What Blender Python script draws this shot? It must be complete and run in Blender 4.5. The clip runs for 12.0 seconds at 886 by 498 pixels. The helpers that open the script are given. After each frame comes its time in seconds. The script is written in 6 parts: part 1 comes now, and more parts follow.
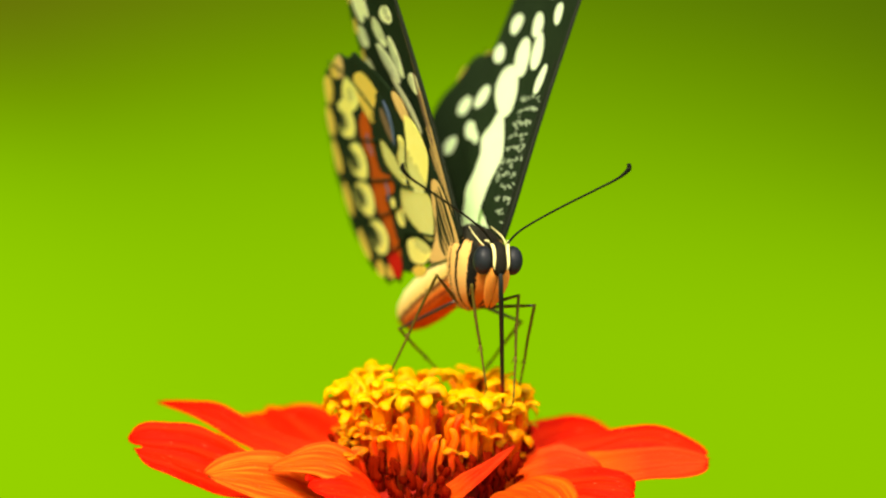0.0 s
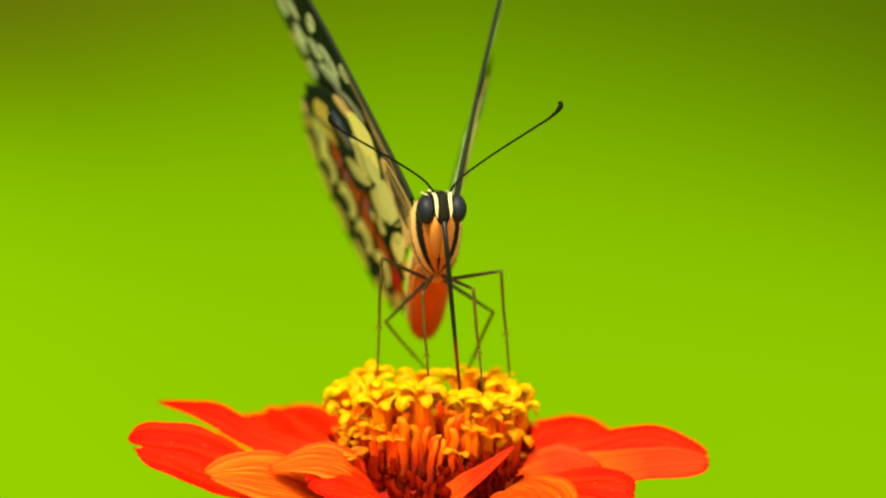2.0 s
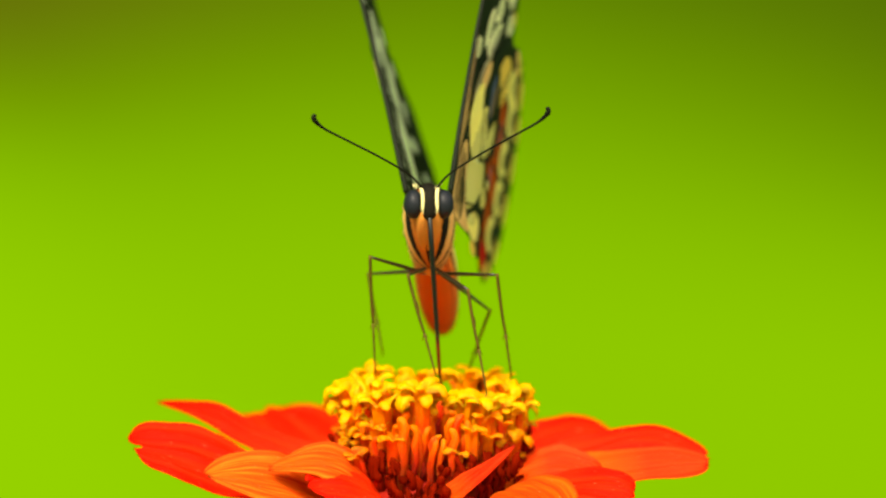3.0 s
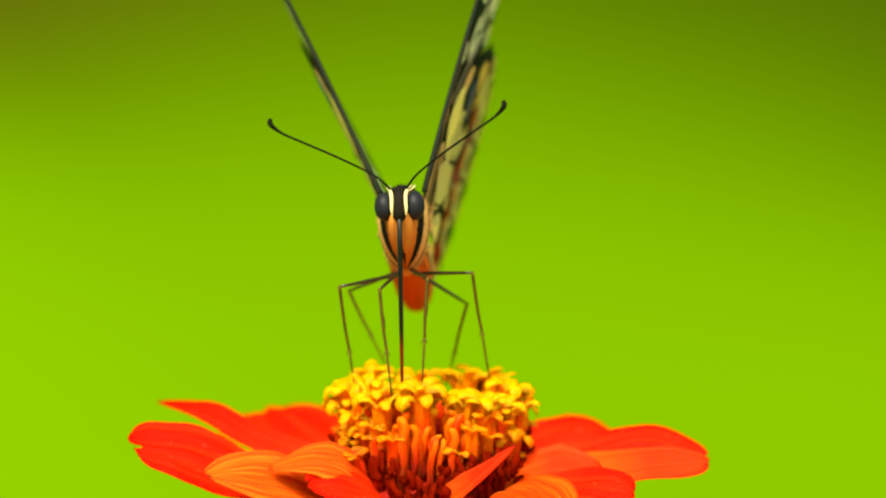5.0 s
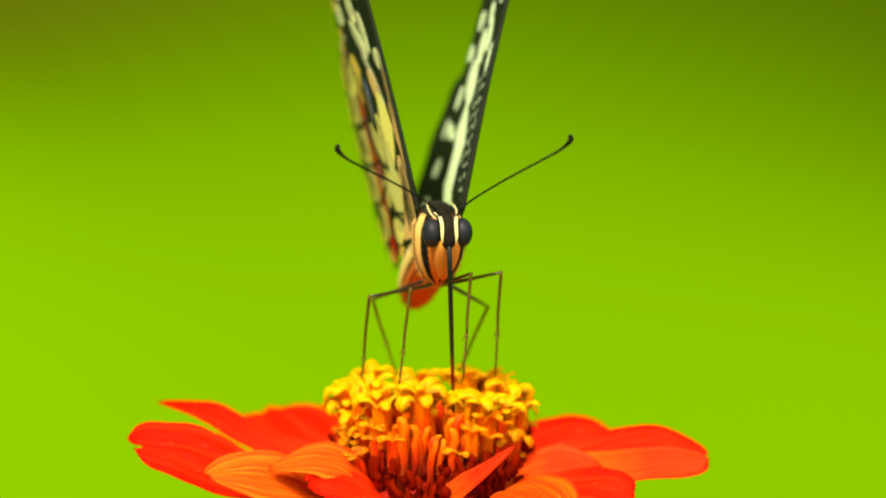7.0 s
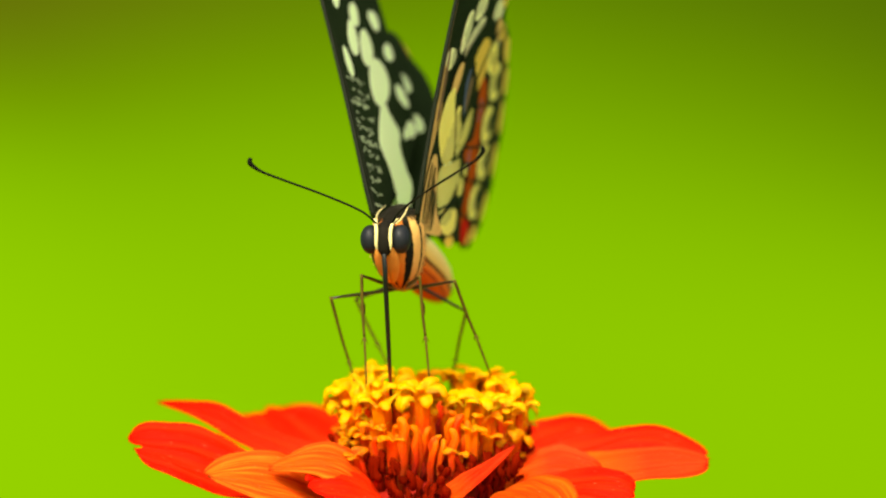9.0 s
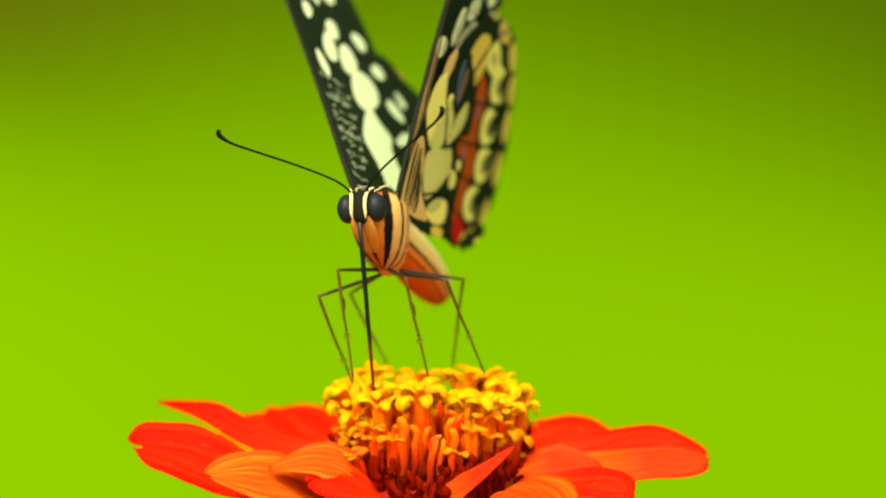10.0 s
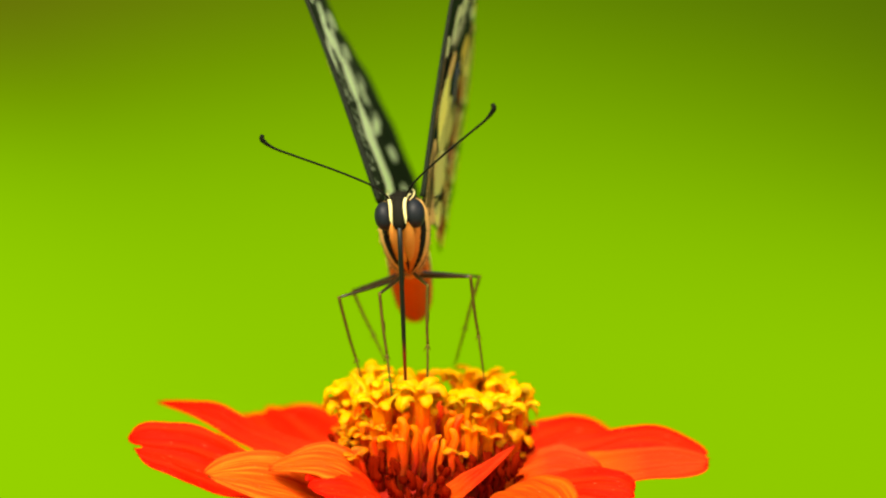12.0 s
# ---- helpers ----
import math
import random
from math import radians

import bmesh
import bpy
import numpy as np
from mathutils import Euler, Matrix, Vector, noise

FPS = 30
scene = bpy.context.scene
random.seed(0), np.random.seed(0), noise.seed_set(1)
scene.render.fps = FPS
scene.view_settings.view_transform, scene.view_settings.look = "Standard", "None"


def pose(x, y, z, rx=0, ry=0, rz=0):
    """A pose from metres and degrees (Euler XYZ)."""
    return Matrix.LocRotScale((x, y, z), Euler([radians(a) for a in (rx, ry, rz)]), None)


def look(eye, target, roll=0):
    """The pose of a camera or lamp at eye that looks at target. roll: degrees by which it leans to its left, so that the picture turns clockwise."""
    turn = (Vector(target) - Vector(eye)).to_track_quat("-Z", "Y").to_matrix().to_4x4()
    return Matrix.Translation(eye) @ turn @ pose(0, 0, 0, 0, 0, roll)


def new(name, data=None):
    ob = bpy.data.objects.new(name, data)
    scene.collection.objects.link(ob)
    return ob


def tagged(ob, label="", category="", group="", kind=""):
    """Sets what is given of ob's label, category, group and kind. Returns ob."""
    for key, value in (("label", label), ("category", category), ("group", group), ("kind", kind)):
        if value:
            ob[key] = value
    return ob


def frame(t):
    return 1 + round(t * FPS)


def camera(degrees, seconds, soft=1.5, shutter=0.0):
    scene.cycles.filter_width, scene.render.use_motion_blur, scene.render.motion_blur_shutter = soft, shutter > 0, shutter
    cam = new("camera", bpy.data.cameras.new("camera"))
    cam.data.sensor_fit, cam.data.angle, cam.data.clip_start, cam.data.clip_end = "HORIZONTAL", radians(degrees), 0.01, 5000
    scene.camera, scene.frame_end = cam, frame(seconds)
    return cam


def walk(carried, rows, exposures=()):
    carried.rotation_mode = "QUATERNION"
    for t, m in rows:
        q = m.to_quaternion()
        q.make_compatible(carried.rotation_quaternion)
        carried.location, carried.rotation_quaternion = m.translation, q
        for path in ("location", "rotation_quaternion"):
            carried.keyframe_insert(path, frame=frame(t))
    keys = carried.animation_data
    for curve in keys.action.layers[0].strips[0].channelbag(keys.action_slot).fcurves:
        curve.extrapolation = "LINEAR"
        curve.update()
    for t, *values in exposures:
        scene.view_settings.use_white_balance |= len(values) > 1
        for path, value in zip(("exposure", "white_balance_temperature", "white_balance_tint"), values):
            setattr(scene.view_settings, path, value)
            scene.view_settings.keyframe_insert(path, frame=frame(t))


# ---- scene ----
# One model unit U is about a twentieth of a millimetre; the origin of the model is 1 m above the ground.
D = 0.22685
U = D * math.tan(radians(10.0)) / 784.0
TILT = radians(7.0)
cam = camera(20.0, 12.0, soft=2.0, shutter=0.3)
EYE = Vector((0.0, -D * math.cos(TILT), 1.0 + D * math.sin(TILT)))
STILL = look(EYE, (0, 0, 1.0))
cam.data.dof.use_dof = True
cam.data.dof.focus_distance = D - 0.0095
cam.data.dof.aperture_fstop = 16.5
walk(cam, [(0.0, STILL), (12.0, STILL)], exposures=[(0.0, 0.52, 7300, 10), (12.0, 0.52, 7300, 10)])

# ---- light: hazy bright sky, soft sun high on one side ----
SUN_AZ, SUN_EL = radians(-25.0), radians(50.0)
world = bpy.data.worlds.new("sky")
scene.world = world
world.use_nodes = True
wn = world.node_tree
sky = wn.nodes.new("ShaderNodeTexSky")
sky.sky_type, sky.sun_disc = "NISHITA", False
sky.dust_density, sky.ozone_density = 4.5, 0.4
sky.sun_elevation, sky.sun_rotation = SUN_EL, math.pi + SUN_AZ
wn.nodes["Background"].inputs["Strength"].default_value = 0.12
wn.links.new(sky.outputs[0], wn.nodes["Background"].inputs["Color"])
sun = bpy.data.lights.new("sun", "SUN")
sun.energy, sun.angle, sun.color = 5.0, radians(18.0), (1.0, 0.94, 0.80)
sun_ob = new("sun", sun)
s_dir = Vector((math.sin(SUN_AZ) * math.cos(SUN_EL), -math.cos(SUN_AZ) * math.cos(SUN_EL), math.sin(SUN_EL)))
sun_ob.matrix_world = look(s_dir * 20 + Vector((0, 0, 1)), (0, 0, 1))


# ---- materials ----
def material(name):
    m = bpy.data.materials.new(name)
    m.use_nodes = True
    return m, m.node_tree, m.node_tree.nodes["Principled BSDF"]


def coords(nt, scale=(1, 1, 1), loc=(0, 0, 0), kind="Object"):
    tc, mp = nt.nodes.new("ShaderNodeTexCoord"), nt.nodes.new("ShaderNodeMapping")
    nt.links.new(tc.outputs[kind], mp.inputs[0])
    mp.inputs["Scale"].default_value, mp.inputs["Location"].default_value = scale, loc
    return mp.outputs[0]


def noise_of(nt, vec, scale, detail=3.0):
    n = nt.nodes.new("ShaderNodeTexNoise")
    n.inputs["Scale"].default_value, n.inputs["Detail"].default_value = scale, detail
    nt.links.new(vec, n.inputs["Vector"])
    return n.outputs["Fac"]


def ramp(nt, fac, stops, mode="LINEAR"):
    r = nt.nodes.new("ShaderNodeValToRGB")
    r.color_ramp.interpolation = mode
    while len(r.color_ramp.elements) < len(stops):
        r.color_ramp.elements.new(0.5)
    for e, (p, c) in zip(r.color_ramp.elements, stops):
        e.position, e.color = p, (*c, 1)
    nt.links.new(fac, r.inputs[0])
    return r.outputs[0]


def mix(nt, fac, a, b, mode="MIX"):
    n = nt.nodes.new("ShaderNodeMix")
    n.data_type, n.blend_type = "RGBA", mode
    for sock, v in ((n.inputs[0], fac), (n.inputs[6], a), (n.inputs[7], b)):
        if isinstance(v, (int, float)):
            sock.default_value = v
        elif isinstance(v, tuple):
            sock.default_value = (*v, 1)
        else:
            nt.links.new(v, sock)
    return n.outputs[2]


def calc(nt, op, a, b=0.0):
    n = nt.nodes.new("ShaderNodeMath")
    n.operation = op
    for sock, v in zip(n.inputs, (a, b)):
        if isinstance(v, (int, float)):
            sock.default_value = v
        else:
            nt.links.new(v, sock)
    return n.outputs[0]


def axis(nt, vec, i):
    s = nt.nodes.new("ShaderNodeSeparateXYZ")
    nt.links.new(vec, s.inputs[0])
    return s.outputs[i]


def bump(nt, bsdf, height, strength=0.3, distance=0.0001):
    b = nt.nodes.new("ShaderNodeBump")
    b.inputs["Strength"].default_value, b.inputs["Distance"].default_value = strength, distance
    nt.links.new(height, b.inputs["Height"])
    nt.links.new(b.outputs[0], bsdf.inputs["Normal"])


def mottled(name, c1, c2, scale=4000.0, rough=0.5, gloss=0.3, relief=0.2, stretch=(1, 1, 1), back=0.0, clear=0.0, by_thin=False):
    """Two tints mixed by noise at two scales; back: share of light scattered through, clear: share that passes straight (by_thin: only where the mesh is marked thin)."""
    m, nt, b = material(name)
    v = coords(nt, stretch)
    f = noise_of(nt, v, scale)
    g = noise_of(nt, v, scale * 0.18)
    col = mix(nt, calc(nt, "MULTIPLY", calc(nt, "ADD", f, g), 0.5), c1, c2)
    nt.links.new(col, b.inputs["Base Color"])
    b.inputs["Roughness"].default_value, b.inputs["Specular IOR Level"].default_value = rough, gloss
    bump(nt, b, f, relief, 0.00008)
    last = b.outputs[0]
    for share, kind in ((back, "ShaderNodeBsdfTranslucent"), (clear, "ShaderNodeBsdfTransparent")):
        if share:
            thin, mx = nt.nodes.new(kind), nt.nodes.new("ShaderNodeMixShader")
            if kind == "ShaderNodeBsdfTranslucent":
                nt.links.new(col, thin.inputs["Color"])
            mx.inputs[0].default_value = share
            if by_thin and kind == "ShaderNodeBsdfTransparent":
                at = nt.nodes.new("ShaderNodeAttribute")
                at.attribute_name = "thin"
                nt.links.new(calc(nt, "MULTIPLY", ramp(nt, at.outputs["Fac"], [(0.55, (0, 0, 0)), (0.9, (1, 1, 1))]), share), mx.inputs[0])
            nt.links.new(last, mx.inputs[1])
            nt.links.new(thin.outputs[0], mx.inputs[2])
            last = mx.outputs[0]
    if back or clear:
        nt.links.new(last, nt.nodes["Material Output"].inputs[0])
    return m


def petal_material(name, main, streak, tip, foot, through_light, foot_to=0.62):
    """Ray floret: lengthwise veins and streaks in UV, foot and tip of other tints, a paler rim, some light passing through."""
    m, nt, b = material(name)
    uv = coords(nt, (1, 1, 1), kind="UV")
    along, across = axis(nt, uv, 0), axis(nt, uv, 1)
    lines = noise_of(nt, coords(nt, (2.2, 30.0, 1.0), kind="UV"), 1.0, 4.0)
    broad = noise_of(nt, coords(nt, (1.6, 7.0, 1.0), (3, 5, 0), kind="UV"), 1.0, 2.0)
    blot = noise_of(nt, coords(nt, (1, 1, 1)), 240.0, 3.0)
    flecks = noise_of(nt, coords(nt, (30, 55, 1), kind="UV"), 1.0, 2.0)
    c = mix(nt, ramp(nt, lines, [(0.38, (0, 0, 0)), (0.62, (0.85, 0.85, 0.85))]), main, streak)
    c = mix(nt, ramp(nt, broad, [(0.45, (0, 0, 0)), (0.68, (0.75, 0.75, 0.75))]), c, tip)
    c = mix(nt, calc(nt, "MULTIPLY", ramp(nt, along, [(foot_to - 0.45, (1, 1, 1)), (foot_to, (0, 0, 0))]), ramp(nt, blot, [(0.3, (0.4, 0.4, 0.4)), (0.6, (1, 1, 1))])), c, foot)
    c = mix(nt, calc(nt, "MULTIPLY", ramp(nt, flecks, [(0.69, (0, 0, 0)), (0.76, (1, 1, 1))]), 0.5), c, (0.95, 0.45, 0.16))
    edge = calc(nt, "ABSOLUTE", calc(nt, "SUBTRACT", across, 0.5))
    rim = ramp(nt, calc(nt, "MAXIMUM", calc(nt, "MULTIPLY", edge, 2.0), along), [(0.965, (0, 0, 0)), (0.995, (1, 1, 1))])
    c = mix(nt, calc(nt, "MULTIPLY", rim, 0.45), c, (0.42, 0.006, 0.002))
    nt.links.new(c, b.inputs["Base Color"])
    b.inputs["Roughness"].default_value, b.inputs["Specular IOR Level"].default_value = 0.6, 0.07
    bump(nt, b, calc(nt, "ADD", lines, calc(nt, "MULTIPLY", broad, 1.5)), 0.8, 0.0003)
    tr = nt.nodes.new("ShaderNodeBsdfTranslucent")
    nt.links.new(c, tr.inputs["Color"])
    mx = nt.nodes.new("ShaderNodeMixShader")
    mx.inputs[0].default_value = through_light
    nt.links.new(b.outputs[0], mx.inputs[1])
    nt.links.new(tr.outputs[0], mx.inputs[2])
    nt.links.new(mx.outputs[0], nt.nodes["Material Output"].inputs[0])
    return m


def floret_material():
    """Tubular floret: red-brown foot, orange tube, bright yellow lobes; u runs from foot to tip."""
    m, nt, b = material("disc_floret")
    along = axis(nt, coords(nt, kind="UV"), 0)
    info = nt.nodes.new("ShaderNodeObjectInfo")
    n = noise_of(nt, coords(nt), 900.0)
    k = calc(nt, "ADD", along, calc(nt, "MULTIPLY", calc(nt, "SUBTRACT", n, 0.5), 0.22))
    c = ramp(nt, k, [(0.0, (0.10, 0.005, 0.003)), (0.17, (0.28, 0.009, 0.003)), (0.30, (0.62, 0.044, 0.002)), (0.45, (0.82, 0.140, 0.002)), (0.70, (0.88, 0.240, 0.002)), (0.96, (0.92, 0.368, 0.003))])
    c = mix(nt, calc(nt, "MULTIPLY", info.outputs["Random"], 0.20), c, (0.88, 0.17, 0.005))
    red = calc(nt, "MULTIPLY", ramp(nt, info.outputs["Random"], [(0.80, (0, 0, 0)), (0.86, (1, 1, 1))]), ramp(nt, k, [(0.42, (0.75, 0.75, 0.75)), (0.75, (0, 0, 0))]))
    c = mix(nt, red, c, (0.72, 0.02, 0.004))
    nt.links.new(c, b.inputs["Base Color"])
    b.inputs["Roughness"].default_value, b.inputs["Specular IOR Level"].default_value = 0.6, 0.10
    b.inputs["Subsurface Weight"].default_value = 0.8
    b.inputs["Subsurface Radius"].default_value = (0.0018, 0.0010, 0.0003)
    b.inputs["Subsurface Scale"].default_value = 1.0
    bump(nt, b, noise_of(nt, coords(nt), 5000.0), 0.25, 0.00006)
    tr = nt.nodes.new("ShaderNodeBsdfTranslucent")
    nt.links.new(c, tr.inputs["Color"])
    mx = nt.nodes.new("ShaderNodeMixShader")
    mx.inputs[0].default_value = 0.12
    nt.links.new(b.outputs[0], mx.inputs[1])
    nt.links.new(tr.outputs[0], mx.inputs[2])
    nt.links.new(mx.outputs[0], nt.nodes["Material Output"].inputs[0])
    return m


def thorax_material():
    """Buff scales with black lengthwise stripes that run from the wing bases down to the legs."""
    m, nt, b = material("thorax_scales")
    v = coords(nt, (1 / U, 1 / U, 1 / U), (0, -110, 0))
    ang = calc(nt, "ARCTAN2", calc(nt, "ABSOLUTE", axis(nt, v, 0)), calc(nt, "MULTIPLY", axis(nt, v, 1), -0.75))
    n = noise_of(nt, coords(nt), 2600.0)
    ang = calc(nt, "ADD", calc(nt, "DIVIDE", ang, math.pi), calc(nt, "MULTIPLY", calc(nt, "SUBTRACT", n, 0.5), 0.05))
    dark, pale, warm = (0.008, 0.008, 0.005), (0.78, 0.46, 0.125), (0.70, 0.215, 0.030)
    c = ramp(nt, ang, [(0.0, dark), (0.02, dark), (0.035, warm), (0.138, warm), (0.15, dark), (0.232, dark), (0.246, pale), (0.375, pale), (0.387, dark),
                       (0.43, dark), (0.442, pale), (0.56, pale), (0.575, dark), (0.60, dark), (0.615, pale), (1.0, pale)])
    low = ramp(nt, calc(nt, "ADD", calc(nt, "DIVIDE", axis(nt, v, 2), 160.0), 0.75), [(0.0, (1, 1, 1)), (0.45, (0, 0, 0))])
    c = mix(nt, calc(nt, "MULTIPLY", low, 0.55), c, (0.85, 0.25, 0.07), "MULTIPLY")
    top = ramp(nt, calc(nt, "ADD", calc(nt, "DIVIDE", axis(nt, v, 2), 100.0), calc(nt, "MULTIPLY", n, 0.2)), [(0.27, (0, 0, 0)), (0.33, (1, 1, 1))])
    c = mix(nt, top, c, (0.02, 0.02, 0.012))
    nt.links.new(c, b.inputs["Base Color"])
    b.inputs["Roughness"].default_value, b.inputs["Specular IOR Level"].default_value = 0.8, 0.08
    bump(nt, b, noise_of(nt, coords(nt, (1, 1, 0.35)), 9000.0), 0.6, 0.0001)
    return m


def abdomen_material():
    """Cream flank, dark line, rust-orange belly."""
    m, nt, b = material("abdomen_scales")
    v = coords(nt, (1 / U, 1 / U, 1 / U))
    n = noise_of(nt, coords(nt), 2200.0)
    h = calc(nt, "ADD", calc(nt, "DIVIDE", axis(nt, v, 2), 86.0), calc(nt, "MULTIPLY", calc(nt, "SUBTRACT", n, 0.5), 0.12))
    c = ramp(nt, calc(nt, "ADD", h, 0.5), [(0.0, (0.64, 0.105, 0.012)), (0.10, (0.66, 0.13, 0.016)), (0.12, (0.34, 0.06, 0.015)), (0.14, (0.34, 0.06, 0.015)), (0.17, (0.76, 0.17, 0.022)), (0.25, (0.72, 0.25, 0.04)), (0.28, (0.16, 0.07, 0.02)), (0.33, (0.16, 0.07, 0.02)), (0.38, (0.72, 0.50, 0.12)),
                                           (0.86, (0.80, 0.74, 0.30)), (0.92, (0.03, 0.025, 0.015))])
    rings = calc(nt, "SINE", calc(nt, "MULTIPLY", axis(nt, v, 1), 0.16))
    nt.links.new(c, b.inputs["Base Color"])
    b.inputs["Roughness"].default_value, b.inputs["Specular IOR Level"].default_value = 0.9, 0.03
    bump(nt, b, calc(nt, "ADD", calc(nt, "MULTIPLY", rings, 0.6), noise_of(nt, coords(nt), 9000.0)), 0.5, 0.0001)
    return m


def proboscis_material():
    """Black tube whose end is wet and maroon."""
    m, nt, b = material("proboscis_black_maroon")
    k = calc(nt, "ADD", calc(nt, "DIVIDE", axis(nt, coords(nt), 2), 330 * U), calc(nt, "MULTIPLY", noise_of(nt, coords(nt), 3000.0), 0.04))
    nt.links.new(ramp(nt, k, [(0.65, (0.006, 0.009, 0.006)), (0.74, (0.13, 0.004, 0.004))]), b.inputs["Base Color"])
    b.inputs["Roughness"].default_value, b.inputs["Specular IOR Level"].default_value = 0.4, 0.25
    return m


PROBOSCIS = proboscis_material()
PETAL_RED = petal_material("petal_scarlet", (0.80, 0.011, 0.002), (0.70, 0.005, 0.001), (0.86, 0.030, 0.004), (0.84, 0.040, 0.005), 0.24)
PETAL_ORANGE = petal_material("petal_orange", (0.72, 0.066, 0.004), (0.86, 0.24, 0.016), (0.74, 0.034, 0.004), (0.70, 0.05, 0.004), 0.24)
PETAL_CORAL = petal_material("petal_coral", (0.86, 0.036, 0.006), (0.88, 0.062, 0.010), (0.84, 0.017, 0.003), (0.88, 0.13, 0.005), 0.25)
PETAL_DUSK = petal_material("petal_coral_gold", (0.85, 0.036, 0.006), (0.88, 0.060, 0.009), (0.82, 0.020, 0.003), (0.86, 0.19, 0.004), 0.25, 0.72)
PETAL_RUST = petal_material("petal_rust_orange", (0.46, 0.050, 0.003), (0.64, 0.13, 0.006), (0.50, 0.025, 0.003), (0.60, 0.06, 0.004), 0.22)
PETAL_PALE = petal_material("petal_underside", (0.88, 0.15, 0.010), (0.90, 0.28, 0.03), (0.85, 0.08, 0.01), (0.85, 0.10, 0.01), 0.26)
FLORET = floret_material()
PALEA = mottled("palea_dark_red", (0.020, 0.002, 0.001), (0.27, 0.010, 0.001), 1500, 0.85, 0.0)
RECEPTACLE = mottled("receptacle_red", (0.10, 0.006, 0.003), (0.50, 0.014, 0.004), 500, 0.7, 0.1, 0.6)
GREEN_PART = mottled("calyx_green", (0.05, 0.13, 0.02), (0.09, 0.20, 0.03), 1500, 0.6)
THORAX, ABDOMEN = thorax_material(), abdomen_material()
BLACK_HAIR = mottled("black_scales", (0.005, 0.005, 0.004), (0.016, 0.014, 0.007), 6000, 0.75, 0.08, 0.5)
CREAM = mottled("cream_scales", (0.66, 0.60, 0.22), (0.78, 0.72, 0.34), 6000, 0.75, 0.12, 0.4)
PALP = mottled("palp_scales", (0.66, 0.22, 0.030), (0.74, 0.31, 0.060), 6000, 0.85, 0.03, 0.5)
EYE_MAT = mottled("compound_eye", (0.006, 0.008, 0.010), (0.014, 0.018, 0.022), 12000, 0.5, 0.22, 0.15)
ANTENNA = mottled("antenna_black", (0.004, 0.005, 0.003), (0.010, 0.010, 0.005), 5000, 0.6, 0.08)
LEG_DARK = mottled("femur_dark", (0.008, 0.006, 0.003), (0.034, 0.020, 0.007), 2500, 0.32, 0.5)
LEG_TAN = mottled("tibia_brown", (0.022, 0.016, 0.003), (0.16, 0.115, 0.014), 1800, 0.65, 0.1)
WING_DARK = mottled("wing_black_brown", (0.005, 0.010, 0.004), (0.015, 0.029, 0.010), 1500, 0.75, 0.04, 0.5)
WING_EDGE = mottled("wing_edge_black", (0.004, 0.006, 0.003), (0.012, 0.018, 0.006), 2500, 0.6, 0.12, 0.5)
WING_GREEN = mottled("wing_pale_green", (0.74, 0.97, 0.50), (0.80, 0.98, 0.62), 3000, 0.85, 0.05, 0.3, back=0.20)
WING_CREAM = mottled("wing_cream", (0.88, 0.93, 0.38), (0.90, 0.96, 0.52), 3000, 0.85, 0.05, 0.3, back=0.14, clear=0.42, by_thin=True)
WING_PEACH = mottled("wing_peach", (0.78, 0.53, 0.05), (0.82, 0.64, 0.13), 3000, 0.85, 0.05, 0.3, back=0.14, clear=0.42, by_thin=True)
WING_YELLOW = mottled("wing_cell_yellow", (0.90, 0.82, 0.12), (0.92, 0.92, 0.28), 1400, 0.85, 0.05, 0.3, back=0.14, clear=0.42, by_thin=True)
WING_AMBER = mottled("wing_amber", (0.54, 0.33, 0.075), (0.78, 0.56, 0.19), 1600, 0.85, 0.05, 0.4)
WING_RUST = mottled("wing_rust", (0.30, 0.038, 0.004), (0.52, 0.105, 0.006), 1200, 0.85, 0.05, 0.4)
WING_RED = mottled("wing_red", (0.42, 0.006, 0.004), (0.55, 0.014, 0.006), 2200, 0.85, 0.05, 0.4)
WING_BLUE = mottled("wing_blue", (0.05, 0.08, 0.14), (0.10, 0.15, 0.24), 3000, 0.6, 0.2, 0.3)
WING_BROWN = mottled("wing_brown", (0.10, 0.055, 0.022), (0.22, 0.13, 0.06), 2500, 0.6, 0.3, 0.4, (1, 0.2, 1))

WING_MEMBRANE = mottled("wing_membrane", (0.005, 0.010, 0.004), (0.015, 0.029, 0.010), 1500, 0.75, 0.04, 0.5, clear=0.95, by_thin=True)
SPECKLE = mottled("wing_speckle", (0.20, 0.28, 0.15), (0.46, 0.56, 0.34), 1500, 0.7, 0.2, 0.3)


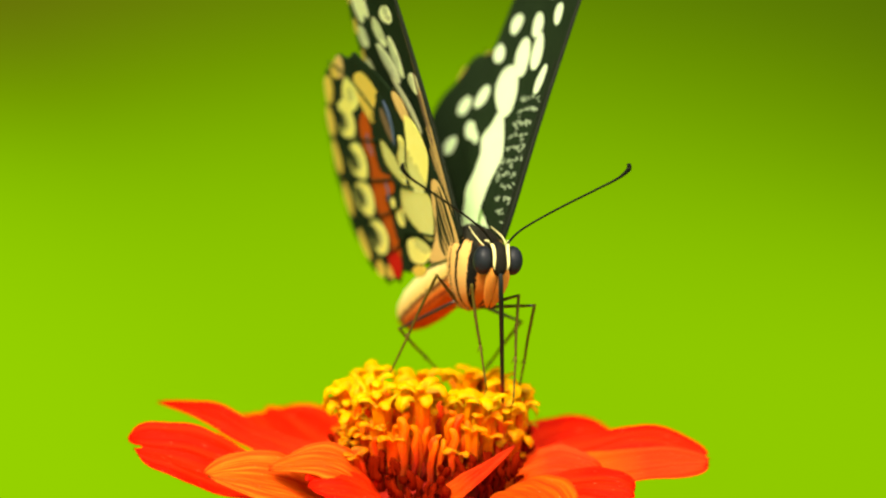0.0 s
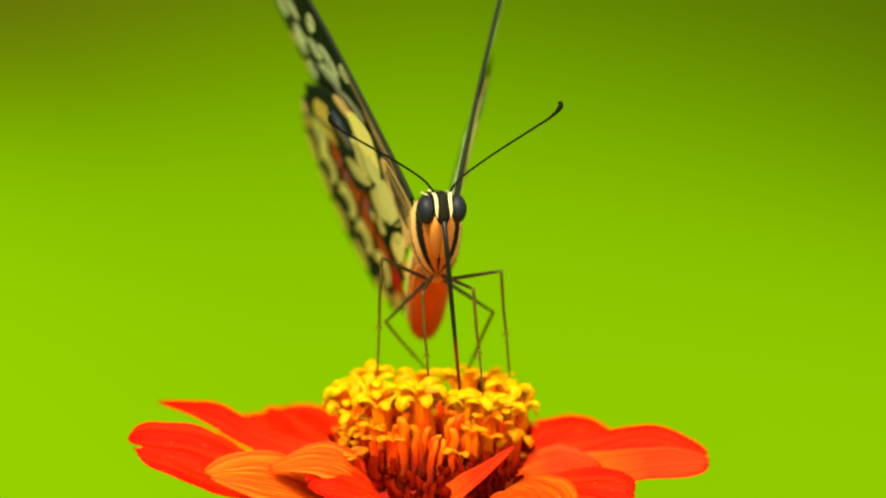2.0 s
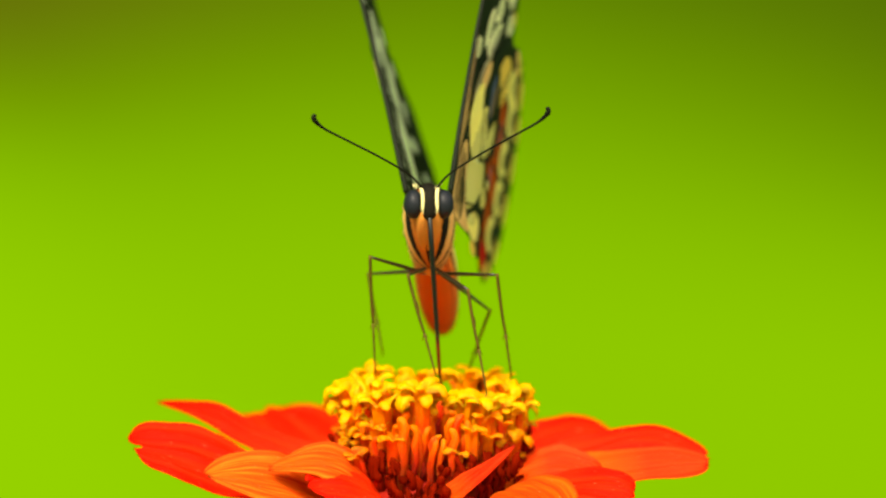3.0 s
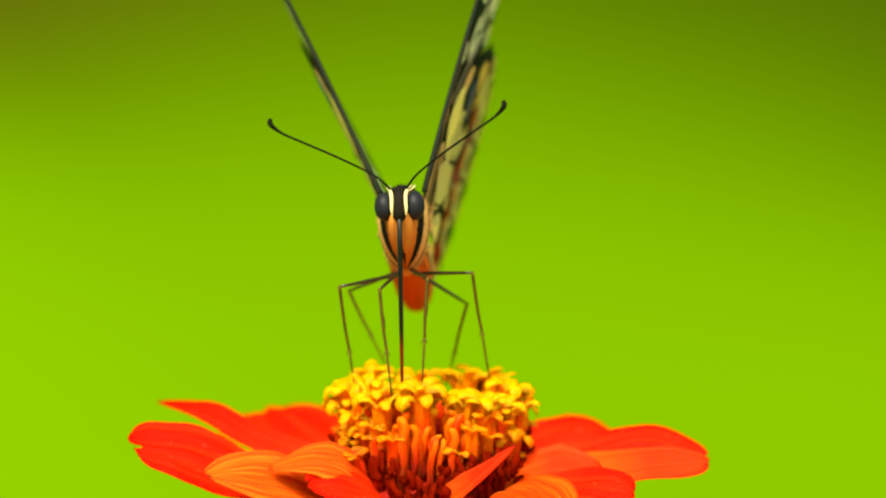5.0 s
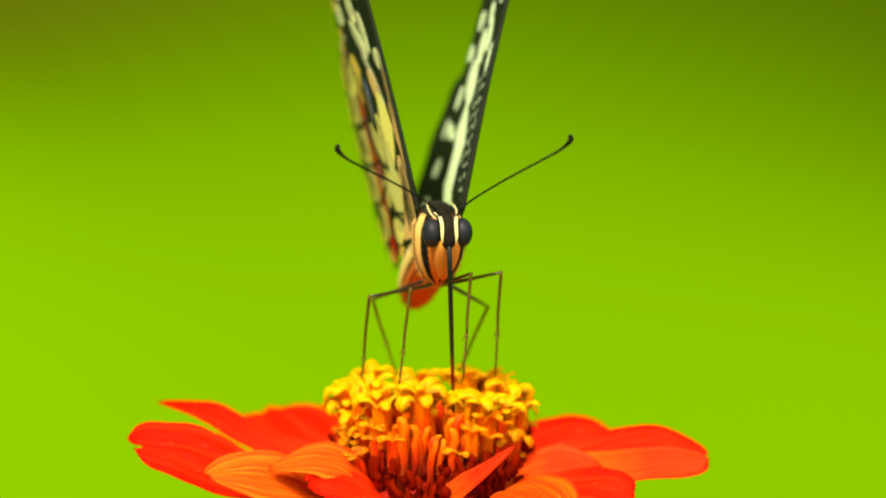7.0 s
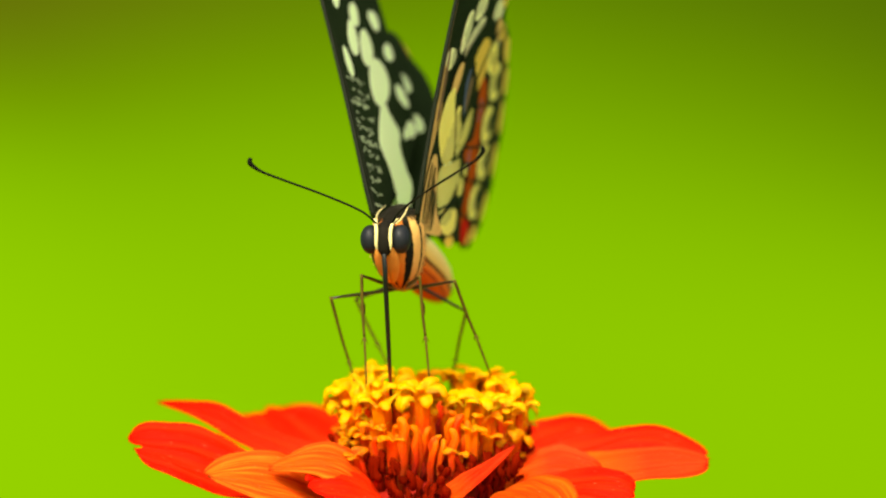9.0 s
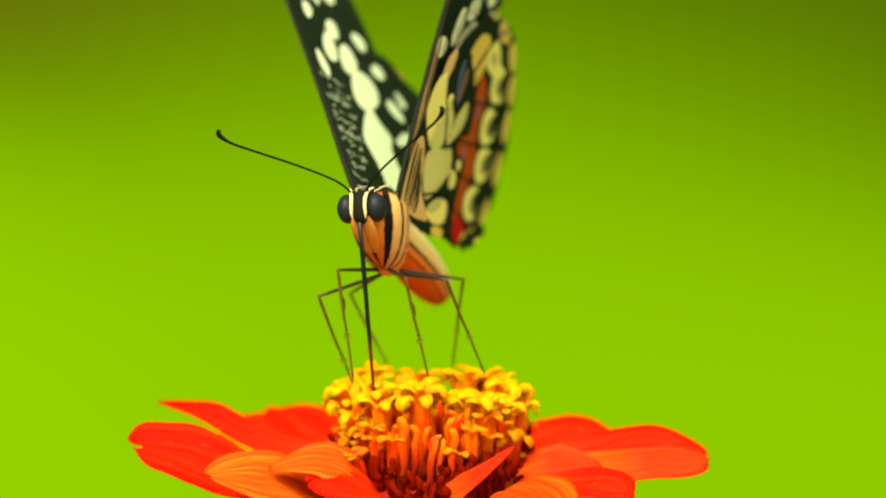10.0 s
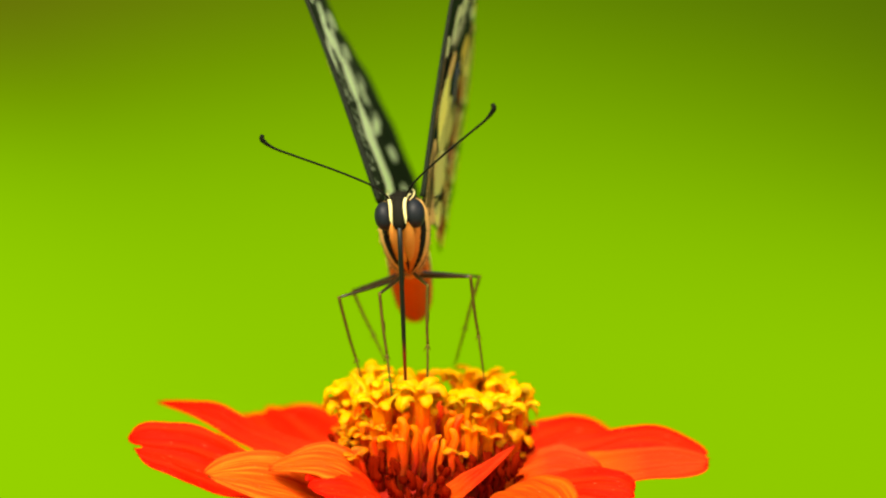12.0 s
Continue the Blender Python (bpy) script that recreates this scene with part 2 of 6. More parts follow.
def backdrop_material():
    """Far out-of-focus foliage that glows by itself, daylight painted into its colour: bright green below, dimmer olive
    above.
    """
    m, nt, b = material("far_foliage_glow")
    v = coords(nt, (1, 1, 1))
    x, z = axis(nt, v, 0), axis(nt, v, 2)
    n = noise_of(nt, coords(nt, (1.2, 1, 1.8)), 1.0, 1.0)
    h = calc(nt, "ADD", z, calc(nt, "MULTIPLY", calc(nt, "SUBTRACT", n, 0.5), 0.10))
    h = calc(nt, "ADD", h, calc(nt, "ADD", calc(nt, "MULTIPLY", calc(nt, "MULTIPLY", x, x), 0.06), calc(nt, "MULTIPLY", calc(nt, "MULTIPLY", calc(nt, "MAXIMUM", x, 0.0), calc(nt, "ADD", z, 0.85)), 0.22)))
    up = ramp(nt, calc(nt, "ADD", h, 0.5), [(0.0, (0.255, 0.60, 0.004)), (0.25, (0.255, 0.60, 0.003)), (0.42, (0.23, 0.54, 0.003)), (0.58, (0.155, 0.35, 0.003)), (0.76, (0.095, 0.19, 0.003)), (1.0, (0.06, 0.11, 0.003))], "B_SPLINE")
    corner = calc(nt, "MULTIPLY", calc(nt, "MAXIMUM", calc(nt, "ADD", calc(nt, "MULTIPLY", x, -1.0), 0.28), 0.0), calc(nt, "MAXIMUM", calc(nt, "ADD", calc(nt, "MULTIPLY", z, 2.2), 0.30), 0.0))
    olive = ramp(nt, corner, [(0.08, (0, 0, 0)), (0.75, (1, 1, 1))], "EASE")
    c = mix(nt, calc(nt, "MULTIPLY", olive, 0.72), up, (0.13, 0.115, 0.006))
    # brighter lime mixed into the glow towards the lower left
    lime_glow = ramp(nt, calc(nt, "SUBTRACT", calc(nt, "MULTIPLY", x, -0.9), calc(nt, "MULTIPLY", z, 0.8)), [(0.36, (0, 0, 0)), (0.85, (1, 1, 1))], "EASE")
    c = mix(nt, calc(nt, "MULTIPLY", lime_glow, 0.4), c, (0.31, 0.72, 0.003))
    # emission stands in for daylight on the foliage; the sun doesn't shade it
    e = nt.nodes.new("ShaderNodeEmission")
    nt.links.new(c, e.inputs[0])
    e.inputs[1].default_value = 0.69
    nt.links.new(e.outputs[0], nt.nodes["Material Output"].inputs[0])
    return m


GRASS = mottled("meadow_grass", (0.04, 0.09, 0.012), (0.09, 0.17, 0.03), 8.0, 0.8)
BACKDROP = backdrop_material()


# ---- mesh helpers ----
def part(name, bm, mat, parent, label="", smooth=True):
    """Links a bmesh as one mesh object; smooth False keeps each face's own shading."""
    me = bpy.data.meshes.new(name)
    bm.normal_update()
    bm.to_mesh(me)
    bm.free()
    for mt in mat if isinstance(mat, (list, tuple)) else [mat]:
        me.materials.append(mt)
    if smooth:
        for p in me.polygons:
            p.use_smooth = True
    ob = new(name, me)
    if parent:
        ob.parent = parent
    if label:
        tagged(ob, label)
    return ob


def catmull(pts, steps, closed=False):
    """A smooth line through the points."""
    P, out = [Vector(p) for p in pts], []
    n = len(P)
    for i in range(n if closed else n - 1):
        a, b, c, d = (P[(i + k) % n] if closed else P[min(max(i + k, 0), n - 1)] for k in (-1, 0, 1, 2))
        for s in range(steps):
            t = s / steps
            out.append(0.5 * (2 * b + (c - a) * t + (2 * a - 5 * b + 4 * c - d) * t * t + (3 * b - a - 3 * c + d) * t ** 3))
    if not closed:
        out.append(P[-1])
    return out


def tube(bm, line, radii, sides=8):
    """A closed tube along a line of points; radii run from end to end."""
    line = [Vector(p) for p in line]
    n, rings = len(line), []
    side = None
    for i, p in enumerate(line):
        d = (line[min(i + 1, n - 1)] - line[max(i - 1, 0)]).normalized()
        if side is None:
            side = d.orthogonal().normalized()
        side = (side - d * side.dot(d)).normalized()
        other = d.cross(side)
        f = i / (n - 1) * (len(radii) - 1)
        k = min(int(f), len(radii) - 2)
        r = radii[k] + (radii[k + 1] - radii[k]) * (f - k)
        rings.append([bm.verts.new(p + r * (math.cos(a) * side + math.sin(a) * other)) for a in (2 * math.pi * j / sides for j in range(sides))])
    for a, b in zip(rings, rings[1:]):
        for j in range(sides):
            bm.faces.new((a[j], a[(j + 1) % sides], b[(j + 1) % sides], b[j]))
    bm.faces.new(rings[0][::-1])
    bm.faces.new(rings[-1])
    return bm


def loft(bm, sections, sides=24):
    """Rings given as centre, two half-axis vectors."""
    rings = []
    for c, a, b in sections:
        c, a, b = Vector(c), Vector(a), Vector(b)
        rings.append([bm.verts.new(c + math.cos(t) * a + math.sin(t) * b) for t in (2 * math.pi * j / sides for j in range(sides))])
    for r, s in zip(rings, rings[1:]):
        for j in range(sides):
            bm.faces.new((r[j], r[(j + 1) % sides], s[(j + 1) % sides], s[j]))
    bm.faces.new(rings[0][::-1])
    bm.faces.new(rings[-1])
    bmesh.ops.recalc_face_normals(bm, faces=bm.faces)
    return bm


def scaled(bm, k=U, shift=(0, 0, 0)):
    for v in bm.verts:
        v.co = v.co * k + Vector(shift)
    return bm


# ---- setting ----
bm = bmesh.new()
bmesh.ops.create_grid(bm, x_segments=8, y_segments=8, size=400)
ground = part("ground", bm, GRASS, None, smooth=False)
tagged(ground, "green meadow grass far below the flower", "ground", kind="structure")

bm = bmesh.new()
bmesh.ops.create_grid(bm, x_segments=24, y_segments=12, size=1)
for v in bm.verts:
    x, z = v.co.x * 5.0, v.co.y * 2.4 + 1.6
    v.co = (x, 0.05 * math.cos(x * 0.5), z)
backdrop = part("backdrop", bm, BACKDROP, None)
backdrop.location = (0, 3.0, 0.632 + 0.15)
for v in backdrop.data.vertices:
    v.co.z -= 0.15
tagged(backdrop, "far out-of-focus green foliage, daylight painted in as glow", "backdrop", kind="structure")

# ---- the flower ----
FLOWER_X = -20.0
flower = new("zinnia_flower")
flower.location = (FLOWER_X * U, 0, 0)
tagged(flower, "orange-red zinnia bloom with raised yellow disc florets", "flower")
UP1 = (0, 0, 1.0)


def smoothstep(a, b, t):
    t = min(max((t - a) / (b - a), 0), 1)
    return t * t * (3 - 2 * t)


def along_curve(values, s):
    """Smooth value at s (0 to 1) through evenly spaced control values."""
    n = len(values) - 1
    i = min(int(s * n), n - 1)
    f = s * n - i
    v = [values[max(i - 1, 0)], values[i], values[i + 1], values[min(i + 2, n)]]
    return 0.5 * (2 * v[1] + (v[2] - v[0]) * f + (2 * v[0] - 5 * v[1] + 4 * v[2] - v[3]) * f * f + (3 * v[1] - v[0] - 3 * v[2] + v[3]) * f ** 3)


def petal(spine, widths, rolls, cup, notch, blunt, mat, seed, skew=0.0, thick=1.6):
    """One ray floret grown along a midrib; half-widths and leans (degrees) are spread evenly from foot to tip."""
    nl, nw = 40, 26
    rnd = random.Random(seed * 7 + 3)
    ph = [rnd.uniform(0, 6.28) for _ in range(6)]
    axes = [[p[k] for p in spine] for k in range(3)]
    chord = Vector(spine[-1]) - Vector(spine[0])
    chord.z = 0

    def rib(s):
        return Vector([along_curve(c, s) for c in axes])

    bm = bmesh.new()
    uvl = bm.loops.layers.uv.new("UVMap")
    layers = [[], []]
    for i in range(nl + 1):
        s = i / nl
        p, t0 = rib(s), rib(min(s + 0.02, 1.0)) - rib(max(s - 0.02, 0.0))
        flat = Vector((t0.x, t0.y, 0)).normalized() + chord.normalized() * 0.5
        run = t0.normalized()
        side = Vector((-flat.y, flat.x, 0)).normalized()
        face_up = run.cross(side).normalized()
        ro = radians(along_curve(rolls, s))
        side, face_up = side * math.cos(ro) + face_up * math.sin(ro), face_up * math.cos(ro) - side * math.sin(ro)
        w = along_curve(widths, s)
        if s > blunt:
            w *= math.sqrt(max(1 - ((s - blunt) / (1.012 - blunt)) ** 2.6, 0.0))
        w *= 1 + 0.03 * math.sin(15 * s + ph[0]) + 0.015 * math.sin(37 * s + ph[1])
        grow = smoothstep(0.05, 0.3, s)
        rows = [[], []]
        for j in range(nw + 1):
            t = 2 * j / nw - 1
            back = notch * math.exp(-((t - 0.1) / 0.26) ** 2) * s ** 14 - 4 * math.sin(5 * t + ph[0]) * s ** 10 + skew * t * s ** 6
            h = cup * w * t * t + (2.2 * math.cos(t * 10.0 + ph[1] + s) + 1.2 * math.cos(t * 21.0 + ph[3])) * grow * (1 - 0.5 * t * t)
            h += (5.0 * math.sin(4.6 * s + 2.4 * t + ph[2]) + 2.6 * math.sin(10 * s - 4 * t + ph[4]) + 1.2 * math.sin(23 * s + 6 * t + ph[5])) * s
            q = p - run * back + side * (t * w) + face_up * h * w / (w + 12)
            for lay in (0, 1):
                rows[lay].append((bm.verts.new(q - face_up * (lay * thick * (1 - 0.6 * abs(t) ** 3))), s, (t + 1) / 2))
        layers[0].append(rows[0])
        layers[1].append(rows[1])

    def face(q, mi, rim=False):
        f = bm.faces.new([bm.verts.new(v[0].co) if rim else v[0] for v in q])
        f.material_index = mi
        for lp, v in zip(f.loops, q):
            lp[uvl].uv = (v[1], v[2])

    for lay, rows in enumerate(layers):
        for i in range(nl):
            for j in range(nw):
                q = [rows[i][j], rows[i + 1][j], rows[i + 1][j + 1], rows[i][j + 1]]
                face(q if lay else q[::-1], lay)
    A, B = layers
    for i in range(nl):
        face([A[i][0], A[i + 1][0], B[i + 1][0], B[i][0]], 0, True)
        face([A[i + 1][nw], A[i][nw], B[i][nw], B[i + 1][nw]], 0, True)
    for j in range(nw):
        face([A[nl][j], A[nl][j + 1], B[nl][j + 1], B[nl][j]], 0, True)
        face([A[0][j + 1], A[0][j], B[0][j], B[0][j + 1]], 0, True)
    bmesh.ops.recalc_face_normals(bm, faces=bm.faces)
    scaled(bm, U, UP1)
    return part("petal", bm, [mat, PETAL_PALE], flower)


petal([(-76, 70, -426), (-184, 190, -408), (-270, 300, -390), (-334, 395, -366)], [40, 84, 118, 116], [0, -4, -6, -5], 0.05, 14, 0.8, PETAL_RED, 1)
petal([(6, 90, -436), (16, 240, -430), (26, 480, -452)], [40, 80, 90], [0, 0, 0], 0.06, 8, 0.72, PETAL_RED, 13)
petal([(-66, 35, -424), (-210, 75, -396), (-326, 112, -360), (-410, 140, -320), (-506, 172, -306)], [34, 34, 26, 23, 10], [-10, -34, -42, -44, -20], 0.1, 2, 0.6, PETAL_RED, 2)
petal([(-106, -8, -428), (-226, -30, -420), (-334, -45, -398), (-432, -58, -356), (-526, -70, -336)], [38, 54, 62, 70, 58], [-8, -28, -34, -34, -28], 0.05, 13, 0.85, PETAL_RED, 3, 9)
petal([(-96, -50, -456), (-172, -100, -436), (-248, -150, -390), (-318, -175, -372), (-382, -200, -366)], [36, 50, 60, 60, 46], [-12, -34, -40, -36, -20], 0.1, 4, 0.6, PETAL_ORANGE, 4)
petal([(-72, -90, -462), (-110, -128, -406), (-148, -150, -360), (-202, -160, -344), (-278, -172, -356)], [24, 36, 38, 34, 18], [-30, -58, -58, -46, -24], -0.15, 3, 0.6, PETAL_ORANGE, 5)
petal([(-58, -120, -446), (-94, -152, -414), (-140, -172, -390), (-182, -180, -380), (-212, -186, -384)], [24, 36, 44, 42, 30], [-10, -24, -36, -40, -40], 0.25, 3, 0.6, PETAL_RED, 15)
petal([(52, 60, -414), (140, 110, -420), (230, 165, -400), (306, 205, -386), (368, 235, -400)], [40, 60, 80, 78, 50], [10, 30, 38, 36, 26], -0.06, 5, 0.6, PETAL_RED, 12)
petal([(66, 10, -418), (168, 14, -408), (280, 20, -382), (392, 24, -364), (498, 28, -384)], [36, 54, 62, 66, 62], [8, 26, 34, 34, 24], -0.05, 3, 0.76, PETAL_RED, 11)
petal([(66, -30, -422), (176, -36, -408), (286, -44, -390), (396, -50, -376), (488, -54, -374)], [36, 48, 46, 38, 31], [8, 20, 30, 34, 32], 0.06, 3, 0.82, PETAL_DUSK, 10)
petal([(86, -70, -432), (154, -84, -394), (218, -92, -374), (294, -96, -378)], [26, 48, 58, 40], [10, 28, 34, 24], 0.04, 6, 0.6, PETAL_CORAL, 14)
petal([(96, -100, -446), (182, -150, -414), (268, -190, -396), (344, -220, -402)], [30, 54, 66, 54], [8, 20, 24, 20], 0.1, 8, 0.7, PETAL_RED, 9)
petal([(84, -130, -444), (112, -190, -402), (154, -260, -388), (198, -360, -400)], [30, 58, 78, 70], [6, 16, 18, 12], 0.1, 8, 0.72, PETAL_RUST, 8)
petal([(22, -140, -462), (22, -176, -420), (54, -182, -386), (98, -176, -354), (142, -160, -322)], [20, 27, 19, 13, 8], [62, 52, 46, 44, 40], 0.12, 1, 0.5, PETAL_CORAL, 7)
petal([(-62, -120, -456), (-100, -230, -430), (-124, -330, -416), (-148, -450, -422)], [30, 64, 86, 80], [0, -6, -6, -4], 0.1, 8, 0.72, PETAL_ORANGE, 6)
petal([(16, -130, -460), (20, -240, -438), (26, -340, -424), (30, -460, -428)], [30, 64, 86, 80], [0, 0, 0, 0], 0.1, 8, 0.72, PETAL_ORANGE, 16)


def receptacle():
    bm = bmesh.new()
    loft(bm, [((0, 0, z), (r, 0, 0), (0, r, 0)) for z, r in ((-456, 120), (-446, 160), (-428, 166), (-408, 148), (-385, 128), (-350, 108), (-320, 70), (-305, 30), (-303, 8))], 32)
    part("receptacle", scaled(bm, U, UP1), RECEPTACLE, flower)
    bm = bmesh.new()
    loft(bm, [((0, 0, z), (r, 0, 0), (0, r, 0)) for z, r in ((-520, 30), (-505, 80), (-470, 118), (-430, 128), (-418, 118))], 24)
    part("calyx", scaled(bm, U, UP1), GREEN_PART, flower)
    bm = bmesh.new()
    tube(bm, [(0, 0, (-1.0 / U - 10) * (1 - s) - 515 * s) for s in (0, 0.25, 0.5, 0.75, 1.0)], [55, 46, 40], 12)
    part("stem", scaled(bm, U, UP1), GREEN_PART, flower)


receptacle()


def floret_mesh(height, seed, bloom=1.0, ripe=1.0, count=5):
    """A tubular floret along z, from 0 up: a fleshy tube that flares without a break into thick lobes curling out and down."""
    rnd = random.Random(seed)
    bm = bmesh.new()
    uvl = bm.loops.layers.uv.new("UVMap")
    per = 6
    sides, rings = count * per, []
    lean = (rnd.uniform(-11, 11), rnd.uniform(-11, 11))
    ph = rnd.uniform(0, 6.28)
    lobes = [(rnd.uniform(24, 50) * bloom, rnd.uniform(9.5, 17.5) * bloom, rnd.uniform(-3, 8) * bloom, rnd.uniform(-0.25, 0.25)) for _ in range(count)]
    rim, mouth, thick = 0.88 * height, 13.5 * (0.55 + 0.45 * bloom), 5.6 * (0.45 + 0.55 * bloom)

    def ring(radius, f, u):
        out = []
        for j in range(sides):
            q = 2 * math.pi * j / sides
            r = radius * (1 + 0.13 * math.cos(count * q)) * (1 + 0.05 * math.sin(2 * q + ph))
            out.append((bm.verts.new((lean[0] * f * f + r * math.cos(q), lean[1] * f * f + r * math.sin(q), f * height)), u))
        return out

    for f, r in ((0, 6.0), (0.2, 7.6), (0.45, 9.4), (0.62, 10.8), (0.76, 12.4 * (0.7 + 0.3 * bloom)), (0.88, mouth)):
        rings.append(ring(r, f, f * 0.80 * ripe))

    def curl(t, over):
        """A ring across the lobes, t of the way to their tips, on the lower or the upper skin."""
        out = []
        for j in range(sides):
            k = ((j + per // 2) // per) % count
            off = (j + per // 2) % per - per // 2
            q = 2 * math.pi * j / sides
            length, bend, rise, swing = lobes[k]
            w = max(0.0, math.cos(math.pi * off / per))
            far = (5 + (length - 5) * w) * t
            th = far / bend
            skin = thick * math.sqrt(max(0.0, 1 - t * t * 0.96)) if over else 0.0
            r = mouth + bend - (bend + skin) * math.cos(th)
            z = rim + rise * t * w + (bend + skin) * math.sin(th) - (bend * 0.10 * (1 - w))
            turn = q + swing * t * w + 0.16 * t * (-off / 3.0) * w
            out.append((bm.verts.new((lean[0] * 0.77 + r * math.cos(turn), lean[1] * 0.77 + r * math.sin(turn), z)), (0.80 + 0.20 * (t * w) ** 0.8) * ripe))
        return out

    steps = (0.2, 0.4, 0.6, 0.8, 0.93, 1.0)
    rings += [curl(t, False) for t in steps] + [curl(t, True) for t in steps[::-1]]
    rings.append(ring(mouth - thick, 0.89, 0.80 * ripe))
    rings.append(ring(mouth * 0.4, 0.72, 0.62 * ripe))

    def face(q):
        f = bm.faces.new([v[0] for v in q])
        for lp, v in zip(f.loops, q):
            lp[uvl].uv = (v[1], 0.5)

    for a, b in zip(rings, rings[1:]):
        for j in range(sides):
            face((a[j], a[(j + 1) % sides], b[(j + 1) % sides], b[j]))
    face(rings[-1])
    for v in bm.verts:
        v.co += Vector((rnd.uniform(-1, 1), rnd.uniform(-1, 1), rnd.uniform(-1, 1))) * 1.1
    bmesh.ops.recalc_face_normals(bm, faces=bm.faces)
    scaled(bm)
    me = bpy.data.meshes.new("disc_floret")
    bm.to_mesh(me)
    bm.free()
    me.materials.append(FLORET)
    for p in me.polygons:
        p.use_smooth = True
    return me


def stand(me, name, foot, top, spin, size=1.0):
    """Places a mesh that grows along z from foot towards top, under the flower."""
    ob = new(name, me)
    d = (Vector(top) - Vector(foot)).normalized()
    q = d.to_track_quat("Z", "X").to_matrix().to_4x4() @ Matrix.Rotation(spin, 4, "Z") @ Matrix.Scale(size, 4)
    ob.parent = flower
    ob.matrix_local = Matrix.Translation(Vector(foot) * U + Vector(UP1)) @ q
    return ob


def disc():
    tall = [floret_mesh(h, 10 + i) for i, h in enumerate((150, 158, 146, 162, 154, 150, 160, 148))]
    low = [floret_mesh(h, 70 + i, 0.72, 0.70, 4) for i, h in enumerate((150, 140, 158, 146, 134, 154))]
    short = [floret_mesh(h, 30 + i, 0.8, 0.68, 4) for i, h in enumerate((108, 122, 96, 114, 102, 118))]
    small = [floret_mesh(h, 50 + i, 0.55, 0.60, 3) for i, h in enumerate((70, 62, 78, 66))]
    rnd = random.Random(5)

    def crown(me, a, rf, rt, zt, tall_by, size):
        foot = Vector((rf * math.cos(a), rf * math.sin(a), zt - tall_by))
        top = Vector((rt * math.cos(a + 0.04), rt * math.sin(a + 0.04), zt))
        stand(me, "disc_floret", foot, top, rnd.uniform(0, 6.28), size)

    n = 44
    for i in range(n):
        rr = math.sqrt((i + 0.5) / n)
        a = i * 2.39996 + rnd.uniform(-0.14, 0.14)
        zt = -259 + rnd.uniform(-22, 12) - 8 * rr ** 6 - 30 * (1 - rr) ** 1.2 + 30 * max(0.0, -math.sin(a) * rr)
        x = 150 * rr * math.cos(a)
        for gap in (-58, 18):
            if abs(x - gap) < 34:
                if math.sin(a) * rr > -0.55:
                    zt -= 84
                else:
                    a += (34 - abs(x - gap)) / 150 * (1 if x > gap else -1)
        crown(tall[i % 8], a, 134 * rr, 156 * rr ** 0.9 + rnd.uniform(-8, 8), zt, 160, rnd.uniform(1.08, 1.28))
    for i in range(11):
        a = radians((202 + 9 * i if i < 5 else 284 + 9 * (i - 5)) + rnd.uniform(-4, 4))
        zt = rnd.uniform(-292, -256)
        for gap in (-58, 18):
            if abs(150 * math.cos(a) - gap) < 26:
                zt = -300
        crown(low[(5 * i) % 6], a, rnd.uniform(130, 146), rnd.uniform(144, 162), zt, 160, rnd.uniform(0.92, 1.1))
    for a, rt, zt in ((-8, 160, -256), (14, 158, -252), (-28, 160, -262), (172, 160, -250), (190, 162, -258), (208, 158, -264)):
        crown(tall[a % 8], radians(a), 138, rt, zt, 160, 1.0)
    for i in range(24):
        a = radians(-40 + 260 * i / 23 + rnd.uniform(-5, 5))
        crown(short[i % 6], a, 140, rnd.uniform(148, 164), rnd.uniform(-316, -276), 118, rnd.uniform(0.8, 1.0))
    for i in range(14):
        a = radians(-30 + 16 * i + rnd.uniform(-6, 6))
        crown(small[i % 4], a, 148, rnd.uniform(154, 170), rnd.uniform(-346, -305), 70, rnd.uniform(0.7, 1.0))
    for i in range(11):
        a = radians(158 + 7 * i + rnd.uniform(-3, 3))
        crown(small[i % 4], a, 160, rnd.uniform(174, 196), rnd.uniform(-352, -308), 70, rnd.uniform(0.7, 1.0))
    bm = bmesh.new()
    uvl = bm.loops.layers.uv.new("UVMap")
    tube(bm, [(0, 0, 0), (3, -1, 22), (-2, 3, 48), (3, 1, 74), (-1, -3, 92), (4, -2, 103), (10, 0, 106)], [4.5, 6.5, 5.8, 7.5, 6.5, 6, 3.5], 7)
    for f in bm.faces:
        for lp in f.loops:
            lp[uvl].uv = (0.03 + 0.44 * lp.vert.co.z / 108, 0.5)
    bud = bpy.data.meshes.new("floret_bud")
    scaled(bm).to_mesh(bud)
    bm.free()
    bud.materials.append(FLORET)
    for p in bud.polygons:
        p.use_smooth = True
    for i in range(120):
        a = 2 * math.pi * (i + rnd.uniform(-0.5, 0.5)) / 120
        r, z = rnd.uniform(128, 152), rnd.uniform(-418, -382)
        stand(bud, "floret_bud", (r * math.cos(a), r * math.sin(a), z), ((r + 12) * math.cos(a + 0.05), (r + 12) * math.sin(a + 0.05), z + 100), rnd.uniform(0, 6.28), rnd.uniform(0.8, 1.28))
    for i in range(40):
        a, r = i * 2.39996, 120 * math.sqrt((i + 0.5) / 40)
        stand(bud, "floret_bud", (r * math.cos(a), r * math.sin(a), -396), (1.1 * r * math.cos(a), 1.1 * r * math.sin(a), -290), rnd.uniform(0, 6.28), rnd.uniform(1.0, 1.25))
    kinds = []
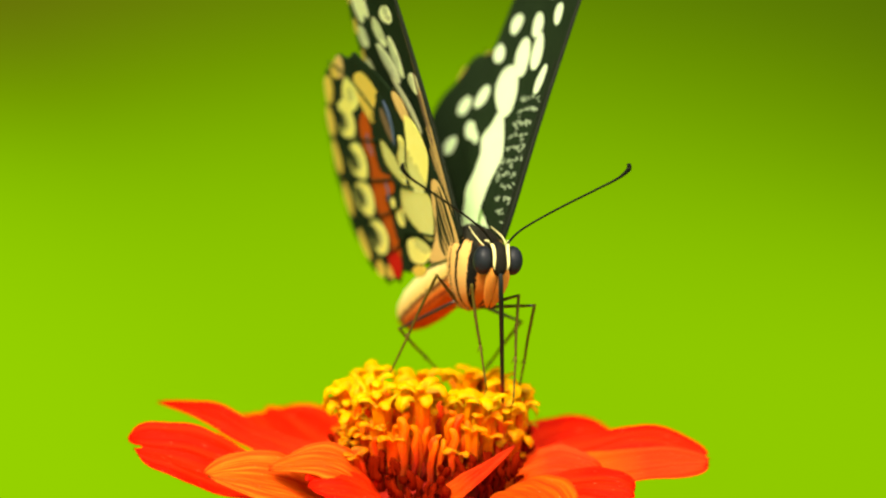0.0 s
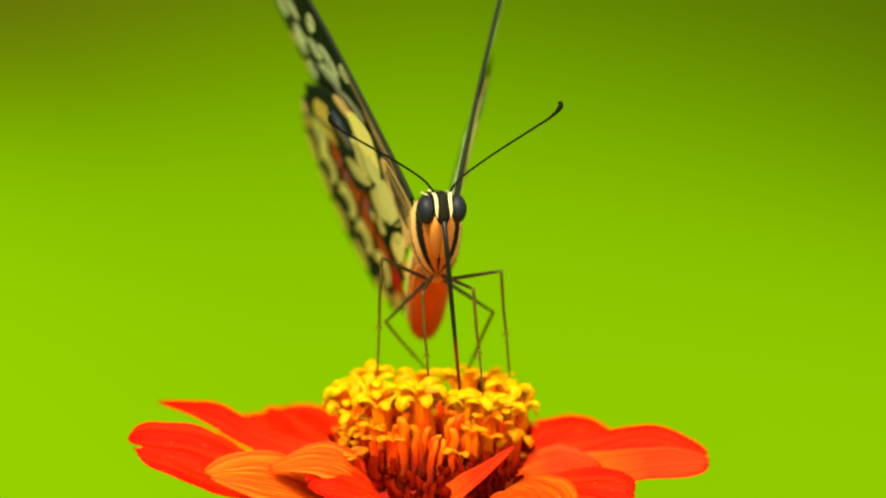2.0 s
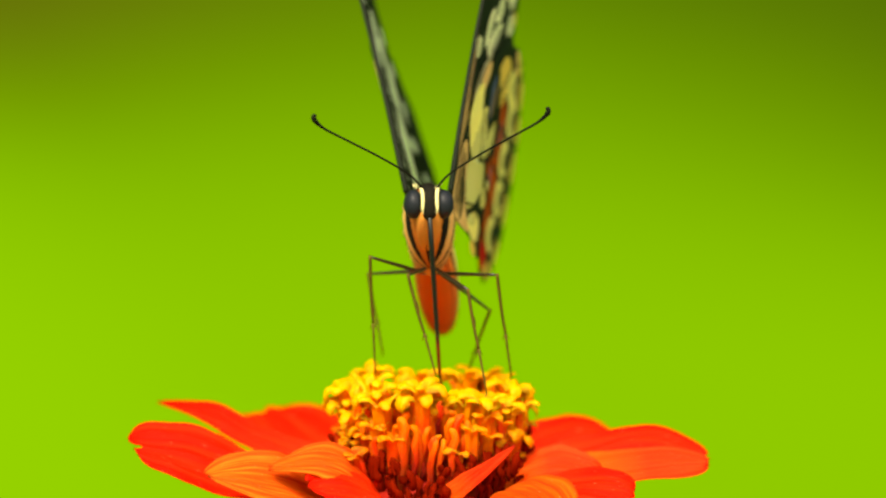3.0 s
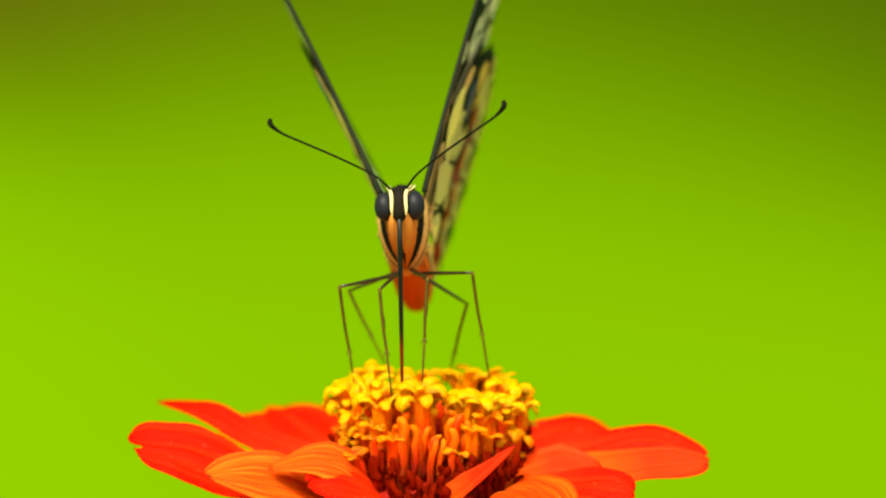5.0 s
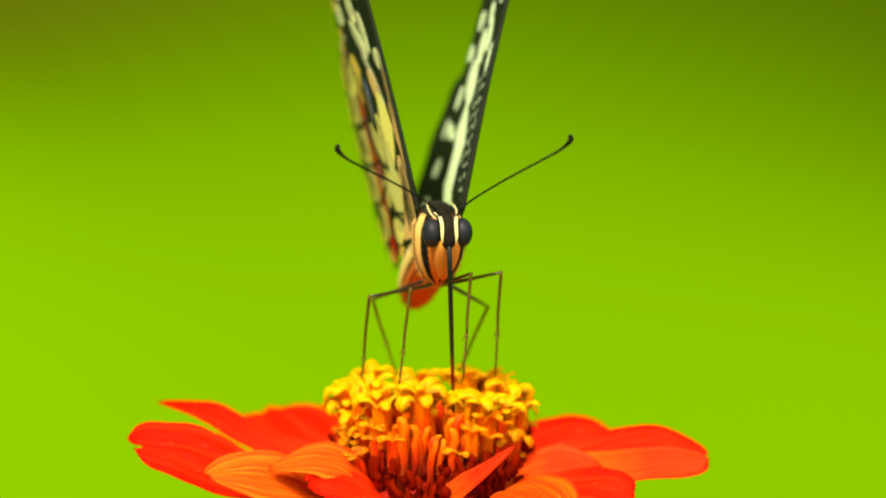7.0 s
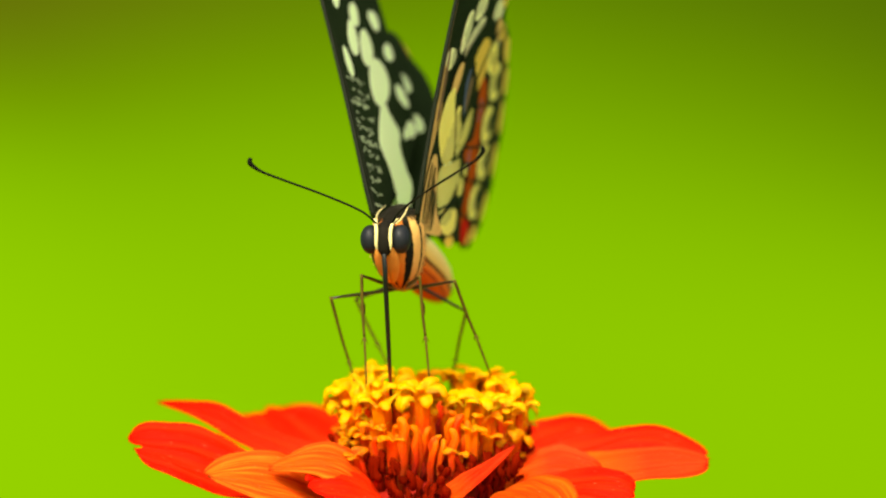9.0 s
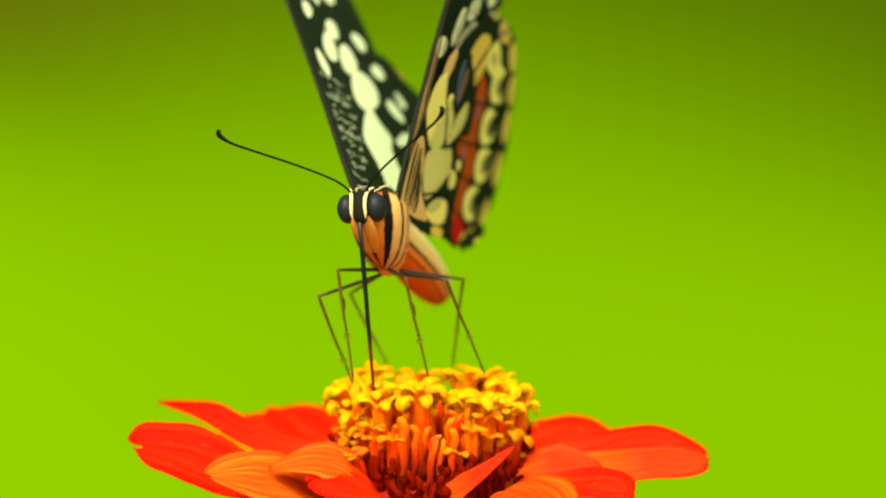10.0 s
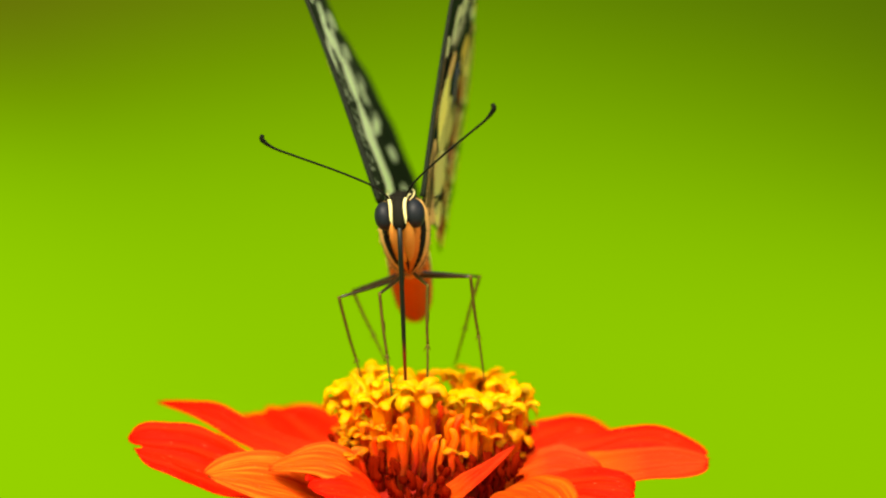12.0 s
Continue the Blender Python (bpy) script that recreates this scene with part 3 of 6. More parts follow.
    for k in range(6):
        bm = bmesh.new()
        w = [rnd.uniform(-5, 5) for _ in range(8)]
        tube(bm, [(0, 0, 0), (w[0], w[1], 14), (w[2], w[3], 30), (w[4], w[5], 44), (w[4] + 4, w[6], 54), (w[4] + 9, w[7], 60)], [rnd.uniform(4, 7), rnd.uniform(7, 13), rnd.uniform(4, 8), rnd.uniform(7, 12), rnd.uniform(5, 10), 2.5], 7)
        pal = bpy.data.meshes.new("palea")
        scaled(bm).to_mesh(pal)
        bm.free()
        pal.materials.append(PALEA)
        for p in pal.polygons:
            p.use_smooth = True
        kinds.append(pal)
    for i in range(280):
        a = 2 * math.pi * (i + rnd.uniform(-0.5, 0.5)) / 280
        r, z = rnd.uniform(148, 182), rnd.uniform(-440, -372)
        z += 14 * (1 + math.sin(5 * a + 0.6)) - (r - 148) * 0.7
        lean = rnd.uniform(-22, 34)
        stand(kinds[i % 6], "palea", (r * math.cos(a), r * math.sin(a), z), ((r + lean) * math.cos(a + rnd.uniform(-0.14, 0.14)), (r + lean) * math.sin(a), z + 60), rnd.uniform(0, 6.28), rnd.uniform(0.36, 0.80))


disc()

# ---- the butterfly ----
butterfly = new("butterfly")
tagged(butterfly, "black and cream swallowtail butterfly feeding on the zinnia", "butterfly")


def hair(bm, root, way, length, rnd):
    """One short bristle: a three-sided spike."""
    way = (way + Vector((rnd.uniform(-0.25, 0.25), rnd.uniform(-0.25, 0.25), rnd.uniform(-0.25, 0.25)))).normalized()
    s1 = way.orthogonal().normalized()
    s2 = way.cross(s1)
    base = root - way * 2
    ring = [bm.verts.new(base + (s1 * math.cos(q) + s2 * math.sin(q)) * 0.9) for q in (0, 2.1, 4.2)]
    tip = bm.verts.new(root + way * length)
    for j in range(3):
        bm.faces.new((ring[j], ring[(j + 1) % 3], tip))


def make_thorax():
    rows = [(36, 114, 9, 20), (31, 112, 20, 44), (18, 110, 36, 72), (0, 108, 45, 88), (-25, 106, 46, 95), (-50, 110, 44, 88), (-75, 119, 38, 72), (-95, 129, 30, 50), (-109, 135, 20, 30), (-117, 139, 12, 18), (-121, 140, 4, 7)]
    bm = loft(bmesh.new(), [((0, y, z), (rx, 0, 0), (0, ry, 0)) for z, y, rx, ry in rows], 36)
    th = part("thorax", scaled(bm), THORAX, butterfly, "buff thorax with black stripes")
    rnd = random.Random(71)
    bm = bmesh.new()
    for _ in range(900):
        f = rnd.uniform(0.4, len(rows) - 2.2)
        i = int(f)
        z, y, rx, ry = [rows[i][k] + (rows[i + 1][k] - rows[i][k]) * (f - i) for k in range(4)]
        a = rnd.uniform(0, 2 * math.pi)
        hair(bm, Vector((rx * math.cos(a), y + ry * math.sin(a), z)), Vector((math.cos(a), math.sin(a) * 0.8, rnd.uniform(-1.3, 0.1))), rnd.uniform(3, 8), rnd)
    tagged(part("fur", scaled(bm), THORAX, th, "short buff and black fur"), kind="stuff")
    bm = bmesh.new()
    loft(bm, [((0, y, z), (rx, 0, 0), (0, 0.2 * ry, ry)) for y, z, rx, ry in ((30, 8, 8, 9), (42, 12, 14, 13), (60, 17, 17, 16), (90, 22, 20, 15), (125, 20, 22, 15), (155, 8, 19, 13), (168, 0, 8, 8))], 20)
    for _ in range(420):
        y, a = rnd.uniform(36, 150), rnd.uniform(0.1, math.pi - 0.1)
        w = math.sin(math.pi * (y - 18) / 160)
        hair(bm, Vector((19 * w * math.cos(a), y, 17 + 16 * w * math.sin(a))), Vector((math.cos(a), rnd.uniform(-0.6, 0.6), math.sin(a))), rnd.uniform(5, 11), rnd)
    part("collar", scaled(bm), BLACK_HAIR, th, "black furry back")
    for sx in (-1, 1):
        bm = tube(bmesh.new(), catmull([(sx * 15, 26, 22), (sx * 22, 40, 28), (sx * 24, 70, 34), (sx * 20, 115, 38)], 6), [0.7, 1.2, 1.2, 0.4], 8)
        part("collar_stripe", scaled(bm), CREAM, th, "cream line")


NECK, WAIST = Vector((0, 40, -15)), Vector((0, 140, -35))
head = None


def make_head():
    global head
    sh = -NECK
    bm = loft(bmesh.new(), [((0, y, z), (rx, 0, 0), (0, 0, rz)) for y, z, rx, rz in ((-27, -4, 4, 8), (-24, -2, 10, 20), (-14, 0, 15, 27), (0, 2, 18, 30), (16, 2, 19, 28), (32, 0, 16, 20), (40, 0, 8, 10))], 24)
    for v in bm.verts:
        v.co += sh
    rnd = random.Random(72)
    for _ in range(220):
        a, y = rnd.uniform(0.15, math.pi - 0.15), rnd.uniform(-18, 34)
        w = 1.0 - abs(y - 6) / 60
        hair(bm, Vector((22 * w * math.cos(a), y, 2 + 27 * w * math.sin(a))) + sh, Vector((math.cos(a), -0.6, math.sin(a))), rnd.uniform(3, 8), rnd)
    head = part("head", scaled(bm), BLACK_HAIR, butterfly, "black head")
    head.location = NECK * U
    for sx in (-1, 1):
        bm = bmesh.new()
        bmesh.ops.create_uvsphere(bm, u_segments=28, v_segments=18, radius=1)
        for v in bm.verts:
            v.co = Vector((v.co.x * 17.5 + sx * 26, v.co.y * 23 + 0, v.co.z * 25)) + sh
        part("eye", scaled(bm), EYE_MAT, head, "round dark glossy eye")
        bm = bmesh.new()
        tube(bm, [Vector(p) + sh for p in catmull([(sx * 21, 12, 33), (sx * 16, -3, 31), (sx * 12.5, -16, 21), (sx * 12, -23, 7), (sx * 12.5, -25, -5), (sx * 11.5, -23, -15)], 5)], [1.2, 2.6, 3.3, 3.2, 2.6, 0.8], 8)
        part("brow_stripe", scaled(bm), CREAM, head, "cream line beside the eye")
        bm = bmesh.new()
        loft(bm, [(Vector((sx * x, y, z)) + sh, (rx, 0, 0), (0, ry, 0.3 * ry)) for x, y, z, rx, ry in ((9, -13, -12, 8, 3), (10.5, -6, -28, 11, 4), (10, 4, -44, 10.8, 4.5), (8.6, 18, -60, 9, 5), (6.2, 33, -74, 6.2, 5), (4, 44, -84, 2.5, 3))], 14)
        part("palp", scaled(bm), PALP, head, "buff palp")
        bm = bmesh.new()
        tip = Vector((-200, -120, 163)) if sx < 0 else Vector((187, -119, 175))
        base = Vector((sx * 12, -8, 27))
        d = tip - base
        pts = [base, base + d * 0.12 + Vector((0, 0, 9)), base + d * 0.4 + Vector((0, 0, 4)), base + d * 0.75 + Vector((0, 0, -8)), base + d * 0.91 + Vector((sx * 2, 0, -12)), base + d * 0.985 + Vector((sx * 4, 0, -7)), tip]
        tube(bm, [p + sh for p in catmull(pts, 6)], [2.2, 1.9, 1.9, 2.0, 2.3, 4.6, 3.2], 8)
        part("antenna", scaled(bm), ANTENNA, head, "thin black clubbed antenna")


def make_abdomen():
    tip = Vector((0, 490, -200)) - WAIST
    ax = tip.normalized()
    side = Vector((1, 0, 0))
    nor = side.cross(ax).normalized()
    rows = [(-0.08, 24, 26), (0.0, 31, 36), (0.15, 36, 44), (0.35, 40, 49), (0.55, 40, 49), (0.75, 36, 43), (0.88, 28, 34), (0.96, 17, 19), (1.0, 6, 6)]
    bm = loft(bmesh.new(), [(Vector((0, tip.length * s, 0)), (a, 0, 0), (0, 0, b)) for s, a, b in rows], 28)
    ob = part("abdomen", scaled(bm), ABDOMEN, butterfly, "cream abdomen with rust-orange belly")
    m = Matrix((side, ax, nor)).transposed().to_4x4()
    return ob, m


make_thorax()
make_head()
abdomen, ABD_REST = make_abdomen()
abdomen.matrix_local = Matrix.Translation(WAIST * U) @ ABD_REST

bm = bmesh.new()
tube(bm, [(0, 0, z) for z in (0, 60, 120, 180, 240, 330)], [4.2, 4.4, 4.2, 4.0, 3.4, 2.4], 8)
proboscis = part("proboscis", scaled(bm), PROBOSCIS, butterfly, "long black feeding tube")

# ---- wings: u runs back from the leading edge, v out along it ----
FORE = [(-4, -6), (-10, 60), (-14, 200), (-16, 400), (-10, 560), (14, 700), (60, 780), (120, 806), (184, 776), (240, 690), (286, 590), (316, 500), (330, 430), (346, 345), (354, 272), (346, 212), (290, 158), (200, 95), (110, 40), (40, -4)]
HIND = [(0, -20), (6, 40), (60, 150), (140, 265), (215, 310), (285, 328), (370, 324), (460, 304), (535, 240), (580, 158), (592, 75), (572, -6), (515, -58), (440, -80), (370, -78), (310, -62), (180, -44), (60, -36)]


def sag(u, v):
    """Shallow curve of the wing blade."""
    return 4.0 * math.sin(v / 150.0 + u / 240.0) - 5.0 * math.sin(math.pi * u / 600.0)


def inside(p, shapes):
    """Whether a point of the wing lies in one of the outlines."""
    for rim, lo_x, hi_x, lo_y, hi_y in shapes:
        if lo_x < p.x < hi_x and lo_y < p.y < hi_y:
            hit = False
            for (ax, ay), (bx, by) in zip(rim, rim[1:] + rim[:1]):
                if (ay > p.y) != (by > p.y) and p.x < (bx - ax) * (p.y - ay) / (by - ay) + ax:
                    hit = not hit
            if hit:
                return True
    return False


def boxed(rims):
    return [(r, min(p[0] for p in r), max(p[0] for p in r), min(p[1] for p in r), max(p[1] for p in r)) for r in rims]


def blade(name, outline, centre, flip, scallop, mat, label, over, under):
    over, under = boxed(over), boxed(under)
    edge = catmull([(*p, 0) for p in outline], 8, True)
    c = Vector((*centre, 0))
    bm = bmesh.new()
    thin = bm.verts.layers.float.new("thin")
    n, m = len(edge), 36
    lays = []
    for h in (1.0, -1.0):
        rows = []
        for i in range(1, m + 1):
            row = []
            for j, e in enumerate(edge):
                p = c + (e - c) * (i / m)
                if scallop and e.x > 250:
                    p += (e - c).normalized() * scallop * math.cos(j * 0.656) * (i / m) ** 6
                v = bm.verts.new((p.x, p.y, flip * (sag(p.x, p.y) + h * (1 if i < m else 0.4))))
                v[thin] = 1.0 if inside(p, over) and inside(p, under) else 0.0
                row.append(v)
            rows.append(row)
        mid = bm.verts.new((c.x, c.y, flip * (sag(c.x, c.y) + h)))
        for j in range(n):
            bm.faces.new((mid, rows[0][j], rows[0][(j + 1) % n]))
            for i in range(m - 1):
                bm.faces.new((rows[i][j], rows[i + 1][j], rows[i + 1][(j + 1) % n], rows[i][(j + 1) % n]))
        lays.append(rows)
    for j in range(n):
        bm.faces.new((lays[0][-1][j], lays[0][-1][(j + 1) % n], lays[1][-1][(j + 1) % n], lays[1][-1][j]))
    bmesh.ops.recalc_face_normals(bm, faces=bm.faces)
    return part(name, scaled(bm), mat, butterfly, label)


def patch(bm, rim, flip, face, lift=1.35, other=()):
    """other: pale shapes of the opposite face, over which the patch is thin. A flat scale-covered patch on one face of a wing (face +1: upper side, -1: underside)."""
    thin = bm.verts.layers.float.get("thin") or bm.verts.layers.float.new("thin")
    c = Vector((0, 0, 0))
    for p in rim:
        c += Vector((p[0], p[1], 0)) / len(rim)
    rings = []
    for f in (1.0, 0.66, 0.33):
        rings.append([bm.verts.new((x, y, flip * (sag(x, y) + face * lift))) for x, y in ((c.x + (p[0] - c.x) * f, c.y + (p[1] - c.y) * f) for p in rim)])
    mid = bm.verts.new((c.x, c.y, flip * (sag(c.x, c.y) + face * lift)))
    n = len(rim)
    for a, b in zip(rings, rings[1:]):
        for j in range(n):
            bm.faces.new((a[j], a[(j + 1) % n], b[(j + 1) % n], b[j]))
    for j in range(n):
        bm.faces.new((rings[-1][j], rings[-1][(j + 1) % n], mid))
    for v in (mid, *rings[0], *rings[1], *rings[2]):
        v[thin] = 1.0 if other and inside(v.co, other) else 0.0
    edge = [[bm.verts.new((v.co.x, v.co.y, v.co.z - flip * face * h)) for v in rings[0]] for h in (0.0, lift - 0.8)]
    for j in range(n):
        bm.faces.new((edge[0][j], edge[0][(j + 1) % n], edge[1][(j + 1) % n], edge[1][j]))


def oval(u, v, a, b, deg, seed=0):
    rnd = random.Random(int(u * 31 + v * 7) + seed)
    p1, p2 = rnd.uniform(0, 6.28), rnd.uniform(0, 6.28)
    ca, sa = math.cos(radians(deg)), math.sin(radians(deg))
    out = []
    for j in range(20):
        t = 2 * math.pi * j / 20
        k = 1 + 0.07 * math.sin(2 * t + p1) + 0.05 * math.sin(3 * t + p2)
        x, y = a * k * math.cos(t), b * k * math.sin(t)
        out.append((u + x * ca - y * sa, v + x * sa + y * ca))
    return out


def blob(points):
    return [(p.x, p.y) for p in catmull([(*p, 0) for p in points], 4, True)]


def strip(pts, w):
    """A narrow tapering band along points."""
    line = catmull([(*p, 0) for p in pts], 5)
    n = len(line)
    left, right = [], []
    for i, p in enumerate(line):
        d = (line[min(i + 1, n - 1)] - line[max(i - 1, 0)]).normalized()
        k = w * (0.25 + 0.75 * math.sin(math.pi * (i + 0.6) / (n + 0.2)))
        left.append((p.x - d.y * k, p.y + d.x * k))
        right.append((p.x + d.y * k, p.y - d.x * k))
    return left + right[::-1]


UPPER_SPOTS = [(151, 412, 29, 21, 38), (262, 425, 28, 19, 10), (107, 355, 40, 24, 65), (173, 350, 50, 27, 42), (45, 296, 27, 18, 100), (300, 368, 27, 18, 18), (312, 282, 28, 22, 162),
               (196, 287, 66, 42, 38), (171, 47, 36, 22, 33), (316, 216, 28, 17, 26), (279, 200, 21, 10, 26), (65, 425, 26, 15, 60), (130, 500, 40, 18, 75), (85, 540, 34, 14, 80), (195, 505, 26, 16, 40), (150, 600, 30, 16, 60), (105, 680, 26, 14, 70)]
UPPER_BAND = [(150, 215), (192, 250), (215, 222), (242, 196), (222, 166), (226, 124), (238, 93), (210, 58), (172, 12), (130, 2), (140, 56), (132, 105), (118, 132), (112, 160)]
FORE_UNDER = [(26, 284, 30, 20, 15), (92, 346, 42, 21, 69), (150, 404, 36, 22, 46), (150, 344, 58, 21, 43), (70, 420, 36, 18, 12), (246, 470, 34, 25, 30), (272, 420, 29, 22, 30), (205, 470, 34, 20, 45), (150, 500, 36, 20, 62), (90, 520, 34, 16, 75),
              (232, 548, 32, 22, 40), (170, 600, 34, 18, 60), (300, 366, 26, 18, 20)]
FORE_MARGIN = [(294, 505, 17, 12, 130), (308, 447, 17, 12, 130), (318, 388, 17, 11, 120), (328, 324, 16, 11, 110)]
MARGIN = [(410, 304, 32, 16, 165), (488, 268, 34, 21, 145), (533, 208, 31, 22, 130), (553, 142, 31, 22, 110), (558, 64, 31, 22, 90), (528, -20, 31, 20, 60), (458, -60, 30, 15, 170), (398, -62, 22, 12, 170)]
CRESCENTS = [(362, 258, 48, 31, 165), (430, 212, 52, 34, 158), (424, 138, 54, 34, 165), (444, 70, 56, 34, 172), (414, 0, 54, 33, 165)]
RUST = [(310, 228), (352, 208), (366, 170), (350, 140), (372, 100), (382, 60), (366, 30), (348, 4), (352, -20), (338, -40), (300, -22), (308, 20), (304, 44), (316, 76), (262, 84), (246, 98), (252, 114), (302, 122), (310, 160), (296, 200)]
CELLS = [[(132, 176), (150, 140), (160, 104), (145, 88), (104, 88), (80, 112), (60, 150), (80, 200), (112, 222), (122, 206)],
         [(160, 186), (182, 163), (188, 134), (172, 106), (158, 142), (142, 176)],
         [(258, 177), (262, 146), (236, 121), (178, 96), (188, 118), (203, 146), (232, 167)],
         [(206, 94), (228, 62), (206, 38), (138, 1), (114, 4), (92, 46), (98, 80), (152, 86)],
         [(136, -16), (180, 4), (236, 2), (254, -15), (244, -36), (190, -42), (154, -34)]]


HIND_PALE = [(60, 10), (110, 130), (200, 210), (280, 220), (270, 120), (240, 20), (160, -25)]


def make_wings(side):
    """side -1, 1. The upper face looks towards the other wing."""
    flip = 1 if side < 0 else -1
    rnd = random.Random(44 + side)
    upper_spots = [oval(*s) for s in UPPER_SPOTS] + [blob(UPPER_BAND)]
    under_spots, margin_spots = [oval(*s) for s in FORE_UNDER], [oval(*s) for s in FORE_MARGIN]
    hind_upper = [blob(HIND_PALE)] + [oval(u, v, a * 0.5, b * 0.5, d) for u, v, a, b, d in CRESCENTS]
    cells = [blob(c) for c in CELLS] + [oval(250, 42, 24, 18, 174), oval(276, 66, 13, 10, 163)]
    crescents = [oval(*s) for s in CRESCENTS]
    fore = blade("forewing", FORE, (120, 330), flip, 0, WING_MEMBRANE, "black forewing with pale green spots", upper_spots, under_spots)
    hind = blade("hindwing", HIND, (300, 110), flip, 6, WING_MEMBRANE, "hindwing with rust band and cream crescents", hind_upper, cells + crescents)
    for v in hind.data.vertices:
        v.co.z -= flip * 3.2 * U
    dz = -3.2
    over_fore, over_hind = boxed(upper_spots), boxed(hind_upper)

    def on(name, parent, mat, shapes, face, lift=1.35, label="", joined=False):
        """Each shape becomes a patch of its own on the wing; joined: one piece for what is too fine to tell apart."""
        groups = [shapes] if joined else [[sh] for sh in shapes]
        for g in groups:
            bm = bmesh.new()
            for sh in g:
                patch(bm, sh, flip, face, lift, () if face > 0 else over_hind if parent is hind else over_fore)
            bmesh.ops.recalc_face_normals(bm, faces=bm.faces)
            scaled(bm)
            if parent is hind:
                for v in bm.verts:
                    v.co.z += flip * dz * U
            ob = part(name, bm, mat, parent, label)
            if joined:
                tagged(ob, kind="stuff")

    on("pale_spot", fore, WING_GREEN, upper_spots, 1, label="pale green spot")
    specks = []
    for i in range(140):
        v = rnd.uniform(20, 268)
        u = rnd.uniform(14, 30 + 78 * min(1, v / 120))
        if rnd.random() < 0.75:
            v = round(v / 24) * 24 + rnd.uniform(-4, 4)
        if v < 70 and rnd.random() < 0.6:
            continue
        specks.append(oval(u, v, rnd.uniform(3, 9), rnd.uniform(1.1, 2.4), rnd.uniform(-25, 35)))
    on("speckle", fore, SPECKLE, specks, 1, 1.45, "fine pale speckles", joined=True)
    bm = bmesh.new()
    tube(bm, [(p[0], p[1], flip * sag(p[0], p[1])) for p in ((x.x, x.y) for x in catmull([(-3, 0, 0), (-11, 60, 0), (-14, 200, 0), (-16, 400, 0), (-10, 600, 0), (14, 780, 0), (45, 868, 0)], 5))], [5.6, 4.4, 3.6, 3.0, 2.2], 8)
    part("leading_edge", scaled(bm), WING_EDGE, fore, "stiff dark leading edge")
    bm = bmesh.new()
    tube(bm, [(p.x, p.y, flip * (sag(p.x, p.y) + 2.5)) for p in catmull([(6, 5, 0), (2, 80, 0), (-1, 230, 0), (-2, 330, 0)], 5)], [2.0, 1.6, 0.8], 6)
    part("vein", scaled(bm), WING_EDGE, fore, "black vein along the leading edge")
    on("under_spot", fore, WING_CREAM, under_spots, -1, label="cream spot")
    on("fore_margin_spot", fore, WING_PEACH, margin_spots, -1, label="orange-yellow margin spot")
    on("pale_streak", fore, WING_CREAM, [strip([(72, 200), (88, 232), (120, 276), (162, 322)], 11)], -1, label="pale green streak")
    amber = [strip([(u0, 4), (u1, 0.4 * far), (u2, far)], w) for u0, u1, u2, far, w in ((1, -3, -5, 320, 3.4), (8, 8, 3, 268, 4.2), (16, 20, 15, 236, 4.4), (24, 33, 29, 205, 4.6), (32, 45, 45, 168, 4.6), (38, 56, 62, 128, 4.2), (42, 64, 78, 92, 3.6))]
    on("amber_base", fore, WING_AMBER, amber + [oval(20, 8, 17, 9, 10)], -1, 1.35, "amber-brown streak on the wing base")
    on("brown_streak", fore, WING_BROWN, [strip([(0, 200), (-6, 260), (-10, 330), (-10, 420)], 6), strip([(14, 170), (18, 230), (10, 300)], 9)], -1, 1.45, "brown streak")
    on("margin_spot", hind, WING_PEACH, [oval(*s) for s in MARGIN], -1, label="yellow margin spot")
    on("crescent", hind, WING_YELLOW, crescents, -1, label="cream crescent")
    on("crescent_shade", hind, WING_DARK, [oval(u + 27, v + 2, a * 0.42, b * 0.62, d) for u, v, a, b, d in CRESCENTS[1:]], -1, 1.75)
    on("rust_band", hind, WING_RUST, [blob(RUST)], -1, label="rust-orange band")
    on("red_spot", hind, WING_RED, [oval(352, -44, 42, 24, 165)], -1, 1.75, "red spot at the hind corner")
    on("wing_cell", hind, WING_YELLOW, cells, -1, label="yellow cell between veins")
    on("peach_patch", hind, WING_PEACH, [blob([(206, 262), (256, 296), (312, 290), (324, 252), (300, 224), (272, 206), (256, 226), (230, 244)]), oval(216, -54, 40, 10, 175)], -1, label="orange-yellow patch")
    on("amber_patch", hind, WING_AMBER, [oval(382, 308, 30, 18, 165), oval(120, 232, 34, 16, 60)], -1, label="amber patch")
    on("eyespot", hind, WING_DARK, [oval(196, 206, 52, 29, 72)], -1, 1.75, "dark eyespot")
    on("blue_lunule", hind, WING_BLUE, [strip([(188, 248), (176, 224), (178, 190), (188, 168)], 4), strip([(322, 190), (330, 168), (324, 150)], 4), strip([(292, 106), (286, 88), (300, 70)], 4)], -1, 2.1, "blue lunule")
    on("eyespot_core", hind, WING_BROWN, [oval(202, 206, 30, 14, 72)], -1, 2.1)
    on("amber_base", hind, WING_AMBER, [blob([(6, -16), (14, 40), (38, 96), (66, 104), (84, 70), (92, 24), (112, -4), (150, -36), (100, -38), (50, -30)])], -1, 1.35, "amber-brown wing base")
    on("dark_streak", hind, WING_DARK, [strip([(24, -16), (32, 40), (44, 92)], 6.5), strip([(48, -22), (62, 20), (66, 84)], 7), strip([(78, -30), (86, -6), (80, 40)], 6.5), strip([(36, -18), (47, 30), (55, 86)], 3.4), strip([(62, -26), (75, 8), (74, 60)], 3.4)], -1, 1.75, "dark streak")
    on("upper_patch", hind, WING_GREEN, hind_upper, 1, label="pale patch")
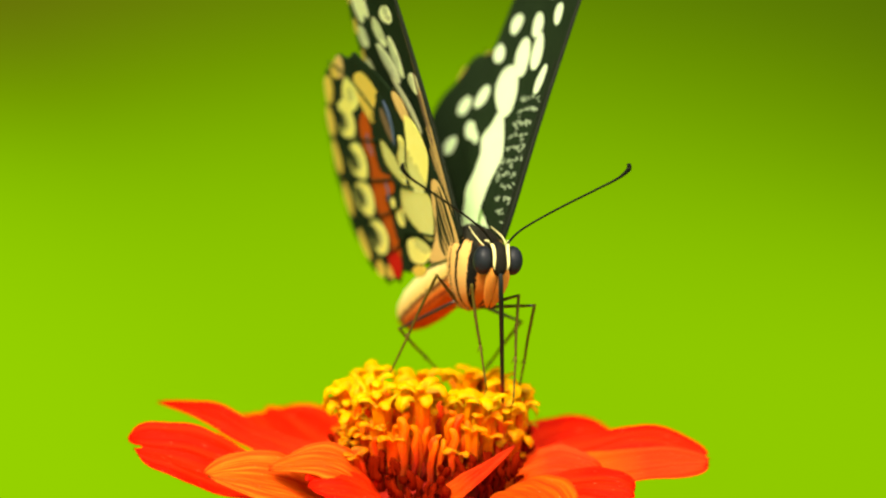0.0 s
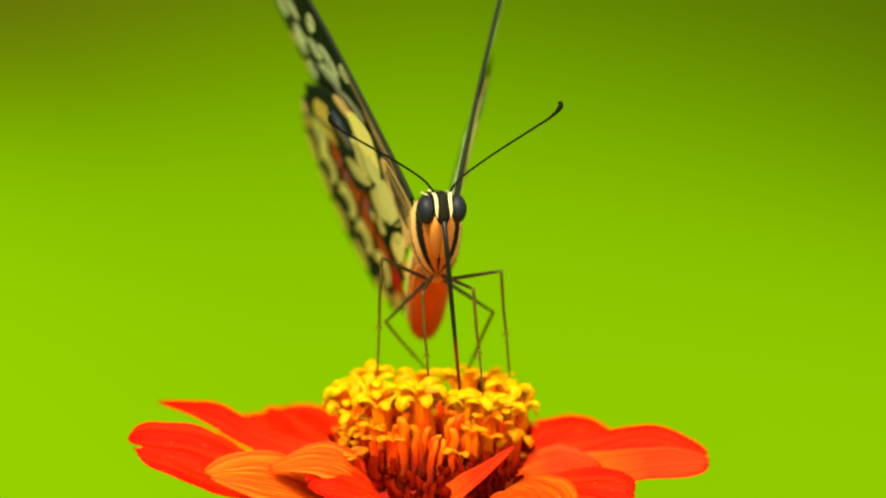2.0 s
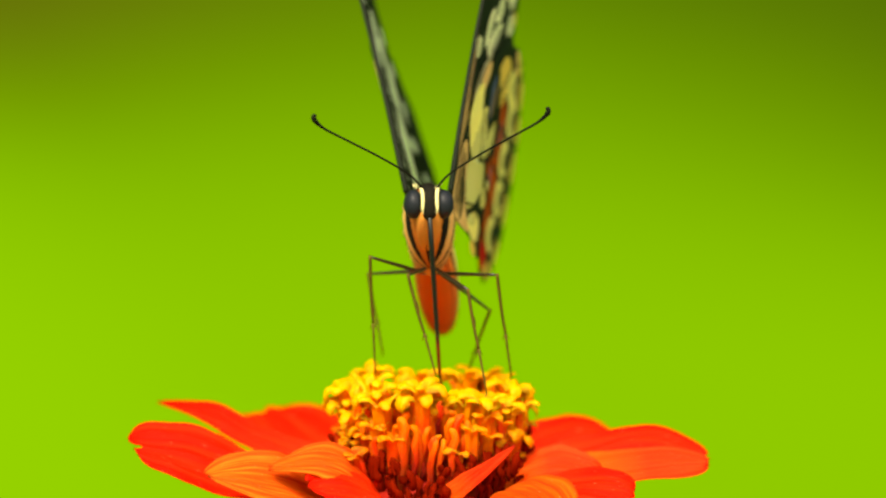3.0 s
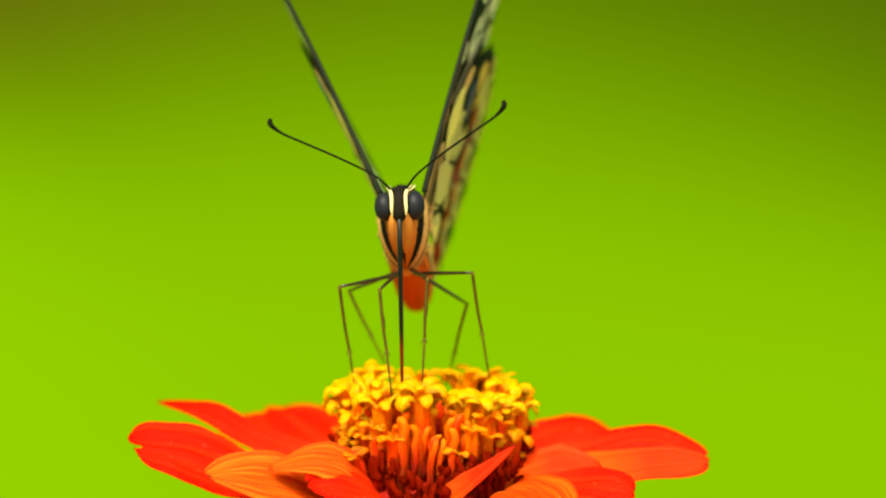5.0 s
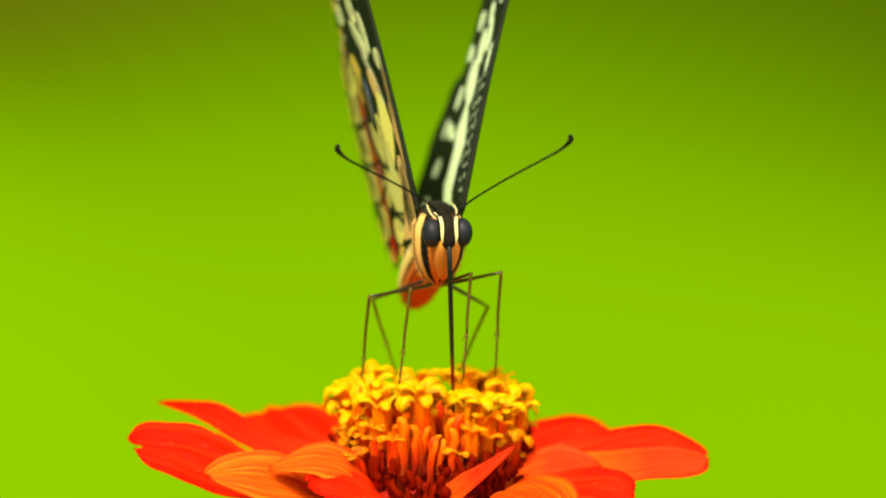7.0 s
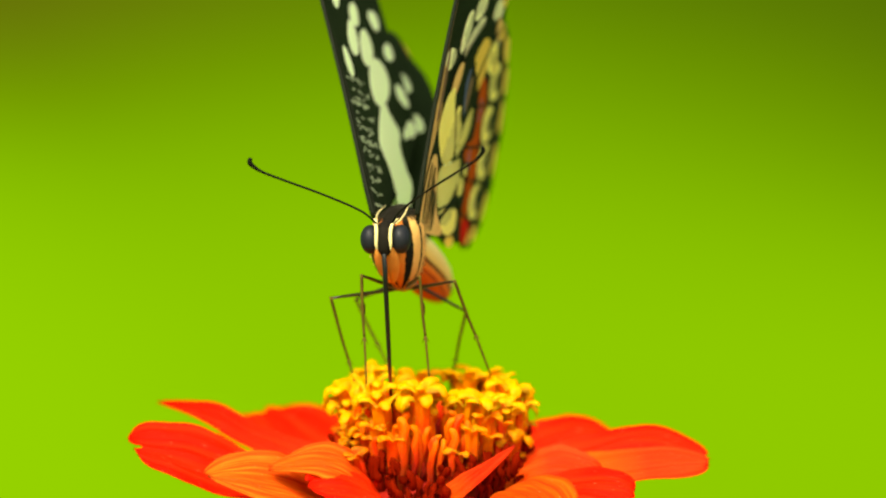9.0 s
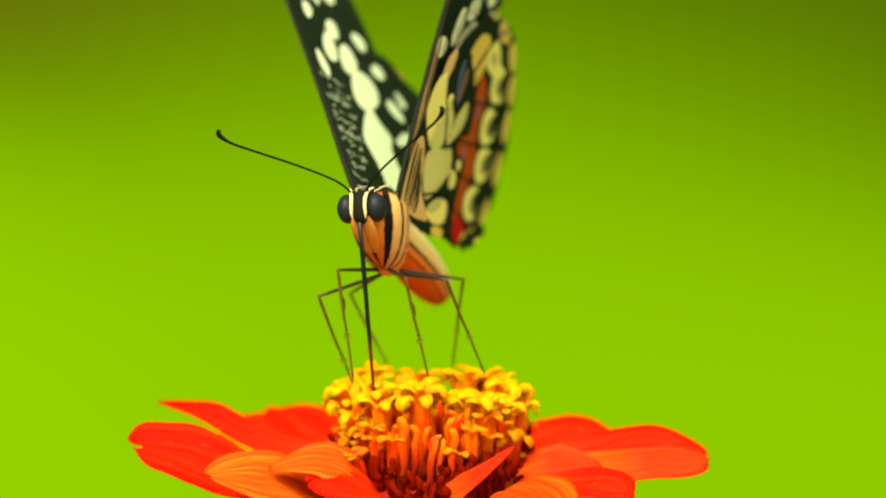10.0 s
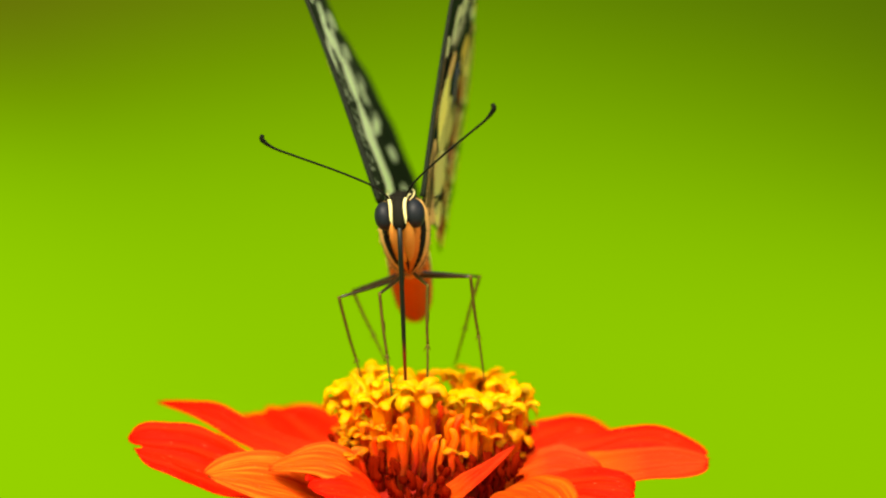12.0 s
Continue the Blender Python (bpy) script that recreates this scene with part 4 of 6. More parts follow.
    for a, b, c in (((240, 110), (400, 104), (572, 108)), ((230, 62), (390, 38), (570, 24)), ((262, 178), (380, 178), (560, 182)), ((240, 226), (340, 290), (440, 318)), ((232, 14), (340, -20), (520, -48)), ((112, 6), (180, 14), (262, 18)), ((150, 92), (196, 96), (250, 112))):
        bm = bmesh.new()
        tube(bm, [(p.x, p.y, flip * (sag(p.x, p.y) + dz - 2.0)) for p in catmull([(*a, 0), (*b, 0), (*c, 0)], 6)], [2.4, 2.0, 1.6], 6)
        part("vein", scaled(bm), WING_DARK, hind, "black vein")
    for ob in (hind, *hind.children):
        for v in ob.data.vertices:
            v.co.z -= flip * 13 * U * smoothstep(20, 200, v.co.x / U)
            v.co.y += (v.co.y - 200 * U) * 0.08 * min(1.0, max(0.0, v.co.x / (300 * U)))
    return fore, hind


wings = {side: make_wings(side) for side in (-1, 1)}

# ---- legs ----
LEGS = {}


def make_leg(key, femur_len, tibia_len):
    bm = bmesh.new()
    tube(bm, [(0, 0, femur_len * s) for s in (0, 0.15, 0.5, 0.85, 1.0)], [2.8, 3.6, 3.4, 2.7, 2.1], 8)
    femur = part("femur", scaled(bm), LEG_DARK, butterfly, "dark thigh")
    t1 = tibia_len * 0.56
    bm = bmesh.new()
    tube(bm, catmull([(0, 0, -2), (0.8, 0, t1 * 0.3), (1.2, 0, t1 * 0.7), (0, 0, t1)], 4), [2.9, 2.9, 2.6, 2.4], 8)
    tube(bm, [(0, 0, t1 - 2), (4, 1, t1 + 8), (7, 2, t1 + 15)], [1.2, 0.9, 0.3], 5)
    tube(bm, [(0, 0, t1 - 2), (-3, 2, t1 + 8), (-5, 3, t1 + 14)], [1.2, 0.9, 0.3], 5)
    if key[0] == "F":
        tube(bm, [(0, 2, t1 * 0.42), (0, 6, t1 * 0.5), (0, 5, t1 * 0.62), (0, 1, t1 * 0.68)], [1.0, 3.0, 2.6, 0.8], 6)
    tibia = part("tibia", scaled(bm), LEG_TAN, butterfly, "thin brown shank with spurs")
    bm = bmesh.new()
    tube(bm, [(0, 0, t1 + (tibia_len - t1) * s) for s in (0, 0.2, 0.24, 0.45, 0.49, 0.7, 0.74, 1.0)], [2.3, 2.0, 2.3, 1.9, 2.2, 1.8, 2.1, 1.4], 7)
    tube(bm, [(0, 0, tibia_len - 1), (3, 1, tibia_len + 4), (3, 2, tibia_len + 9)], [1.2, 0.9, 0.2], 5)
    part("tarsus", scaled(bm), LEG_TAN, tibia, "jointed foot")
    LEGS[key] = (femur, tibia)


make_leg("FL", 108, 191)
make_leg("FR", 108, 188)
make_leg("ML", 132, 227)
make_leg("MR", 132, 205)
make_leg("HL", 128, 155)
make_leg("HR", 128, 177)


# ---- movement ----
def motions():
    walk(flower, [
        (0, pose(-0.001020, 0.000000, 0.000000, 0.0, 0.0, 0.0)), (0.5, pose(-0.001020, 0.000000, 0.000000, 0.0, 0.0, 0.0)),
        (1, pose(-0.001020, 0.000000, 0.000000, 0.0, 0.0, 0.0)), (1.5, pose(-0.001020, 0.000000, 0.000000, 0.0, 0.0, 0.0)),
        (2, pose(-0.001020, 0.000000, 0.000000, 0.0, -0.0, 0.0)), (2.5, pose(-0.001020, 0.000000, 0.000000, 0.0, 0.0, 0.0)),
        (3, pose(-0.001020, 0.000000, 0.000000, 0.0, 0.0, 0.0)), (5, pose(-0.001020, 0.000000, 0.000000, 0.0, -0.0, 0.0)),
        (5.5, pose(-0.001020, 0.000000, 0.000000, 0.0, -0.0, 0.0)), (6, pose(-0.001020, 0.000000, 0.000000, 0.0, -0.0, 0.0)),
        (6.5, pose(-0.001020, 0.000000, 0.000000, 0.0, -0.0, 0.0)), (7, pose(-0.001020, 0.000000, 0.000000, 0.0, -0.0, 0.0)),
        (9, pose(-0.001020, 0.000000, 0.000000, 0.0, 0.0, 0.0)), (9.5, pose(-0.001020, 0.000000, 0.000000, 0.0, 0.0, 0.0)),
        (10, pose(-0.001020, 0.000000, 0.000000, 0.0, 0.0, 0.0)), (10.5, pose(-0.001020, 0.000000, 0.000000, 0.0, -0.0, 0.0)),
        (11, pose(-0.001020, 0.000000, 0.000000, 0.0, 0.0, 0.0)), (11.5, pose(-0.001020, 0.000000, 0.000000, 0.0, -0.0, 0.0)),
        (12, pose(-0.001020, 0.000000, 0.000000, 0.0, -0.0, 0.0)),
    ])
    walk(butterfly, [
        (0, pose(0.004958, -0.008077, 0.999550, 9.1, 2.3, 19.4)), (0.5, pose(0.004126, -0.006612, 1.002254, -7.1, 1.0, 16.8)),
        (0.8, pose(0.003227, -0.006728, 1.003715, -6.6, 1.8, 14.3)), (1, pose(0.003804, -0.008166, 0.999829, 9.0, 2.6, 17.2)),
        (1.5, pose(0.003984, -0.008117, 0.999489, 7.7, 3.3, 15.4)), (1.8, pose(0.000533, -0.005496, 1.004465, -17.3, 0.2, 10.6)),
        (2, pose(-0.000303, -0.006330, 1.004478, -11.7, -1.8, 5.5)), (2.5, pose(0.000575, -0.008515, 1.001022, 9.2, 0.6, 8.0)),
        (2.8, pose(0.000523, -0.008853, 0.999502, 13.5, 2.1, 7.4)), (3, pose(-0.001562, -0.006291, 1.005161, -11.9, -1.3, -3.1)),
        (3.2, pose(-0.002801, -0.006176, 1.005023, -12.8, -1.3, -2.6)), (4.8, pose(-0.003745, -0.007038, 1.004208, -5.7, -2.3, -4.2)),
        (5, pose(-0.003785, -0.006634, 1.004847, -9.2, -2.8, -1.7)), (5.3, pose(-0.004188, -0.006055, 1.006783, -13.6, -2.8, -2.5)),
        (5.5, pose(-0.002970, -0.007992, 1.003381, 2.6, -3.6, 2.3)), (5.8, pose(-0.002355, -0.009018, 0.999979, 14.6, -1.1, 1.2)),
        (6, pose(-0.000442, -0.006495, 1.004054, -9.4, 0.8, 11.3)), (6.5, pose(-0.000515, -0.006943, 1.004215, -6.5, -0.8, 7.0)),
        (7, pose(0.000332, -0.008024, 1.002285, 3.6, 0.2, 7.7)), (7.2, pose(0.000828, -0.008814, 1.000072, 12.8, 2.0, 6.8)),
        (8.8, pose(-0.005499, -0.006588, 1.004740, -8.0, -5.0, -10.1)), (9, pose(-0.005094, -0.008022, 1.001819, 4.8, -1.6, -11.0)),
        (9.5, pose(-0.006407, -0.007060, 1.002783, -3.5, -6.7, -10.9)), (9.6, pose(-0.006996, -0.006416, 1.003971, -7.6, -2.7, -18.1)),
        (10, pose(-0.007087, -0.006327, 1.004772, -8.8, -5.1, -14.6)), (10.2, pose(-0.006140, -0.007591, 1.002541, 1.6, -3.9, -13.1)),
        (10.5, pose(-0.006833, -0.007455, 1.002072, 1.4, -4.9, -15.4)), (11, pose(-0.005308, -0.008263, 1.001416, 7.5, -2.8, -10.5)),
        (11.3, pose(-0.005609, -0.008765, 0.999347, 12.9, -4.9, -7.7)), (11.5, pose(-0.003628, -0.006481, 1.004587, -10.0, -2.1, -6.0)),
        (12, pose(-0.003554, -0.007279, 1.003963, -4.0, -5.9, 0.9)),
    ])
    walk(head, [
        (0, pose(0.000000, 0.002041, -0.000765, -11.9, -0.0, -5.3)), (0.5, pose(0.000000, 0.002041, -0.000765, 3.8, -0.0, 0.3)),
        (0.8, pose(0.000000, 0.002041, -0.000765, -1.2, -0.0, -2.0)), (1, pose(0.000000, 0.002041, -0.000765, -11.6, -0.0, -3.5)),
        (1.5, pose(0.000000, 0.002041, -0.000765, -10.2, -0.0, -4.1)), (1.8, pose(0.000000, 0.002041, -0.000765, 10.4, -0.0, 1.1)),
        (2, pose(0.000000, 0.002041, -0.000765, 5.8, -0.0, 4.4)), (2.5, pose(0.000000, 0.002041, -0.000765, -16.2, -0.0, 2.5)),
        (2.8, pose(0.000000, 0.002041, -0.000765, -15.6, -0.0, 3.1)), (3, pose(0.000000, 0.002041, -0.000765, 12.2, -0.0, 8.4)),
        (3.2, pose(0.000000, 0.002041, -0.000765, 10.4, -0.0, 7.1)), (4.8, pose(0.000000, 0.002041, -0.000765, 4.8, -0.0, 0.1)),
        (5, pose(0.000000, 0.002041, -0.000765, 7.1, -0.0, -0.4)), (5.3, pose(0.000000, 0.002041, -0.000765, 12.4, -0.0, -0.7)),
        (5.5, pose(0.000000, 0.002041, -0.000765, -2.8, -0.0, -3.1)), (5.8, pose(0.000000, 0.002041, -0.000765, -12.4, -0.0, -2.6)),
        (6, pose(0.000000, 0.002041, -0.000765, 8.2, -0.0, -5.8)), (6.5, pose(0.000000, 0.002041, -0.000765, 5.6, -0.0, -0.9)),
        (7, pose(0.000000, 0.002041, -0.000765, -3.3, -0.0, 1.2)), (7.2, pose(0.000000, 0.002041, -0.000765, -9.2, -0.0, 1.1)),
        (8.8, pose(0.000000, 0.002041, -0.000765, 6.3, -0.0, 3.7)), (9, pose(0.000000, 0.002041, -0.000765, -0.5, -0.0, 2.9)),
        (9.5, pose(0.000000, 0.002041, -0.000765, 6.6, -0.0, 4.7)), (9.6, pose(0.000000, 0.002041, -0.000765, 0.5, -0.0, -2.0)),
        (10, pose(0.000000, 0.002041, -0.000765, 11.2, -0.0, 0.4)), (10.2, pose(0.000000, 0.002041, -0.000765, -1.9, -0.0, -1.9)),
        (10.5, pose(0.000000, 0.002041, -0.000765, -2.6, -0.0, 3.8)), (11, pose(0.000000, 0.002041, -0.000765, -4.8, -0.0, -2.0)),
        (11.3, pose(0.000000, 0.002041, -0.000765, -6.5, -0.0, -6.0)), (11.5, pose(0.000000, 0.002041, -0.000765, 10.2, -0.0, -5.6)),
        (12, pose(0.000000, 0.002041, -0.000765, 1.3, -0.0, -6.2)),
    ])
    walk(abdomen, [
        (0, pose(0.000000, 0.007143, -0.001786, -32.3, -0.0, 0.0)), (0.5, pose(0.000000, 0.007143, -0.001786, -22.6, -0.0, 0.0)),
        (0.8, pose(0.000000, 0.007143, -0.001786, -26.0, -0.0, 0.0)), (1, pose(0.000000, 0.007143, -0.001786, -31.9, -0.0, 0.0)),
        (1.5, pose(0.000000, 0.007143, -0.001786, -32.0, -0.0, 0.0)), (1.8, pose(0.000000, 0.007143, -0.001786, -24.2, -0.0, 0.0)),
        (2, pose(0.000000, 0.007143, -0.001786, -24.7, -0.0, 0.0)), (2.5, pose(0.000000, 0.007143, -0.001786, -35.1, -0.0, 0.0)),
        (2.8, pose(0.000000, 0.007143, -0.001786, -34.0, -0.0, 0.0)), (3, pose(0.000000, 0.007143, -0.001786, -25.2, -0.0, 0.0)),
        (3.2, pose(0.000000, 0.007143, -0.001786, -21.6, -0.0, 0.0)), (4.8, pose(0.000000, 0.007143, -0.001786, -25.0, -0.0, 0.0)),
        (5, pose(0.000000, 0.007143, -0.001786, -19.5, -0.0, 0.0)), (5.3, pose(0.000000, 0.007143, -0.001786, -18.2, -0.0, 0.0)),
        (5.5, pose(0.000000, 0.007143, -0.001786, -27.1, -0.0, 0.0)), (5.8, pose(0.000000, 0.007143, -0.001786, -25.2, -0.0, 0.0)),
        (6, pose(0.000000, 0.007143, -0.001786, -17.8, -0.0, 0.0)), (6.5, pose(0.000000, 0.007143, -0.001786, -21.3, -0.0, 0.0)),
        (7, pose(0.000000, 0.007143, -0.001786, -27.4, -0.0, 0.0)), (7.2, pose(0.000000, 0.007143, -0.001786, -30.8, -0.0, 0.0)),
        (8.8, pose(0.000000, 0.007143, -0.001786, -21.0, -0.0, 0.0)), (9, pose(0.000000, 0.007143, -0.001786, -25.1, -0.0, 0.0)),
        (9.5, pose(0.000000, 0.007143, -0.001786, -15.3, -0.0, 0.0)), (9.6, pose(0.000000, 0.007143, -0.001786, -19.7, -0.0, 0.0)),
        (10, pose(0.000000, 0.007143, -0.001786, -17.4, -0.0, 0.0)), (10.2, pose(0.000000, 0.007143, -0.001786, -27.0, -0.0, 0.0)),
        (10.5, pose(0.000000, 0.007143, -0.001786, -20.5, -0.0, 0.0)), (11, pose(0.000000, 0.007143, -0.001786, -29.1, -0.0, 0.0)),
        (11.3, pose(0.000000, 0.007143, -0.001786, -25.0, -0.0, 0.0)), (11.5, pose(0.000000, 0.007143, -0.001786, -22.9, -0.0, 0.0)),
        (12, pose(0.000000, 0.007143, -0.001786, -27.5, -0.0, 0.0)),
    ])
    walk(wings[-1][0], [
        (0, pose(-0.001964, 0.005025, 0.001122, 72.4, 21.5, 81.3)), (0.5, pose(-0.001964, 0.005025, 0.001122, 71.4, 16.2, 84.8)),
        (0.8, pose(-0.001964, 0.005025, 0.001122, 68.6, 20.3, 82.4)), (1, pose(-0.001964, 0.005025, 0.001122, 69.6, 22.1, 80.0)),
        (1.5, pose(-0.001964, 0.005025, 0.001122, 79.1, 24.4, 87.0)), (1.8, pose(-0.001964, 0.005025, 0.001122, 72.5, 21.5, 94.1)),
        (2, pose(-0.001964, 0.005025, 0.001122, 66.5, 15.2, 85.6)), (2.5, pose(-0.001964, 0.005025, 0.001122, 73.3, 22.6, 84.2)),
        (2.8, pose(-0.001964, 0.005025, 0.001122, 76.1, 18.2, 89.4)), (3, pose(-0.001964, 0.005025, 0.001122, 75.2, 12.9, 82.8)),
        (3.2, pose(-0.001964, 0.005025, 0.001122, 67.7, 12.9, 84.1)), (4.8, pose(-0.001964, 0.005025, 0.001122, 66.1, 11.7, 81.6)),
        (5, pose(-0.001964, 0.005025, 0.001122, 65.6, 13.0, 84.5)), (5.3, pose(-0.001964, 0.005025, 0.001122, 70.5, 6.2, 86.7)),
        (5.5, pose(-0.001964, 0.005025, 0.001122, 78.8, 3.1, 93.3)), (5.8, pose(-0.001964, 0.005025, 0.001122, 74.3, 5.9, 82.6)),
        (6, pose(-0.001964, 0.005025, 0.001122, 70.8, 9.1, 80.1)), (6.5, pose(-0.001964, 0.005025, 0.001122, 71.1, 11.6, 82.9)),
        (7, pose(-0.001964, 0.005025, 0.001122, 77.3, 17.3, 90.1)), (7.2, pose(-0.001964, 0.005025, 0.001122, 77.2, 16.5, 87.2)),
        (8.8, pose(-0.001964, 0.005025, 0.001122, 68.4, 17.0, 76.9)), (9, pose(-0.001964, 0.005025, 0.001122, 71.5, 18.3, 79.8)),
        (9.5, pose(-0.001964, 0.005025, 0.001122, 75.7, 12.8, 81.2)), (9.6, pose(-0.001964, 0.005025, 0.001122, 66.8, 10.9, 78.1)),
        (10, pose(-0.001964, 0.005025, 0.001122, 65.8, 12.1, 76.4)), (10.2, pose(-0.001964, 0.005025, 0.001122, 74.7, 13.2, 78.1)),
        (10.5, pose(-0.001964, 0.005025, 0.001122, 71.8, 12.3, 79.7)), (11, pose(-0.001964, 0.005025, 0.001122, 71.8, 18.8, 76.9)),
        (11.3, pose(-0.001964, 0.005025, 0.001122, 78.4, 17.7, 79.9)), (11.5, pose(-0.001964, 0.005025, 0.001122, 70.1, 14.2, 75.9)),
        (12, pose(-0.001964, 0.005025, 0.001122, 73.6, 13.0, 79.6)),
    ])
    walk(wings[-1][1], [
        (0, pose(-0.001964, 0.005025, 0.001122, 74.5, 12.6, 90.1)), (0.5, pose(-0.001964, 0.005025, 0.001122, 72.5, 5.3, 93.0)),
        (0.8, pose(-0.001964, 0.005025, 0.001122, 70.4, 10.8, 91.0)), (1, pose(-0.001964, 0.005025, 0.001122, 71.7, 13.1, 88.3)),
        (1.5, pose(-0.001964, 0.005025, 0.001122, 79.6, 12.4, 88.1)), (1.8, pose(-0.001964, 0.005025, 0.001122, 73.8, 12.6, 99.0)),
        (2, pose(-0.001964, 0.005025, 0.001122, 67.7, 9.0, 92.7)), (2.5, pose(-0.001964, 0.005025, 0.001122, 74.6, 15.6, 88.8)),
        (2.8, pose(-0.001964, 0.005025, 0.001122, 76.7, 6.4, 92.3)), (3, pose(-0.001964, 0.005025, 0.001122, 75.6, -2.0, 85.1)),
        (3.2, pose(-0.001964, 0.005025, 0.001122, 68.3, -1.7, 88.4)), (4.8, pose(-0.001964, 0.005025, 0.001122, 66.7, -3.5, 86.6)),
        (5, pose(-0.001964, 0.005025, 0.001122, 66.3, -2.2, 89.7)), (5.3, pose(-0.001964, 0.005025, 0.001122, 70.7, -8.4, 89.8)),
        (5.5, pose(-0.001964, 0.005025, 0.001122, 79.0, -11.1, 93.8)), (5.8, pose(-0.001964, 0.005025, 0.001122, 73.9, -5.7, 89.5)),
        (6, pose(-0.001964, 0.005025, 0.001122, 70.9, -0.3, 91.1)), (6.5, pose(-0.001964, 0.005025, 0.001122, 71.6, 1.9, 88.9)),
        (7, pose(-0.001964, 0.005025, 0.001122, 77.3, 9.9, 89.5)), (7.2, pose(-0.001964, 0.005025, 0.001122, 77.3, 8.3, 86.9)),
        (8.8, pose(-0.001964, 0.005025, 0.001122, 69.3, 3.1, 80.7)), (9, pose(-0.001964, 0.005025, 0.001122, 72.3, 3.5, 83.1)),
        (9.5, pose(-0.001964, 0.005025, 0.001122, 76.1, -3.1, 83.7)), (9.6, pose(-0.001964, 0.005025, 0.001122, 67.3, -4.4, 83.0)),
        (10, pose(-0.001964, 0.005025, 0.001122, 66.4, -3.1, 81.5)), (10.2, pose(-0.001964, 0.005025, 0.001122, 75.2, -2.2, 80.7)),
        (10.5, pose(-0.001964, 0.005025, 0.001122, 72.3, -2.3, 82.9)), (11, pose(-0.001964, 0.005025, 0.001122, 72.4, 7.4, 79.1)),
        (11.3, pose(-0.001964, 0.005025, 0.001122, 78.8, 3.5, 81.3)), (11.5, pose(-0.001964, 0.005025, 0.001122, 70.8, -1.4, 79.9)),
        (12, pose(-0.001964, 0.005025, 0.001122, 74.1, -2.8, 82.6)),
    ])
    walk(wings[1][0], [
        (0, pose(0.001964, 0.005025, 0.001122, 109.7, 15.7, 92.8)), (0.5, pose(0.001964, 0.005025, 0.001122, 117.4, 9.2, 94.5)),
        (0.8, pose(0.001964, 0.005025, 0.001122, 111.6, 13.0, 93.9)), (1, pose(0.001964, 0.005025, 0.001122, 106.0, 17.6, 87.7)),
        (1.5, pose(0.001964, 0.005025, 0.001122, 107.2, 19.2, 92.9)), (1.8, pose(0.001964, 0.005025, 0.001122, 105.8, 12.7, 96.3)),
        (2, pose(0.001964, 0.005025, 0.001122, 106.3, 10.4, 90.7)), (2.5, pose(0.001964, 0.005025, 0.001122, 102.0, 17.6, 91.7)),
        (2.8, pose(0.001964, 0.005025, 0.001122, 100.9, 12.8, 93.0)), (3, pose(0.001964, 0.005025, 0.001122, 99.6, 10.9, 86.6)),
        (3.2, pose(0.001964, 0.005025, 0.001122, 103.6, 9.9, 93.4)), (4.8, pose(0.001964, 0.005025, 0.001122, 108.0, 14.8, 92.2)),
        (5, pose(0.001964, 0.005025, 0.001122, 108.1, 14.3, 93.6)), (5.3, pose(0.001964, 0.005025, 0.001122, 96.4, 15.0, 86.2)),
        (5.5, pose(0.001964, 0.005025, 0.001122, 102.0, 14.7, 90.9)), (5.8, pose(0.001964, 0.005025, 0.001122, 101.6, 9.8, 91.1)),
        (6, pose(0.001964, 0.005025, 0.001122, 97.4, 6.1, 96.6)), (6.5, pose(0.001964, 0.005025, 0.001122, 109.1, 12.5, 99.7)),
        (7, pose(0.001964, 0.005025, 0.001122, 105.8, 19.6, 94.5)), (7.2, pose(0.001964, 0.005025, 0.001122, 102.8, 20.3, 91.0)),
        (8.8, pose(0.001964, 0.005025, 0.001122, 100.4, 17.4, 87.7)), (9, pose(0.001964, 0.005025, 0.001122, 100.2, 17.1, 88.6)),
        (9.5, pose(0.001964, 0.005025, 0.001122, 103.0, 9.9, 96.5)), (9.6, pose(0.001964, 0.005025, 0.001122, 108.3, 13.1, 89.9)),
        (10, pose(0.001964, 0.005025, 0.001122, 105.4, 12.2, 95.0)), (10.2, pose(0.001964, 0.005025, 0.001122, 101.5, 14.0, 87.7)),
        (10.5, pose(0.001964, 0.005025, 0.001122, 105.2, 13.8, 91.8)), (11, pose(0.001964, 0.005025, 0.001122, 102.8, 17.7, 88.1)),
        (11.3, pose(0.001964, 0.005025, 0.001122, 89.0, 13.9, 87.1)), (11.5, pose(0.001964, 0.005025, 0.001122, 104.9, 14.0, 87.5)),
        (12, pose(0.001964, 0.005025, 0.001122, 104.1, 15.5, 87.9)),
    ])
